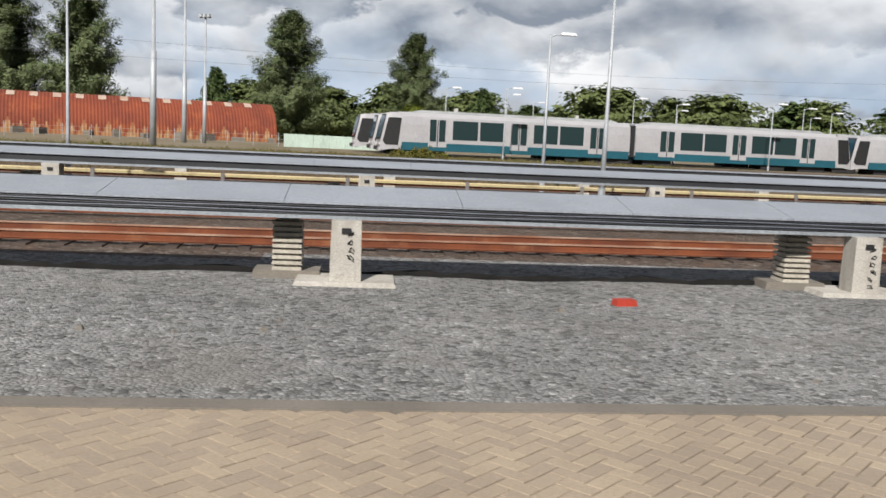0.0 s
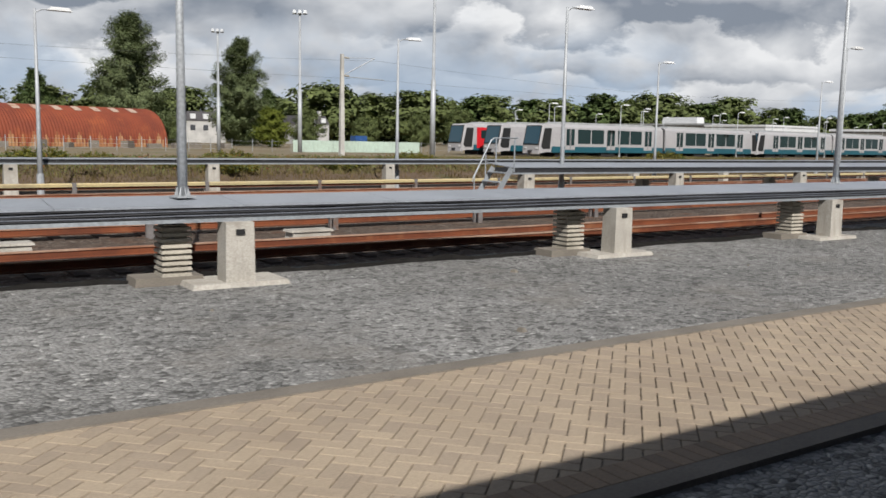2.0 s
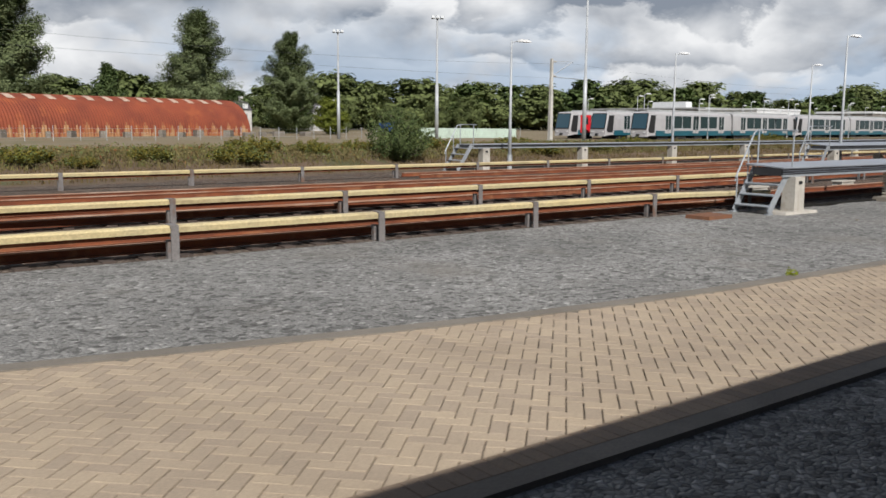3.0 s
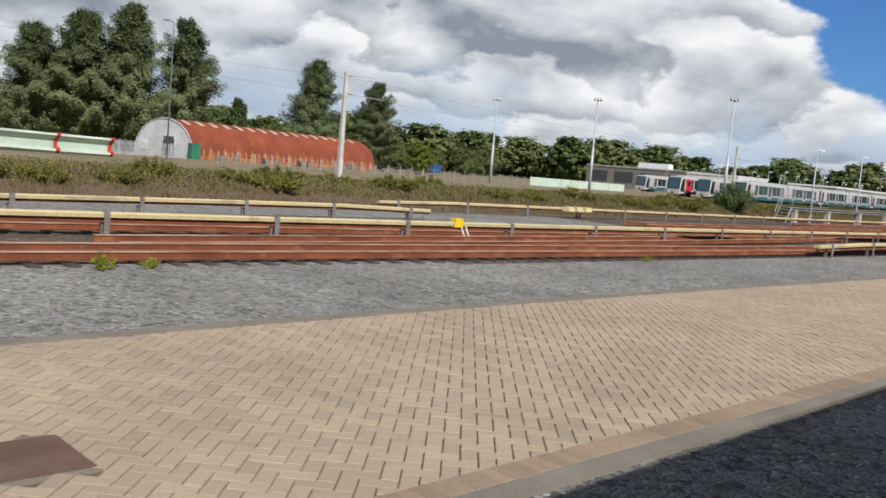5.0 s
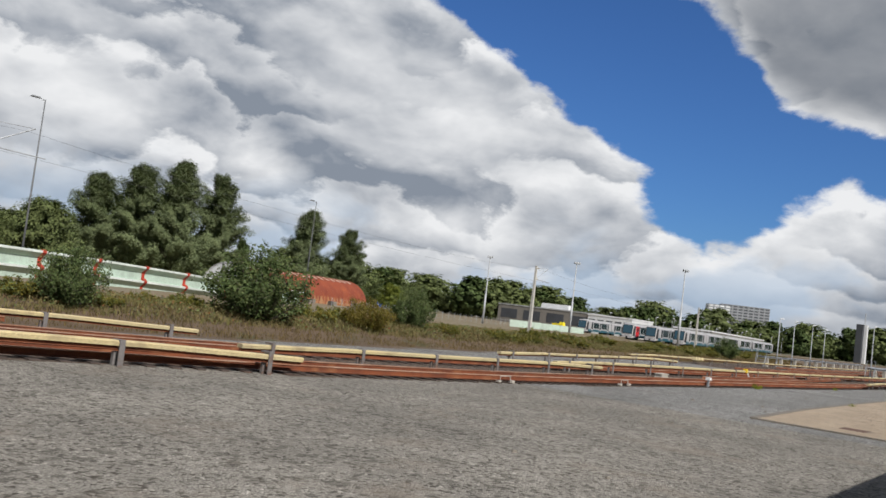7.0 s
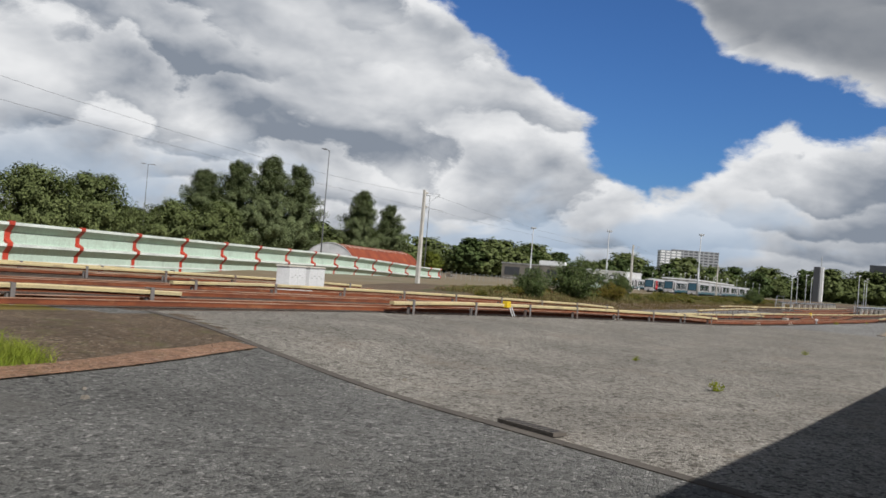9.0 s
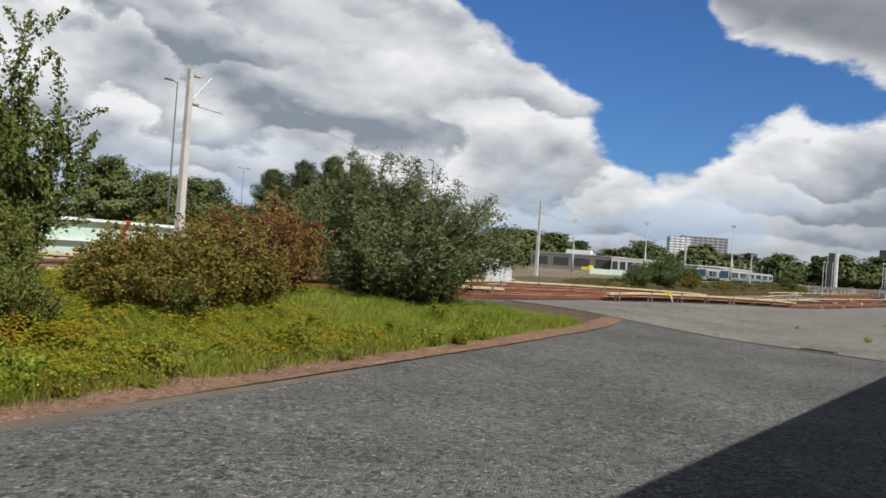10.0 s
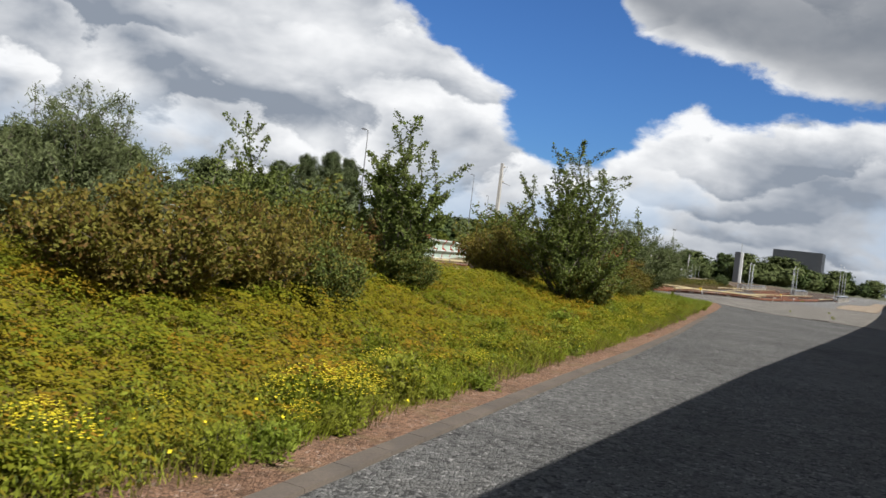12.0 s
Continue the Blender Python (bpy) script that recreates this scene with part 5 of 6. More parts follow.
def make_pavement():
    o = thing("pavement", "buff herringbone brick pavement along the railway", "pavement", kind="structure")
    xs = run(PAVE_X[0], PAVE_X[1], 1.0)
    s = Shape()
    for i in range(len(xs) - 1):
        a, b = xs[i], xs[i + 1]
        s.add([(a, pave_near(a), 0.03), (b, pave_near(b), 0.03), (b, pave_far(b), 0.03), (a, pave_far(a), 0.03)], [(0, 1, 2, 3)])
    part("bedding", s, JOINT, o, "sand between the bricks")
    part("near_kerb", Shape().sweep([(-0.22, -0.2), (0.0, -0.2), (0.0, 0.05), (-0.22, 0.045)], [(x, pave_near(x), 0.01) for x in run(PAVE_X[0], PAVE_X[1], 4.0)]), KERB, o, "pale concrete kerb")
    part("far_edge", Shape().sweep([(0.0, -0.2), (0.27, -0.2), (0.27, 0.058), (0.0, 0.060)], [(x, pave_far(x), 0.01) for x in run(PAVE_X[0], PAVE_X[1], 2.0)]), KERB, o, "grey concrete edging")
    part("end_kerb", Shape().box((PAVE_X[0] - 0.08, (pave_near(-148) + pave_far(-148)) / 2, 0.0), (0.16, pave_far(-148) - pave_near(-148) + 0.2, 0.11)), KERB, o)
    # herringbone at 45 degrees
    L, W, g, hgt = 0.31, 0.155, 0.012, 0.05
    c45 = math.sqrt(0.5)
    # tiles of the pattern in (u, v), axes turned by 45 degrees
    x0, x1 = PAVE_X
    us = (np.array([x0, x1, x0, x1]) * c45 + np.array([2.5, 2.5, 10, 10]) * c45)
    i0, i1 = int(us.min() / W) - 2, int(us.max() / W) + 2
    I = np.arange(i0, i1)
    out = []
    for i in I:
        # along u = i, the band of v that lies on the pavement
        v0, v1 = (2.5 - i * W * c45) / c45, (10.2 - i * W * c45) / c45
        J = np.arange(int(v0 / W) - 2, int(v1 / W) + 2)
        m = (i - J) % 4
        for j, mm in zip(J, m):
            if mm == 0:
                out.append((i + 1.0, j + 0.5, 0))
            elif mm == 2:
                out.append((i + 0.5, j + 0.0, 1))
    C = np.array(out)
    cx = (C[:, 0] - C[:, 1]) * W * c45
    cy = (C[:, 0] + C[:, 1]) * W * c45
    keep = (cx > x0 + 0.05) & (cx < x1) & (cy > np.array([pave_near(x) + 0.20 for x in cx])) & (cy < np.array([pave_far(x) + 0.10 for x in cx]))
    for hx, hy in HATCHES:
        keep &= (np.abs(cx - hx) + 0 > 0.62) | (np.abs(cy - hy) > 0.50)
    C, cx, cy = C[keep], cx[keep], cy[keep]
    rng = np.random.default_rng(3)
    a, b = (L - g) / 2, (W - g) / 2
    e = 0.004
    tmpl = np.array([(-a, -b, 0), (a, -b, 0), (a, b, 0), (-a, b, 0), (-a, -b, hgt - e), (a, -b, hgt - e), (a, b, hgt - e), (-a, b, hgt - e), (-a + e, -b + e, hgt), (a - e, -b + e, hgt), (a - e, b - e, hgt), (-a + e, b - e, hgt)])
    fq = np.array([(0, 1, 5, 4), (1, 2, 6, 5), (2, 3, 7, 6), (3, 0, 4, 7), (4, 5, 9, 8), (5, 6, 10, 9), (6, 7, 11, 10), (7, 4, 8, 11), (8, 9, 10, 11)])
    turn = np.where(C[:, 2] == 0, math.pi / 4, -math.pi / 4)
    near = np.argsort(np.hypot(cx + 122.0, (cy - 4.6) * 2.0))[:300]
    me = array_mesh("brick", tmpl, fq, PAVER)
    me.shade_flat()
    dz = rng.normal(0, 0.0015, len(C))
    for i in near:
        ob = part("brick", me, None, o)
        ob.matrix_basis = Matrix.Translation((cx[i], cy[i], 0.004 + dz[i])) @ Matrix.Rotation(turn[i], 4, "Z")
    rest = np.ones(len(C), dtype=bool)
    rest[near] = False
    cr, sr = np.cos(turn[rest]), np.sin(turn[rest])
    T = np.repeat(tmpl[None], rest.sum(), axis=0)
    V = np.empty_like(T)
    V[:, :, 0] = T[:, :, 0] * cr[:, None] - T[:, :, 1] * sr[:, None] + cx[rest][:, None]
    V[:, :, 1] = T[:, :, 0] * sr[:, None] + T[:, :, 1] * cr[:, None] + cy[rest][:, None]
    V[:, :, 2] = T[:, :, 2] + 0.004 + dz[rest][:, None] + rng.normal(0, 0.0008, (rest.sum(), 12)) * (T[:, :, 2] > 0)
    Q = (np.arange(rest.sum())[:, None, None] * 12 + fq[None]).reshape(-1, 4)
    ob = part("bricks", array_mesh("bricks", V.reshape(-1, 3), Q, PAVER), None, o)
    ob.data.shade_flat()
    tagged(ob, "buff paving bricks in herringbone", kind="stuff")
    # soldier course along the near kerb
    xs = np.arange(x0 + 0.1, x1, 0.15)
    t2 = tmpl[:, [1, 0, 2]]
    V = np.repeat(t2[None], len(xs), axis=0)
    V[:, :, 0] += xs[:, None]
    V[:, :, 1] += np.array([pave_near(x) + 0.155 for x in xs])[:, None]
    V[:, :, 2] += 0.011
    Q = (np.arange(len(xs))[:, None, None] * 12 + fq[None][:, :, ::-1]).reshape(-1, 4)
    ob = part("edge_bricks", array_mesh("edge_bricks", V.reshape(-1, 3), Q, EDGEBRICK), None, o)
    ob.data.shade_flat()
    tagged(ob, "header course of paving bricks", kind="stuff")


HATCHES = [(-132.1, 5.55), (-147.7, 5.55), (-62.88, 5.73)]
make_pavement()
for hx, hy in HATCHES:
    hh = thing("inspection_hatch", "brown steel inspection hatch set in brick pavement", "hatch", pose(hx, hy, 0.0), "inspection hatches")
    part("hatch_rim", Shape().box((0, 0, 0.028), (1.22, 0.98, 0.046)), KERB, hh)
    part("lid", Shape().box((0, 0, 0.036), (1.10, 0.86, 0.046), top=0.995), MANHOLE, hh, "brown chequered steel lid")


# ---- second half: kerbs and verge ----
def make_kerbs():
    o = thing("verge_kerb", "weathered concrete kerb along a planted verge", "kerb", kind="structure")
    for i, x in enumerate(run(-211.2, -297, 1.0)[:-1]):
        a, b = x, x - 0.985
        part("kerbstone", Shape().sweep([(-0.13, -0.2), (0.13, -0.2), (0.12, 0.055), (-0.12, 0.07)], [(a, kerb_y(a), 0), (b, kerb_y(b), 0)]), VERGEK, o)
    o2 = thing("strip_kerb", "low dark concrete edging across a gravel yard", "kerb", kind="structure")
    pts = [Vector((-215.4, 1.5, 0)).lerp(Vector((-211.2, 14.3, 0)), t / 12) for t in range(13)] + [Vector((-211.2, 14.3, 0)).lerp(Vector((-208.6, 21.8, 0)), t / 7) for t in range(1, 8)]
    for p, q in zip(pts, pts[1:]):
        z0, z1 = land(p.x, p.y), land(q.x, q.y)
        part("kerbstone", Shape().sweep([(-0.09, -0.2), (0.09, -0.2), (0.08, 0.02), (-0.08, 0.045)], [(p.x, p.y, z0), (p.x * 0.02 + q.x * 0.98, p.y * 0.02 + q.y * 0.98, z1)]), DARKKERB, o2)
    # soil strip behind the verge kerb
    s = Shape()
    xs = run(-211.4, -297, 1.5)
    rr = random.Random(4)
    wd = [1.15 + rr.uniform(-0.3, 0.35) for _ in xs]
    rows = 5
    vs = []
    for x, w_ in zip(xs, wd):
        for k in range(rows):
            y = kerb_y(x) + 0.13 + w_ * k / (rows - 1)
            vs.append((x, y, land(x, y) + 0.035 - 0.025 * (k == rows - 1)))
    fs = [(i * rows + j, i * rows + j + 1, (i + 1) * rows + j + 1, (i + 1) * rows + j) for i in range(len(xs) - 1) for j in range(rows - 1)]
    solid("soil_strip", Shape().add(vs, fs), SOIL, "strip of bare reddish soil behind the kerb", "soil", kind="structure", smooth=True)


make_kerbs()


# ---- shrubs and ground plants ----
def sprig_leaves(rng, paths, count, size, spread, stretch=1.0, narrow=0.5, low=0.1):
    """Leaves set along branch paths. paths: list of arrays of points."""
    lens = np.array([np.linalg.norm(np.diff(p_, axis=0), axis=1).sum() for p_ in paths])
    pick = rng.choice(len(paths), count, p=lens / lens.sum())
    t = low + (1 - low) * rng.uniform(0, 1, count) ** 0.8
    pos = np.empty((count, 3))
    way = np.empty((count, 3))
    for i, p_ in enumerate(paths):
        sel = np.where(pick == i)[0]
        if len(sel) == 0:
            continue
        f = t[sel] * (len(p_) - 1)
        k = np.minimum(f.astype(int), len(p_) - 2)
        fr = (f - k)[:, None]
        pos[sel] = p_[k] * (1 - fr) + p_[k + 1] * fr
        way[sel] = p_[k + 1] - p_[k]
    way /= np.linalg.norm(way, axis=1)[:, None] + 1e-9
    off = rng.normal(size=(count, 3))
    pos += off * spread * (1.15 - t)[:, None] * 0.8 + off * spread * 0.25
    a = way * 0.6 + rng.normal(size=(count, 3)) * 0.7
    a /= np.linalg.norm(a, axis=1)[:, None]
    nrm = np.cross(a, rng.normal(size=(count, 3)))
    nrm[:, 2] = np.abs(nrm[:, 2])
    nrm /= np.linalg.norm(nrm, axis=1)[:, None]
    b = np.cross(nrm, a)
    s = size * rng.uniform(0.6, 1.3, count)[:, None]
    a, b = a * s * stretch, b * s * narrow
    v = np.stack([pos - a, pos - b + nrm * s * 0.2, pos + a, pos + b + nrm * s * 0.2], axis=1).reshape(-1, 3)
    v[:, 2] = np.maximum(v[:, 2], 0.02)
    return v, np.arange(count * 4).reshape(-1, 4)


def shrub(seed, h, w_, mat, count, size, stems=26, upright=0.6, twigs=4, spread=0.16, stretch=1.0, narrow=0.5, second=None, low=0.1):
    """Stems that fan out from the ground with twigs and many small leaves; returns wood and leaf meshes."""
    rng = np.random.default_rng(seed)
    rr = random.Random(seed)
    wood = Shape()
    paths = []
    for i in range(stems):
        a = rr.uniform(0, 2 * math.pi)
        out = w_ * 0.5 * math.sqrt(rr.uniform(0.0, 1.0))
        top = h * (1 - 0.55 * (out / (w_ * 0.5)) ** 2) * rr.uniform(0.75, 1.0)
        b0 = np.array([math.cos(a) * out * 0.15, math.sin(a) * out * 0.15, 0.0])
        e = np.array([math.cos(a) * out, math.sin(a) * out, top])
        c1 = b0 + np.array([math.cos(a) * out * (0.9 - upright * 0.6), math.sin(a) * out * (0.9 - upright * 0.6), top * 0.45])
        pts = np.array([(1 - t) ** 2 * b0 + 2 * t * (1 - t) * c1 + t * t * e for t in np.linspace(0, 1, 7)])
        pts += rng.normal(0, 0.02 * h, pts.shape) * np.linspace(0, 1, 7)[:, None]
        paths.append(pts)
        wood.tube([tuple(q) for q in pts], [0.012 * h * (1 - 0.13 * j) * 0.6 for j in range(7)], 4, caps=False)
        for j in range(twigs):
            k = rr.randint(2, 6)
            ln = h * rr.uniform(0.10, 0.24)
            d = np.array([rr.uniform(-1, 1), rr.uniform(-1, 1), rr.uniform(0.1, 1.2)])
            d /= np.linalg.norm(d)
            tw = np.array([pts[k] + d * ln * t + np.array([0, 0, 0.12 * ln * t * t]) for t in (0, 0.5, 1.0)])
            paths.append(tw)
            wood.tube([tuple(q) for q in tw], [0.0025 * h, 0.002 * h, 0.001 * h], 3, caps=False)
    v, q = sprig_leaves(rng, paths, count, size, spread, stretch, narrow, low)
    idx = (rng.uniform(0, 1, len(q)) < 0.3).astype(int) if second else None
    return wood.mesh("wood", BARK), array_mesh("foliage", v, q, [mat, second] if second else mat, idx)


def plant(meshes, x, y, h=1.0, label="", category="shrub", group="", name="shrub", turn=0.0, wide=1.0, sink=0.05):
    o = thing(name, label, category, pose(x, y, land(x, y) - sink, 0, 0, turn), group)
    o.scale = (h * wide, h * wide, h)
    part("wood", meshes[0], None, o)
    part("foliage", meshes[1], None, o)
    return o


willow = shrub(31, 4.6, 6.4, LEAFW, 76000, 0.064, stems=80, upright=0.8, twigs=5, spread=0.2, stretch=1.3, narrow=0.26)
elm = shrub(32, 7.2, 5.2, LEAFE, 30000, 0.062, stems=24, upright=0.72, twigs=12, spread=0.10, stretch=1.0, narrow=0.55)
elm_thin = shrub(33, 6.2, 3.2, LEAFE, 15000, 0.062, stems=12, upright=0.85, twigs=10, spread=0.12, stretch=1.0, narrow=0.6)
bushg = shrub(34, 2.6, 3.4, LEAFE, 14000, 0.06, stems=44, upright=0.4, twigs=5, spread=0.16, narrow=0.6, second=LEAFO)
bushr = shrub(35, 2.3, 2.8, LEAFR, 9000, 0.05, stems=46, upright=0.6, twigs=5, spread=0.14, narrow=0.5, second=LEAFO)
busho = shrub(36, 2.0, 3.4, LEAFO, 18000, 0.043, stems=46, upright=0.35, twigs=5, spread=0.15, narrow=0.55, second=LEAFB)
bushd = shrub(37, 3.2, 5.0, LEAFD, 16000, 0.075, stems=60, upright=0.4, twigs=5, spread=0.22, narrow=0.55, second=LEAFM)
bramble = shrub(38, 0.9, 2.6, LEAFO, 4500, 0.06, stems=34, upright=0.1, twigs=4, spread=0.12, narrow=0.6, second=LEAFM)

# verge shrubs
WIL = "tall grey-green willow shrub on a grassy verge"
plant(willow, -222.4, 18.7, 1.06, WIL, name="willow_shrub", group="willows", wide=1.36)
plant(bushr, -219.9, 18.5, 1.1, "russet leaved shrub beside a willow", name="russet_shrub", group="russet shrubs")
plant(bushr, -231.6, 17.6, 1.05, "russet leaved shrub beside a willow", name="russet_shrub", group="russet shrubs", turn=70, wide=1.3)
plant(busho, -235.0, 15.9, 0.95, "low olive and rust coloured shrub on a verge", name="olive_shrub", group="olive shrubs", turn=80, wide=1.3)
plant(busho, -233.2, 17.0, 1.15, "low olive and rust coloured shrub on a verge", name="olive_shrub", group="olive shrubs", turn=170, wide=1.25)
plant(busho, -232.4, 16.0, 0.75, "low olive and rust coloured shrub on a verge", name="olive_shrub", group="olive shrubs")
plant(elm_thin, -236.7, 19.2, 1.0, "slender young elm with open crown", "tree", "young elms", "young_elm")
plant(bushr, -228.9, 18.3, 1.3, "russet leaved shrub beside a willow", name="russet_shrub", group="russet shrubs", turn=200)
plant(bushg, -240.6, 18.4, 0.85, "green bushy shrub on the planted slope", name="green_shrub", group="green shrubs", turn=140, wide=1.25)
plant(bushg, -238.0, 18.0, 0.75, "green bushy shrub on the planted slope", name="green_shrub", group="green shrubs")
plant(bushg, -239.2, 14.6, 0.5, "green bushy shrub on the planted slope", name="green_shrub", group="green shrubs", turn=50)
plant(bushr, -243.2, 17.2, 1.25, "thin reddish brown shrub among green ones", name="russet_shrub", group="russet shrubs", turn=140, wide=0.7)
plant(bushg, -244.9, 20.2, 1.5, "green bushy shrub on the planted slope", name="green_shrub", group="green shrubs", turn=30, wide=1.1)
plant(bushg, -246.6, 18.4, 1.25, "green bushy shrub on the planted slope", name="green_shrub", group="green shrubs", turn=90)
plant(busho, -249.4, 17.8, 1.5, "green bushy shrub on the planted slope", name="green_shrub", group="green shrubs", turn=190)
plant(elm, -252.5, 12.9, 0.89, "bushy young elm with upswept branches", "tree", "young elms", "young_elm", turn=150, wide=1.35)
plant(bushg, -252.4, 12.5, 0.95, "green bushy shrub at the foot of a young elm", name="green_shrub", group="green shrubs", turn=300)
plant(bushd, -257.0, 19.5, 0.75, "dark green shrub behind a young elm", name="dark_shrub", group="dark shrubs")
plant(elm_thin, -266.6, 13.9, 0.82, "slender young elm with open crown", "tree", "young elms", "young_elm", turn=60, wide=1.15)
plant(bushg, -266.6, 13.5, 0.6, "green bushy shrub at the foot of a young elm", name="green_shrub", group="green shrubs", turn=10, wide=1.15)
plant(elm_thin, -270.2, 17.0, 0.84, "slender young elm with open crown", "tree", "young elms", "young_elm", turn=160, wide=1.1, sink=1.3)
plant(bushr, -262.5, 17.0, 0.9, "dark red shrub behind a young elm", name="russet_shrub", group="russet shrubs", turn=30)
plant(bushg, -267.5, 16.5, 1.0, "green bushy shrub on the planted slope", name="green_shrub", group="green shrubs", turn=20)
plant(willow, -275.5, 18.0, 0.82, "tall grey-green shrub behind lower bushes", name="willow_shrub", group="willows", turn=200)
plant(willow, -281.0, 17.2, 0.8, "tall grey-green shrub behind lower bushes", name="willow_shrub", group="willows", turn=250)
plant(busho, -271.5, 13.6, 1.05, "low olive and rust coloured shrub on a verge", name="olive_shrub", group="olive shrubs", turn=40)
plant(busho, -274.8, 13.0, 1.1, "low olive and rust coloured shrub on a verge", name="olive_shrub", group="olive shrubs", turn=110)
plant(bushg, -273.4, 11.6, 0.62, "green bushy shrub on the planted slope", name="green_shrub", group="green shrubs", turn=110)
plant(busho, -278.2, 12.6, 1.15, "low olive and rust coloured shrub on a verge", name="olive_shrub", group="olive shrubs", turn=220, wide=1.2)
plant(bushg, -284.0, 13.2, 1.0, "green bushy shrub on the planted slope", name="green_shrub", group="green shrubs", turn=220)
plant(busho, -285.5, 10.8, 0.9, "low olive and rust coloured shrub on a verge", name="olive_shrub", group="olive shrubs", turn=200)

# embankment shrubs
EB = "dense dark green bush on the embankment"
plant(bushd, -149.9, 34.3, 1.12, EB, name="dark_shrub", group="embankment bushes", wide=1.15)
plant(bushd, -134.2, 36.6, 0.85, EB, name="dark_shrub", group="embankment bushes", turn=80, wide=0.75)
plant(busho, -140.9, 34.6, 1.0, "brownish bush on the embankment", name="olive_shrub", group="embankment bushes", turn=10)
plant(bushd, -161.5, 33.0, 0.75, EB, name="dark_shrub", group="embankment bushes", turn=30, wide=0.9)
plant(bushd, -54.3, 41.9, 0.85, EB, name="dark_shrub", group="embankment bushes", turn=200)
rb = random.Random(9)
for i in range(64):
    x = -168 + i * 3.1 + rb.uniform(-1.2, 1.2)
    d = rb.uniform(3.0, 8.0)
    if x > -26 and i % 5:
        continue
    plant(bramble, x, bank_y(x) + d, rb.uniform(0.45, 0.95), "low olive green bramble on the embankment", "bramble", "embankment brambles", "bramble", rb.uniform(0, 360), rb.uniform(0.9, 1.6))


def scatter_leaves(name, label, mats, n, x0, x1, lo, hi, size, height, seed, base=kerb_y, shares=(1.0,), stretch=1.0, narrow=0.55, flatness=1.0, clump=0.5):
    """A mat of small leaves over the ground between two distances from a line."""
    rng = np.random.default_rng(seed)
    x = rng.uniform(x0, x1, n)
    k = rng.uniform(0, 1, n)
    lump = np.array([noise.noise(Vector((a * 0.9, b * 9.0, seed))) for a, b in zip(x, k)])
    d = lo + (hi - lo) * k
    keep = rng.uniform(-0.6, 0.6, n) < lump + clump
    x, d, lump = x[keep], d[keep], lump[keep]
    n = len(x)
    y = np.array([base(a) for a in x]) + d
    z = np.array([land(a, b) for a, b in zip(x, y)])
    pos = np.stack([x, y, z + height * rng.uniform(0.05, 1.0, n) * (0.55 + 0.8 * np.clip(lump + 0.4, 0, 1))], axis=1)
    nrm = rng.normal(size=(n, 3)) * 0.6 + np.array([0, -0.25, flatness])
    nrm /= np.linalg.norm(nrm, axis=1)[:, None]
    a = np.cross(nrm, rng.normal(size=(n, 3)))
    a /= np.linalg.norm(a, axis=1)[:, None]
    b = np.cross(nrm, a)
    s = size * rng.uniform(0.6, 1.35, n)[:, None]
    v = np.stack([pos - a * s * stretch, pos - b * s * narrow + nrm * s * 0.2, pos + a * s * stretch, pos + b * s * narrow + nrm * s * 0.2], axis=1).reshape(-1, 3)
    idx = rng.choice(len(mats), n, p=np.array(shares) / sum(shares))
    return tagged(new(name, array_mesh(name, v, np.arange(n * 4).reshape(-1, 4), list(mats), idx)), label, "plants", kind="stuff")


def scatter_blades(name, label, mat, n, x0, x1, lo, hi, height, seed, base=kerb_y, lean=0.35, width=0.006, clump=0.5):
    rng = np.random.default_rng(seed)
    x = rng.uniform(x0, x1, n)
    d = rng.uniform(lo, hi, n)
    lump = np.array([noise.noise(Vector((a * 0.7, b * 0.7, seed))) for a, b in zip(x, d)])
    keep = rng.uniform(-0.6, 0.6, n) < lump + clump
    x, d, lump = x[keep], d[keep], lump[keep]
    n = len(x)
    y = np.array([base(a) for a in x]) + d
    z = np.array([land(a, b) for a, b in zip(x, y)])
    p = np.stack([x, y, z], axis=1)
    h = height * rng.uniform(0.4, 1.2, n) * (0.7 + 0.6 * np.clip(lump + 0.3, 0, 1))
    t = rng.normal(0, lean, (n, 2))
    a = rng.uniform(0, 2 * math.pi, n)
    sd = np.stack([np.cos(a), np.sin(a), np.zeros(n)], axis=1) * width
    tip = p + np.stack([t[:, 0] * h, t[:, 1] * h, h], axis=1)
    mid = p + np.stack([t[:, 0] * h * 0.35, t[:, 1] * h * 0.35, h * 0.6], axis=1)
    v = np.stack([p - sd, p + sd, mid + sd * 0.8, mid - sd * 0.8, tip + sd * 0.15, tip - sd * 0.15], axis=1).reshape(-1, 3)
    q = (np.arange(n)[:, None, None] * 6 + np.array([(0, 1, 2, 3), (3, 2, 4, 5)])[None]).reshape(-1, 4)
    return tagged(new(name, array_mesh(name, v, q, mat)), label, "grass", kind="stuff")


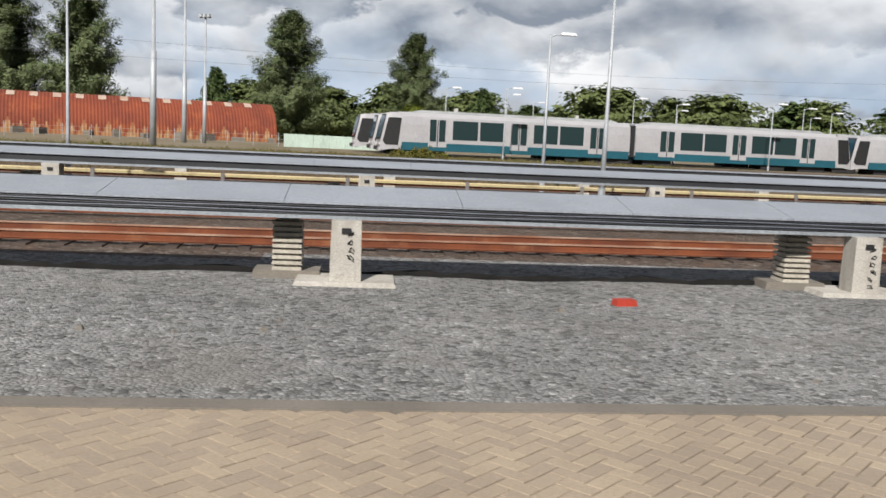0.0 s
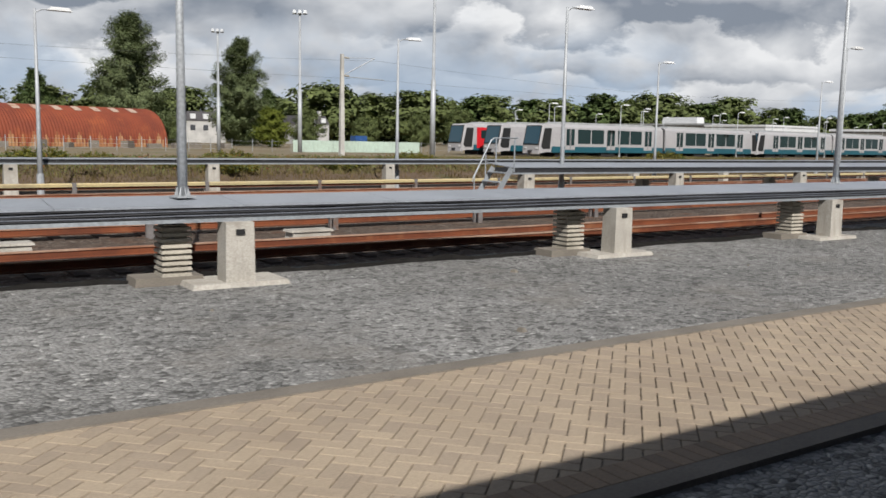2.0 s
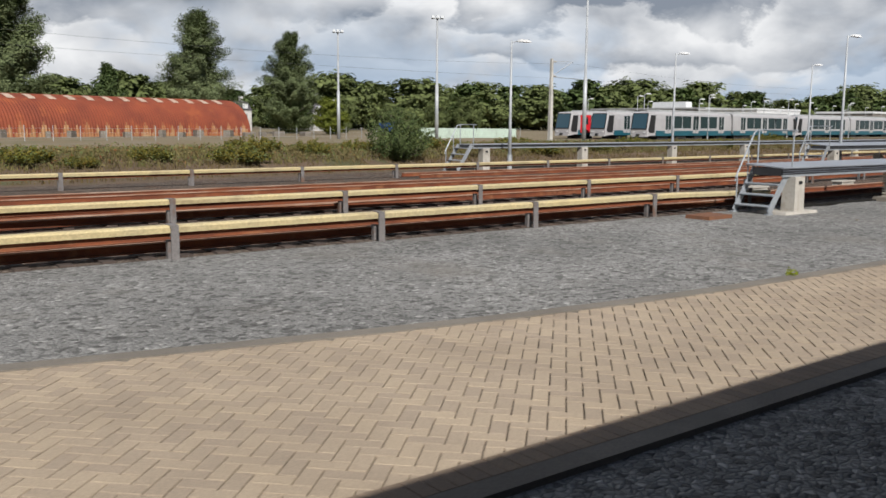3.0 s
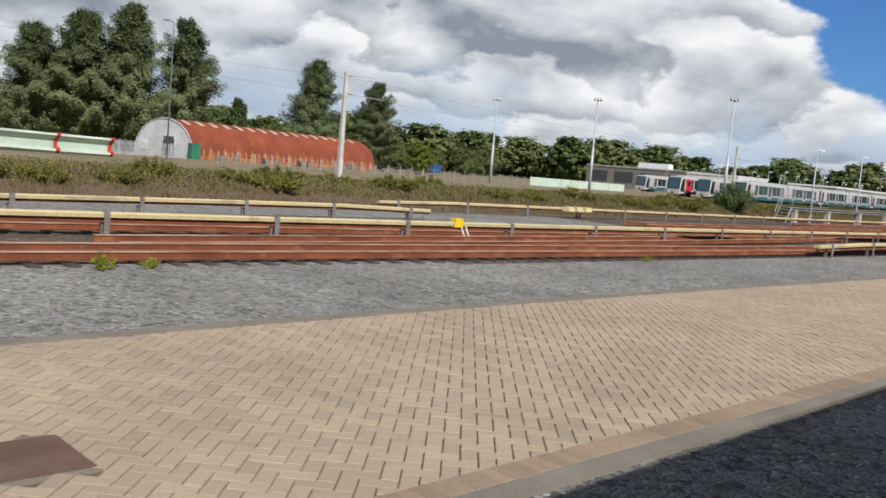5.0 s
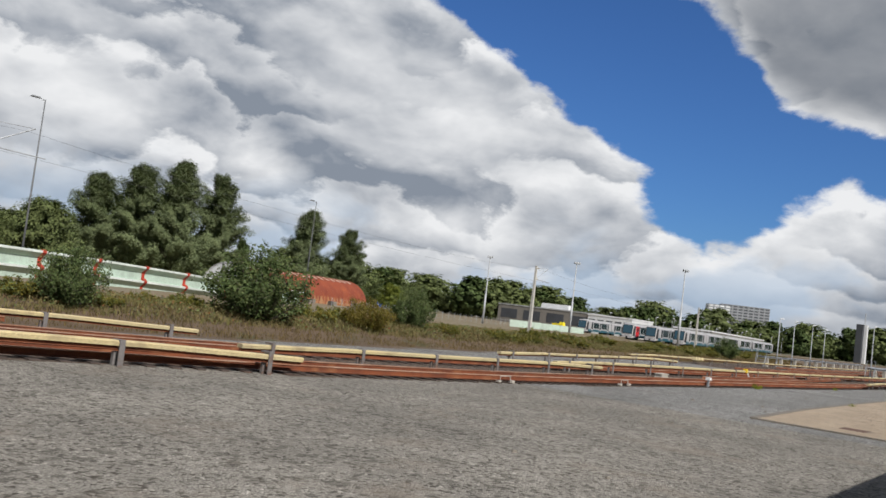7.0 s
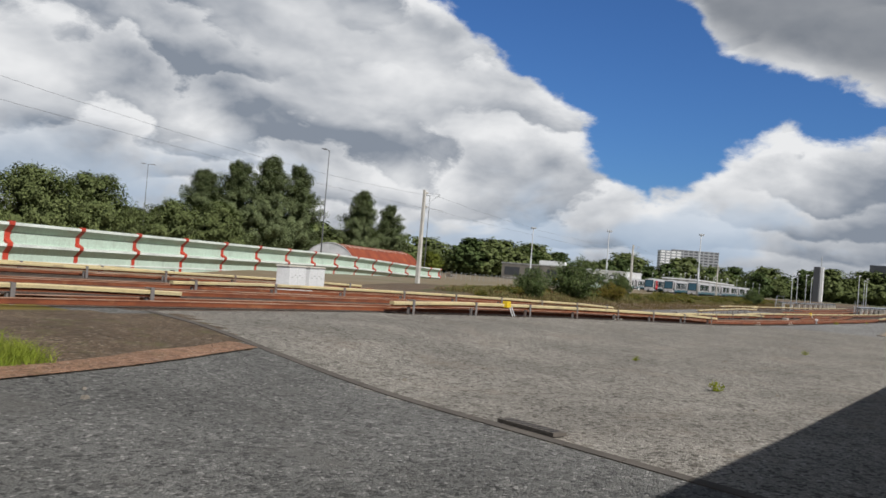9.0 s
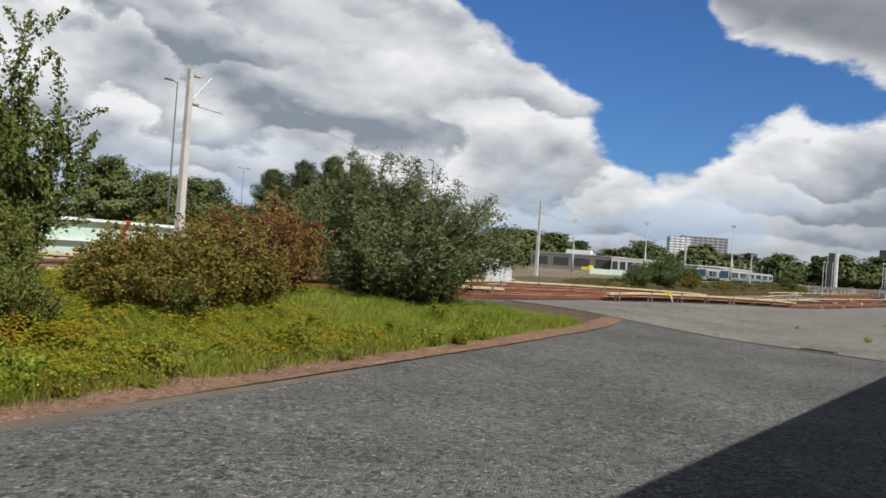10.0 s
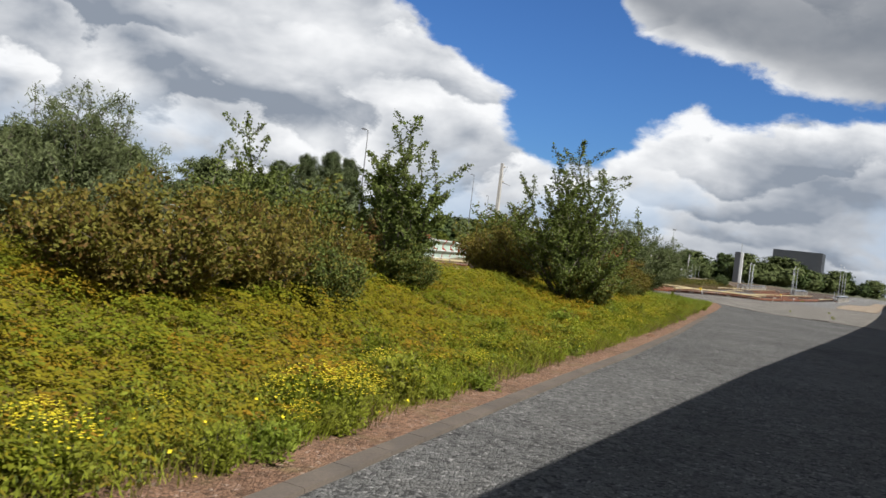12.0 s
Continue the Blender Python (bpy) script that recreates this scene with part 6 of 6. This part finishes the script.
def scatter_sprays(name, label, mats, n, x0, x1, lo, hi, seed, length=0.75, leaves=24, size=0.05):
    """Low arching sprays with leaves set flat along both sides, drooping down the slope."""
    rng = np.random.default_rng(seed)
    x = rng.uniform(x0, x1, n)
    d = lo + (hi - lo) * rng.uniform(0, 1, n) ** 1.15
    y = np.array([kerb_y(a) for a in x]) + d
    z = np.array([land(a, b) for a, b in zip(x, y)])
    mound = np.array([noise.noise(Vector((a * 0.8, b * 0.8, 3.0))) for a, b in zip(x, y)])
    swell = np.array([noise.noise(Vector((a * 0.3, b * 0.4, 5.0))) for a, b in zip(x, y)])
    hue = np.array([noise.noise(Vector((a * 0.45, b * 0.6, 9.0))) for a, b in zip(x, y)]) + rng.normal(0, 0.22, n)
    idx = np.where(hue > 0.36, 1, np.where(hue < -0.16, 2, 0))
    way = rng.normal(-1.5, 0.9, n)
    ln = length * rng.uniform(0.6, 1.25, n)
    rise = (0.13 + 0.26 * np.clip(mound + 0.3, 0, 1) + 0.22 * np.clip(swell, 0, 1)) * rng.uniform(0.7, 1.2, n)
    t = np.linspace(0.06, 1.0, leaves)[None, :]
    dx, dy = np.cos(way)[:, None], np.sin(way)[:, None]
    up = rise[:, None] * (4.0 * t - 3.1 * t * t)
    side = np.where(np.arange(leaves) % 2 == 0, 1.0, -1.0)[None, :] * size * 0.9
    px = x[:, None] + dx * ln[:, None] * t - dy * side
    py = y[:, None] + dy * ln[:, None] * t + dx * side
    ground = z[:, None] + (py - y[:, None]) * 0.19 * (d[:, None] > 2.5)
    pos = np.stack([px, py, ground + 0.06 + up + rng.normal(0, 0.02, px.shape)], axis=2).reshape(-1, 3)
    m = n * leaves
    turn = (way[:, None] + np.sign(side) * 0.8 + rng.normal(0, 0.35, px.shape)).reshape(-1)
    fall = (0.25 - 0.9 * np.broadcast_to(t, px.shape)).reshape(-1) * 0.6
    a = np.stack([np.cos(turn), np.sin(turn), fall], axis=1)
    a /= np.linalg.norm(a, axis=1)[:, None]
    nrm = np.array([0, -0.3, 1.0]) + rng.normal(0, 0.3, (m, 3))
    b = np.cross(nrm, a)
    b /= np.linalg.norm(b, axis=1)[:, None]
    s = size * rng.uniform(0.7, 1.25, m)[:, None]
    v = np.stack([pos - a * s * 0.9, pos - b * s * 0.5, pos + a * s * 0.9, pos + b * s * 0.5], axis=1).reshape(-1, 3)
    return tagged(new(name, array_mesh(name, v, np.arange(m * 4).reshape(-1, 4), list(mats), np.repeat(idx, leaves))), label, "plants", kind="stuff")


scatter_sprays("ground_cover", "low olive and orange ground cover with arching sprays on the verge", [COVER_A, COVER_B, COVER_C], 14500, -299, -231, 1.7, 12.0, 41, size=0.045, leaves=22)
scatter_leaves("ground_cover_understorey", "low olive green ground cover plants on the verge slope", [COVER_A, LEAFG, COVER_C], 110000, -299, -229, 1.7, 12.5, 0.06, 0.2, 51, shares=(0.5, 0.3, 0.2), clump=0.95, flatness=1.5)
scatter_leaves("verge_weeds", "mixed green weeds along the verge kerb", [WEED, LEAFG, LEAFE], 60000, -299, -232, 0.95, 2.7, 0.04, 0.42, 42, shares=(0.6, 0.25, 0.15), clump=0.2, narrow=0.4, flatness=0.3)
scatter_blades("verge_grass", "bright green grass on the verge", GRASS, 110000, -238, -217, 0.9, 8.5, 0.36, 43, clump=0.45, lean=0.7)
scatter_blades("kerb_grass", "grass and weeds along the verge kerb", WEED, 46000, -299, -230, 0.75, 2.7, 0.40, 44, clump=0.0, lean=0.7)
scatter_blades("dry_grass", "tufts of dry straw coloured grass", STRAW, 16000, -300, -232, 0.6, 3.2, 0.32, 45, clump=0.0)
scatter_leaves("yellow_flowers", "small yellow flowers among verge weeds", [FLOWER], 1500, -300, -240, 0.7, 2.3, 0.022, 0.62, 46, clump=-0.3, narrow=0.9)
scatter_blades("bank_grass", "rough grass over the railway embankment", SCRUB, 95000, -168, 20, 2.4, 9.5, 0.30, 47, base=bank_y, width=0.02, clump=0.4)
scatter_blades("bank_straw", "dry grass at the foot of the embankment", STRAW, 52000, -168, 20, 0.0, 5.0, 0.22, 48, base=bank_y, width=0.018, clump=0.2)
scatter_leaves("bank_cover", "olive scrub over the railway embankment", [SCRUB, LEAFM, LEAFR], 46000, -168, -22, 2.6, 10.0, 0.07, 0.35, 49, base=bank_y, shares=(0.5, 0.38, 0.12), clump=0.4)


def ragwort(seed):
    """A leafy weed with a head of small yellow flowers; returns wood and leaf meshes."""
    rng = np.random.default_rng(seed)
    wood, leaves = shrub(seed, 0.75, 0.8, WEED, 900, 0.035, stems=16, upright=0.7, twigs=3, spread=0.06, narrow=0.45)
    n = 90
    a = rng.uniform(0, 2 * math.pi, n)
    r = 0.36 * np.sqrt(rng.uniform(0, 1, n))
    c = np.stack([np.cos(a) * r, np.sin(a) * r, 0.72 - 0.9 * r * r + rng.normal(0, 0.07, n)], axis=1)
    s = 0.024
    v = np.stack([c + np.array(o_) * s for o_ in ((-1, 0, 0), (0, -1, 0.3), (1, 0, 0), (0, 1, 0.3))], axis=1).reshape(-1, 3)
    return wood, leaves, array_mesh("flower_heads", v, np.arange(n * 4).reshape(-1, 4), FLOWER)


weeds = [ragwort(61), ragwort(62)]
rw = random.Random(12)
for i in range(46):
    x = -279.4 + rw.uniform(-1.3, 1.6) if i % 4 == 0 else -287 + 44 * (i / 46) ** 1.3 + rw.uniform(-0.6, 0.6)
    k = rw.uniform(0.9, 1.7) if i % 4 == 0 else rw.uniform(0.9, 2.3)
    m = weeds[i % 2]
    o = plant(m[:2], x, kerb_y(x) + k, rw.uniform(0.6, 1.15), "weed with small yellow flowers beside the kerb", "weed", "flowering weeds", "ragwort", rw.uniform(0, 360))
    tagged(part("flower_head", m[2], None, o), "many tiny yellow flowers", kind="stuff")
# leafy weed clumps along the kerb
clumps = [shrub(81, 0.85, 0.9, WEED, 1500, 0.04, stems=20, upright=0.85, twigs=4, spread=0.06, narrow=0.4), shrub(82, 0.6, 1.0, GRASS, 1400, 0.05, stems=26, upright=0.6, twigs=3, spread=0.05, narrow=0.3), shrub(83, 0.5, 0.8, WEED, 900, 0.045, stems=18, upright=0.5, twigs=3, spread=0.05, narrow=0.55, second=LEAFR)]
rc = random.Random(44)
for i in range(64):
    x = -286 + 62 * (i + rc.uniform(-0.4, 0.4)) / 64
    k = 0.75 + 2.6 * rc.random() ** 1.6
    plant(clumps[(i * 7 + i // 5) % 3], x, kerb_y(x) + k, rc.uniform(0.55, 1.25) * (0.7 if k < 1.1 else 1.0), "leafy green weed clump behind the kerb", "weed", "weed clumps", "weed_clump", rc.uniform(0, 360), rc.uniform(0.8, 1.3))
for i, (x, k, h) in enumerate(((-240.5, 5.6, 0.62), (-235.2, 4.6, 0.4))):
    plant(bushg, x, kerb_y(x) + k, h, "green bushy shrub on the planted slope", name="green_shrub", group="green shrubs", turn=40 * i)


# ---- small things ----
for bx, by in ((-189.7, 33.5), (-187.5, 34.0)):
    c = thing("relay_cabinet", "pale grey lineside relay cabinet", "cabinet", pose(bx, by, land(bx, by), 0, 0, 14), "relay cabinets")
    part("plinth", Shape().box((0, 0, 0.08), (2.0, 0.9, 0.2)), CONC, c)
    b_ = part("body", Shape().box((0, 0, 0.85), (1.9, 0.8, 1.4), top=0.99), WHITE, c, "pale grey steel body with scribbled marks")
    part("door", Shape().box((-0.47, -0.41, 0.85), (0.9, 0.03, 1.25)), WHITE, b_)
    part("door", Shape().box((0.47, -0.41, 0.85), (0.9, 0.03, 1.25)), WHITE, b_)
    part("roof", Shape().box((0, 0, 1.58), (2.0, 0.92, 0.08), top=0.94), CONC, c)
    for i in range(5):
        part("marking", Shape().box((-0.6 + i * 0.28, -0.428, 0.95 + 0.12 * (i % 2)), (0.16, 0.006, 0.05)), ROOFG, b_)

# sign post at the end of the pavement
sp = thing("sign_post", "black steel post with a yellow box and blue notice", "sign post", pose(-148.6, 1.75, 0, 0, 0, -55))
sp.scale = (0.62, 0.7, 0.99)
part("post", Shape().box((0, 0, 1.2), (0.17, 0.14, 2.44), top=0.96), BLACK, sp)
part("edge_strip", Shape().box((0.10, 0.0, 1.05), (0.035, 0.15, 2.1)), STEEL, sp)
nt = part("notice", Shape().add([(0.09, y_, z_) if k == 0 else (x_, y_, z_) for y_ in (-0.03, 0.03) for k, (x_, z_) in enumerate(((0.09, 1.72), (0.27, 1.72), (0.37, 1.85), (0.37, 2.22), (0.22, 2.40), (0.09, 2.40)))], [(5, 4, 3, 2, 1, 0), (6, 7, 8, 9, 10, 11)] + [(i, (i + 1) % 6, 6 + (i + 1) % 6, 6 + i) for i in range(6)]), WHITE, sp, "white notice plate with clipped corners")
for i in range(3):
    part("red_line", Shape().box((0.20, -0.033, 2.16 - 0.05 * i), (0.15, 0.006, 0.02)), REDP, nt, "red line of small print")
BLUE = material("blue_label", (0.03, 0.16, 0.5), 0.5, grain=20.0, bump=0.0)
part("label", Shape().box((0.23, -0.035, 1.88), (0.22, 0.01, 0.22)), BLUE, nt, "blue label")
YBOX = material("yellow_plastic", (0.75, 0.52, 0.02), 0.5, grain=20.0, bump=0.05)
yb = part("box", Shape().box((0.20, 0.0, 1.35), (0.14, 0.22, 0.62), top=0.94), YBOX, sp, "yellow plastic box")
part("seam", Shape().box((0.20, -0.112, 1.35), (0.02, 0.01, 0.56)), BLACK, yb)
part("clip", Shape().box((0.05, -0.09, 0.98), (0.06, 0.04, 0.14)), YBOX, sp)

# rusty plate and scraps on the gravel
solid("rusty_plate", Shape().box((0, 0, 0.05), (1.15, 0.75, 0.10), top=0.98), RUSTPL, "rusty steel plate lying on gravel", "plate", at=pose(-62.9, 14.0, 0.0, 0, 0, 4))
solid("scrap_block", Shape().box((0, 0, 0.05), (0.36, 0.2, 0.10), top=0.9), REDP, "broken red plastic block on gravel", "debris", at=pose(4.1, 13.4, 0, 0, 0, 10))
solid("brick_lump", Shape().box((0, 0, 0.05), (0.5, 0.28, 0.12), top=0.85), SOIL, "dirty brick lying on soil by the kerb", "brick", at=pose(-257.0, 8.15, land(-257.0, 8.15) + 0.03, 0, 0, 12))

# trackside boxes
for bx, by in ((-133.2, 16.4),):
    o = thing("track_box", "white trackside box on a short post", "trackside box", pose(bx, by - 0.35, 0))
    part("post", Shape().box((0, 0, 0.2), (0.14, 0.10, 0.4)), STEEL, o)
    part("box", Shape().box((0, 0, 0.46), (0.32, 0.26, 0.16), top=0.85), WHITE, o)
for bx, off in ((-132.4, 2.9), (-54.5, 2.3), (-48.0, 2.3)):
    y = rail_y(bx) + off
    o = thing("track_motor", "pale grey box beside the rails", "trackside box", pose(bx, y, land(bx, y), 0, 0, 2), "track boxes")
    part("case", Shape().box((0, 0, 0.17), (1.05, 0.45, 0.26), top=0.9), CONC, o)
    part("lid", Shape().box((0, 0, 0.32), (1.09, 0.49, 0.05), top=0.96), CONC, o)
for bx, off in ((-112.9, 5.0), (-188.6, -0.5)):
    y = rail_y(bx) + off
    o = thing("feeder_box", "yellow feeder box with white cables on the third rail", "trackside box", pose(bx, y - 0.18, land(bx, y)), "feeder boxes")
    part("box", Shape().box((0, 0, 0.62), (0.42, 0.26, 0.30), top=0.9), YBOX, o)
    for d in (0.12, 0.34):
        part("cable", Shape().tube([(d, -0.1, 0.5), (d + 0.08, -0.16, 0.25), (d + 0.22, -0.2, 0.05)], 0.03, 5), WHITE, o, "white cable")
for k in range(3):
    y = rail_y(-90) + 17.7
    solid("cover_cap", Shape().box((0, 0, 0.14), (0.62, 0.5, 0.28), top=0.7), YELLOW, "pale yellow cap beside a covered third rail", "cover", "cover caps", at=pose(-89.9 - k * 0.85, y - 0.6, land(-90, y) + 0.45))
for k, bx in enumerate((-143.4, -177.0, -153.0)):
    o = thing("rail_bracket", "small pale steel hoop beside the rail", "bracket", pose(bx, rail_y(bx) - 0.25, land(bx, rail_y(bx))), "rail brackets")
    part("hoop", Shape().tube([(-0.35, 0, 0.0), (-0.35, 0, 0.26), (0.35, 0, 0.26), (0.35, 0, 0.0)], 0.022, 5), CONC, o)
    part("foot", Shape().box((-0.47, 0, 0.05), (0.2, 0.14, 0.1)), CONC, o)
    part("foot", Shape().box((0.47, 0, 0.05), (0.2, 0.14, 0.1)), CONC, o)

# overhead wires between the catenary masts
span = [(40.9, 62.4, 8.0), (-27.4, 56.7, 8.0), (-95.95, 50.1, 8.2), (-160.3, 45.4, 9.2), (-221.95, 30.8, 9.4)]
for z_off in (0.0, -1.35):
    pts = []
    for p, q in zip(span, span[1:]):
        for t in np.linspace(0, 1, 9)[:-1]:
            sag = 4 * t * (1 - t) * (0.9 if z_off == 0 else 0.25)
            pts.append((p[0] + (q[0] - p[0]) * t + 2.4, p[1] + (q[1] - p[1]) * t, p[2] + (q[2] - p[2]) * t - sag + z_off))
    solid("overhead_wire", Shape().tube(pts, 0.006, 4), MASTD, "thin overhead wire between catenary masts", "wire", "overhead wires")

# clutter on the yard by the arched shed
rj = random.Random(3)
for i in range(14):
    x = -62 + i * 4.2 + rj.uniform(-1, 1)
    y = 126 + 0.28 * (x + 62) + rj.uniform(-2, 2)
    s = (rj.uniform(0.8, 2.4), rj.uniform(0.6, 1.2), rj.uniform(0.5, 1.1))
    solid("concrete_block", Shape().box((0, 0, s[2] / 2), s, top=0.95), KERB, "pale concrete block on the yard", "block", "yard blocks", at=pose(x, y, land(x, y), 0, 0, rj.uniform(0, 90)))

# line of slim fence posts in front of the shed
fe = thing("wire_fence", "thin wire fence with steel posts along the yard", "fence")
pts = [(-80 + 3.0 * i, 96 + 0.22 * 3.0 * i) for i in range(36)]
for x, y in pts:
    part("post", Shape().tube([(x, y, land(x, y)), (x, y, land(x, y) + 1.7)], 0.04, 5), MASTG, fe)
for zz in (0.4, 0.9, 1.4):
    part("wire", Shape().tube([(x, y, land(x, y) + zz) for x, y in pts], 0.012, 3), MASTG, fe)

# grate, weeds and loose stones on the hard ground
gr = thing("drain_grate", "rusty slotted drain grate set in a dark kerb", "drain grate", pose(-213.65, 5.65, 0.072, 0, 0, 72))
part("frame", Shape().box((0, 0, -0.02), (1.3, 0.3, 0.06)), DARKKERB, gr)
for i in range(9):
    part("slot", Shape().box((-0.52 + 0.13 * i, 0, 0.012), (0.05, 0.2, 0.006)), BLACK, gr)
sprout = shrub(71, 0.22, 0.4, WEED, 260, 0.022, stems=12, upright=0.3, twigs=2, spread=0.03, narrow=0.5)
for i, (x, y, h) in enumerate(((-204.3, 5.3, 1.3), (-127.3, 15.2, 1.6), (-131.4, 9.0, 1.0), (-36.7, 7.9, 1.0), (-126.4, 15.3, 1.2), (-199.0, 9.5, 0.8), (-185.0, 7.0, 0.9), (-110.0, 14.6, 1.1), (-70.0, 7.1, 0.9))):
    plant(sprout, x, y, h, "small green weed growing through gravel", "weed", "gravel weeds", "gravel_weed", 50 * i, 1.0, 0.01)
rl = random.Random(23)
pebble = Shape().box((0, 0, 0.02), (0.11, 0.08, 0.05), top=0.6).mesh("pale_stone", KERB)
for i in range(46):
    x = -150 + 190 * rl.random() if i < 30 else -245 + 90 * rl.random()
    y = rl.uniform(pave_far(x) + 0.4, 13.0) if i < 30 else rl.uniform(3.0, min(12.0, kerb_y(x) - 0.6))
    o = solid("pale_stone", pebble, None, "single pale stone lying on the gravel", "stone", "loose stones", at=pose(x, y, land(x, y), 0, 0, rl.uniform(0, 180)))
    o.scale = (rl.uniform(0.6, 1.3),) * 3

# palisade fence and a blue container beside the shed
for i in range(8):
    x, y = -92.0 + 2.9 * i, 121.5 + 0.5 * i
    z = land(x, y) - 0.3
    pf = thing("palisade_panel", "grey steel palisade fence panel beside the arched shed", "fence", pose(x, y, z, 0, 0, 10), "palisade fence")
    part("fence_post", Shape().box((0, 0, 1.25), (0.12, 0.12, 2.5)), MASTG, pf)
    for zz in (0.5, 2.0):
        part("fence_rail", Shape().box((1.45, 0, zz), (2.8, 0.05, 0.07)), MASTG, pf)
    pale = Shape().box((0, -0.04, 1.25), (0.11, 0.03, 2.3), top=0.85).mesh("pale", MASTG)
    for j in range(14):
        part("pale", pale, None, pf).location = (0.18 + 0.2 * j, 0, 0)
BLUEC = material("blue_container_paint", (0.03, 0.10, 0.30), 0.6, scale=0.8, grain=20.0, stain=(0.05, 0.09, 0.2))
bc = thing("blue_container", "blue steel container standing on the yard", "container", pose(43.8, 191.0, land(44, 191), 0, 0, 8))
part("body", Shape().box((0, 0, 1.3), (3.4, 2.2, 2.4)), BLUEC, bc)
part("roof", Shape().box((0, 0, 2.53), (3.5, 2.3, 0.08)), BLUEC, bc)
for d in (-1.2, -0.4, 0.4, 1.2):
    part("stiffener", Shape().box((d, -1.12, 1.3), (0.12, 0.06, 2.3)), BLUEC, bc)

# ragged black strip between the gravel and the ballast
FLATBLACK = material("flat_black", (0.02, 0.019, 0.018), 0.98, grain=30.0, spec=0.05)
rm = random.Random(31)
edge = [(x, tray_y(x) + 0.95 + 0.10 * math.sin(x * 1.7) + rm.uniform(-0.07, 0.07), 0.0) for x in run(40, -58, 0.35)]
prof_h = [rm.uniform(0.05, 0.12) for _ in edge]
me_ = thing("membrane_edge", "ragged black strip between gravel and ballast", "membrane")
for a in range(0, len(edge) - 1, 20):
    strip = list(zip(edge, prof_h))[a:a + 21]
    vs_ = [v for (x, y, z), h_ in strip for v in ((x, y - 0.05, -0.02), (x, y, h_), (x, y + 0.12, h_ - 0.03), (x, y + 0.16, -0.02))]
    part("ragged_strip", Shape().add(vs_, [(4 * i + j, 4 * i + j + 1, 4 * i + j + 5, 4 * i + j + 4) for i in range(len(strip) - 1) for j in range(3)]), FLATBLACK, me_)
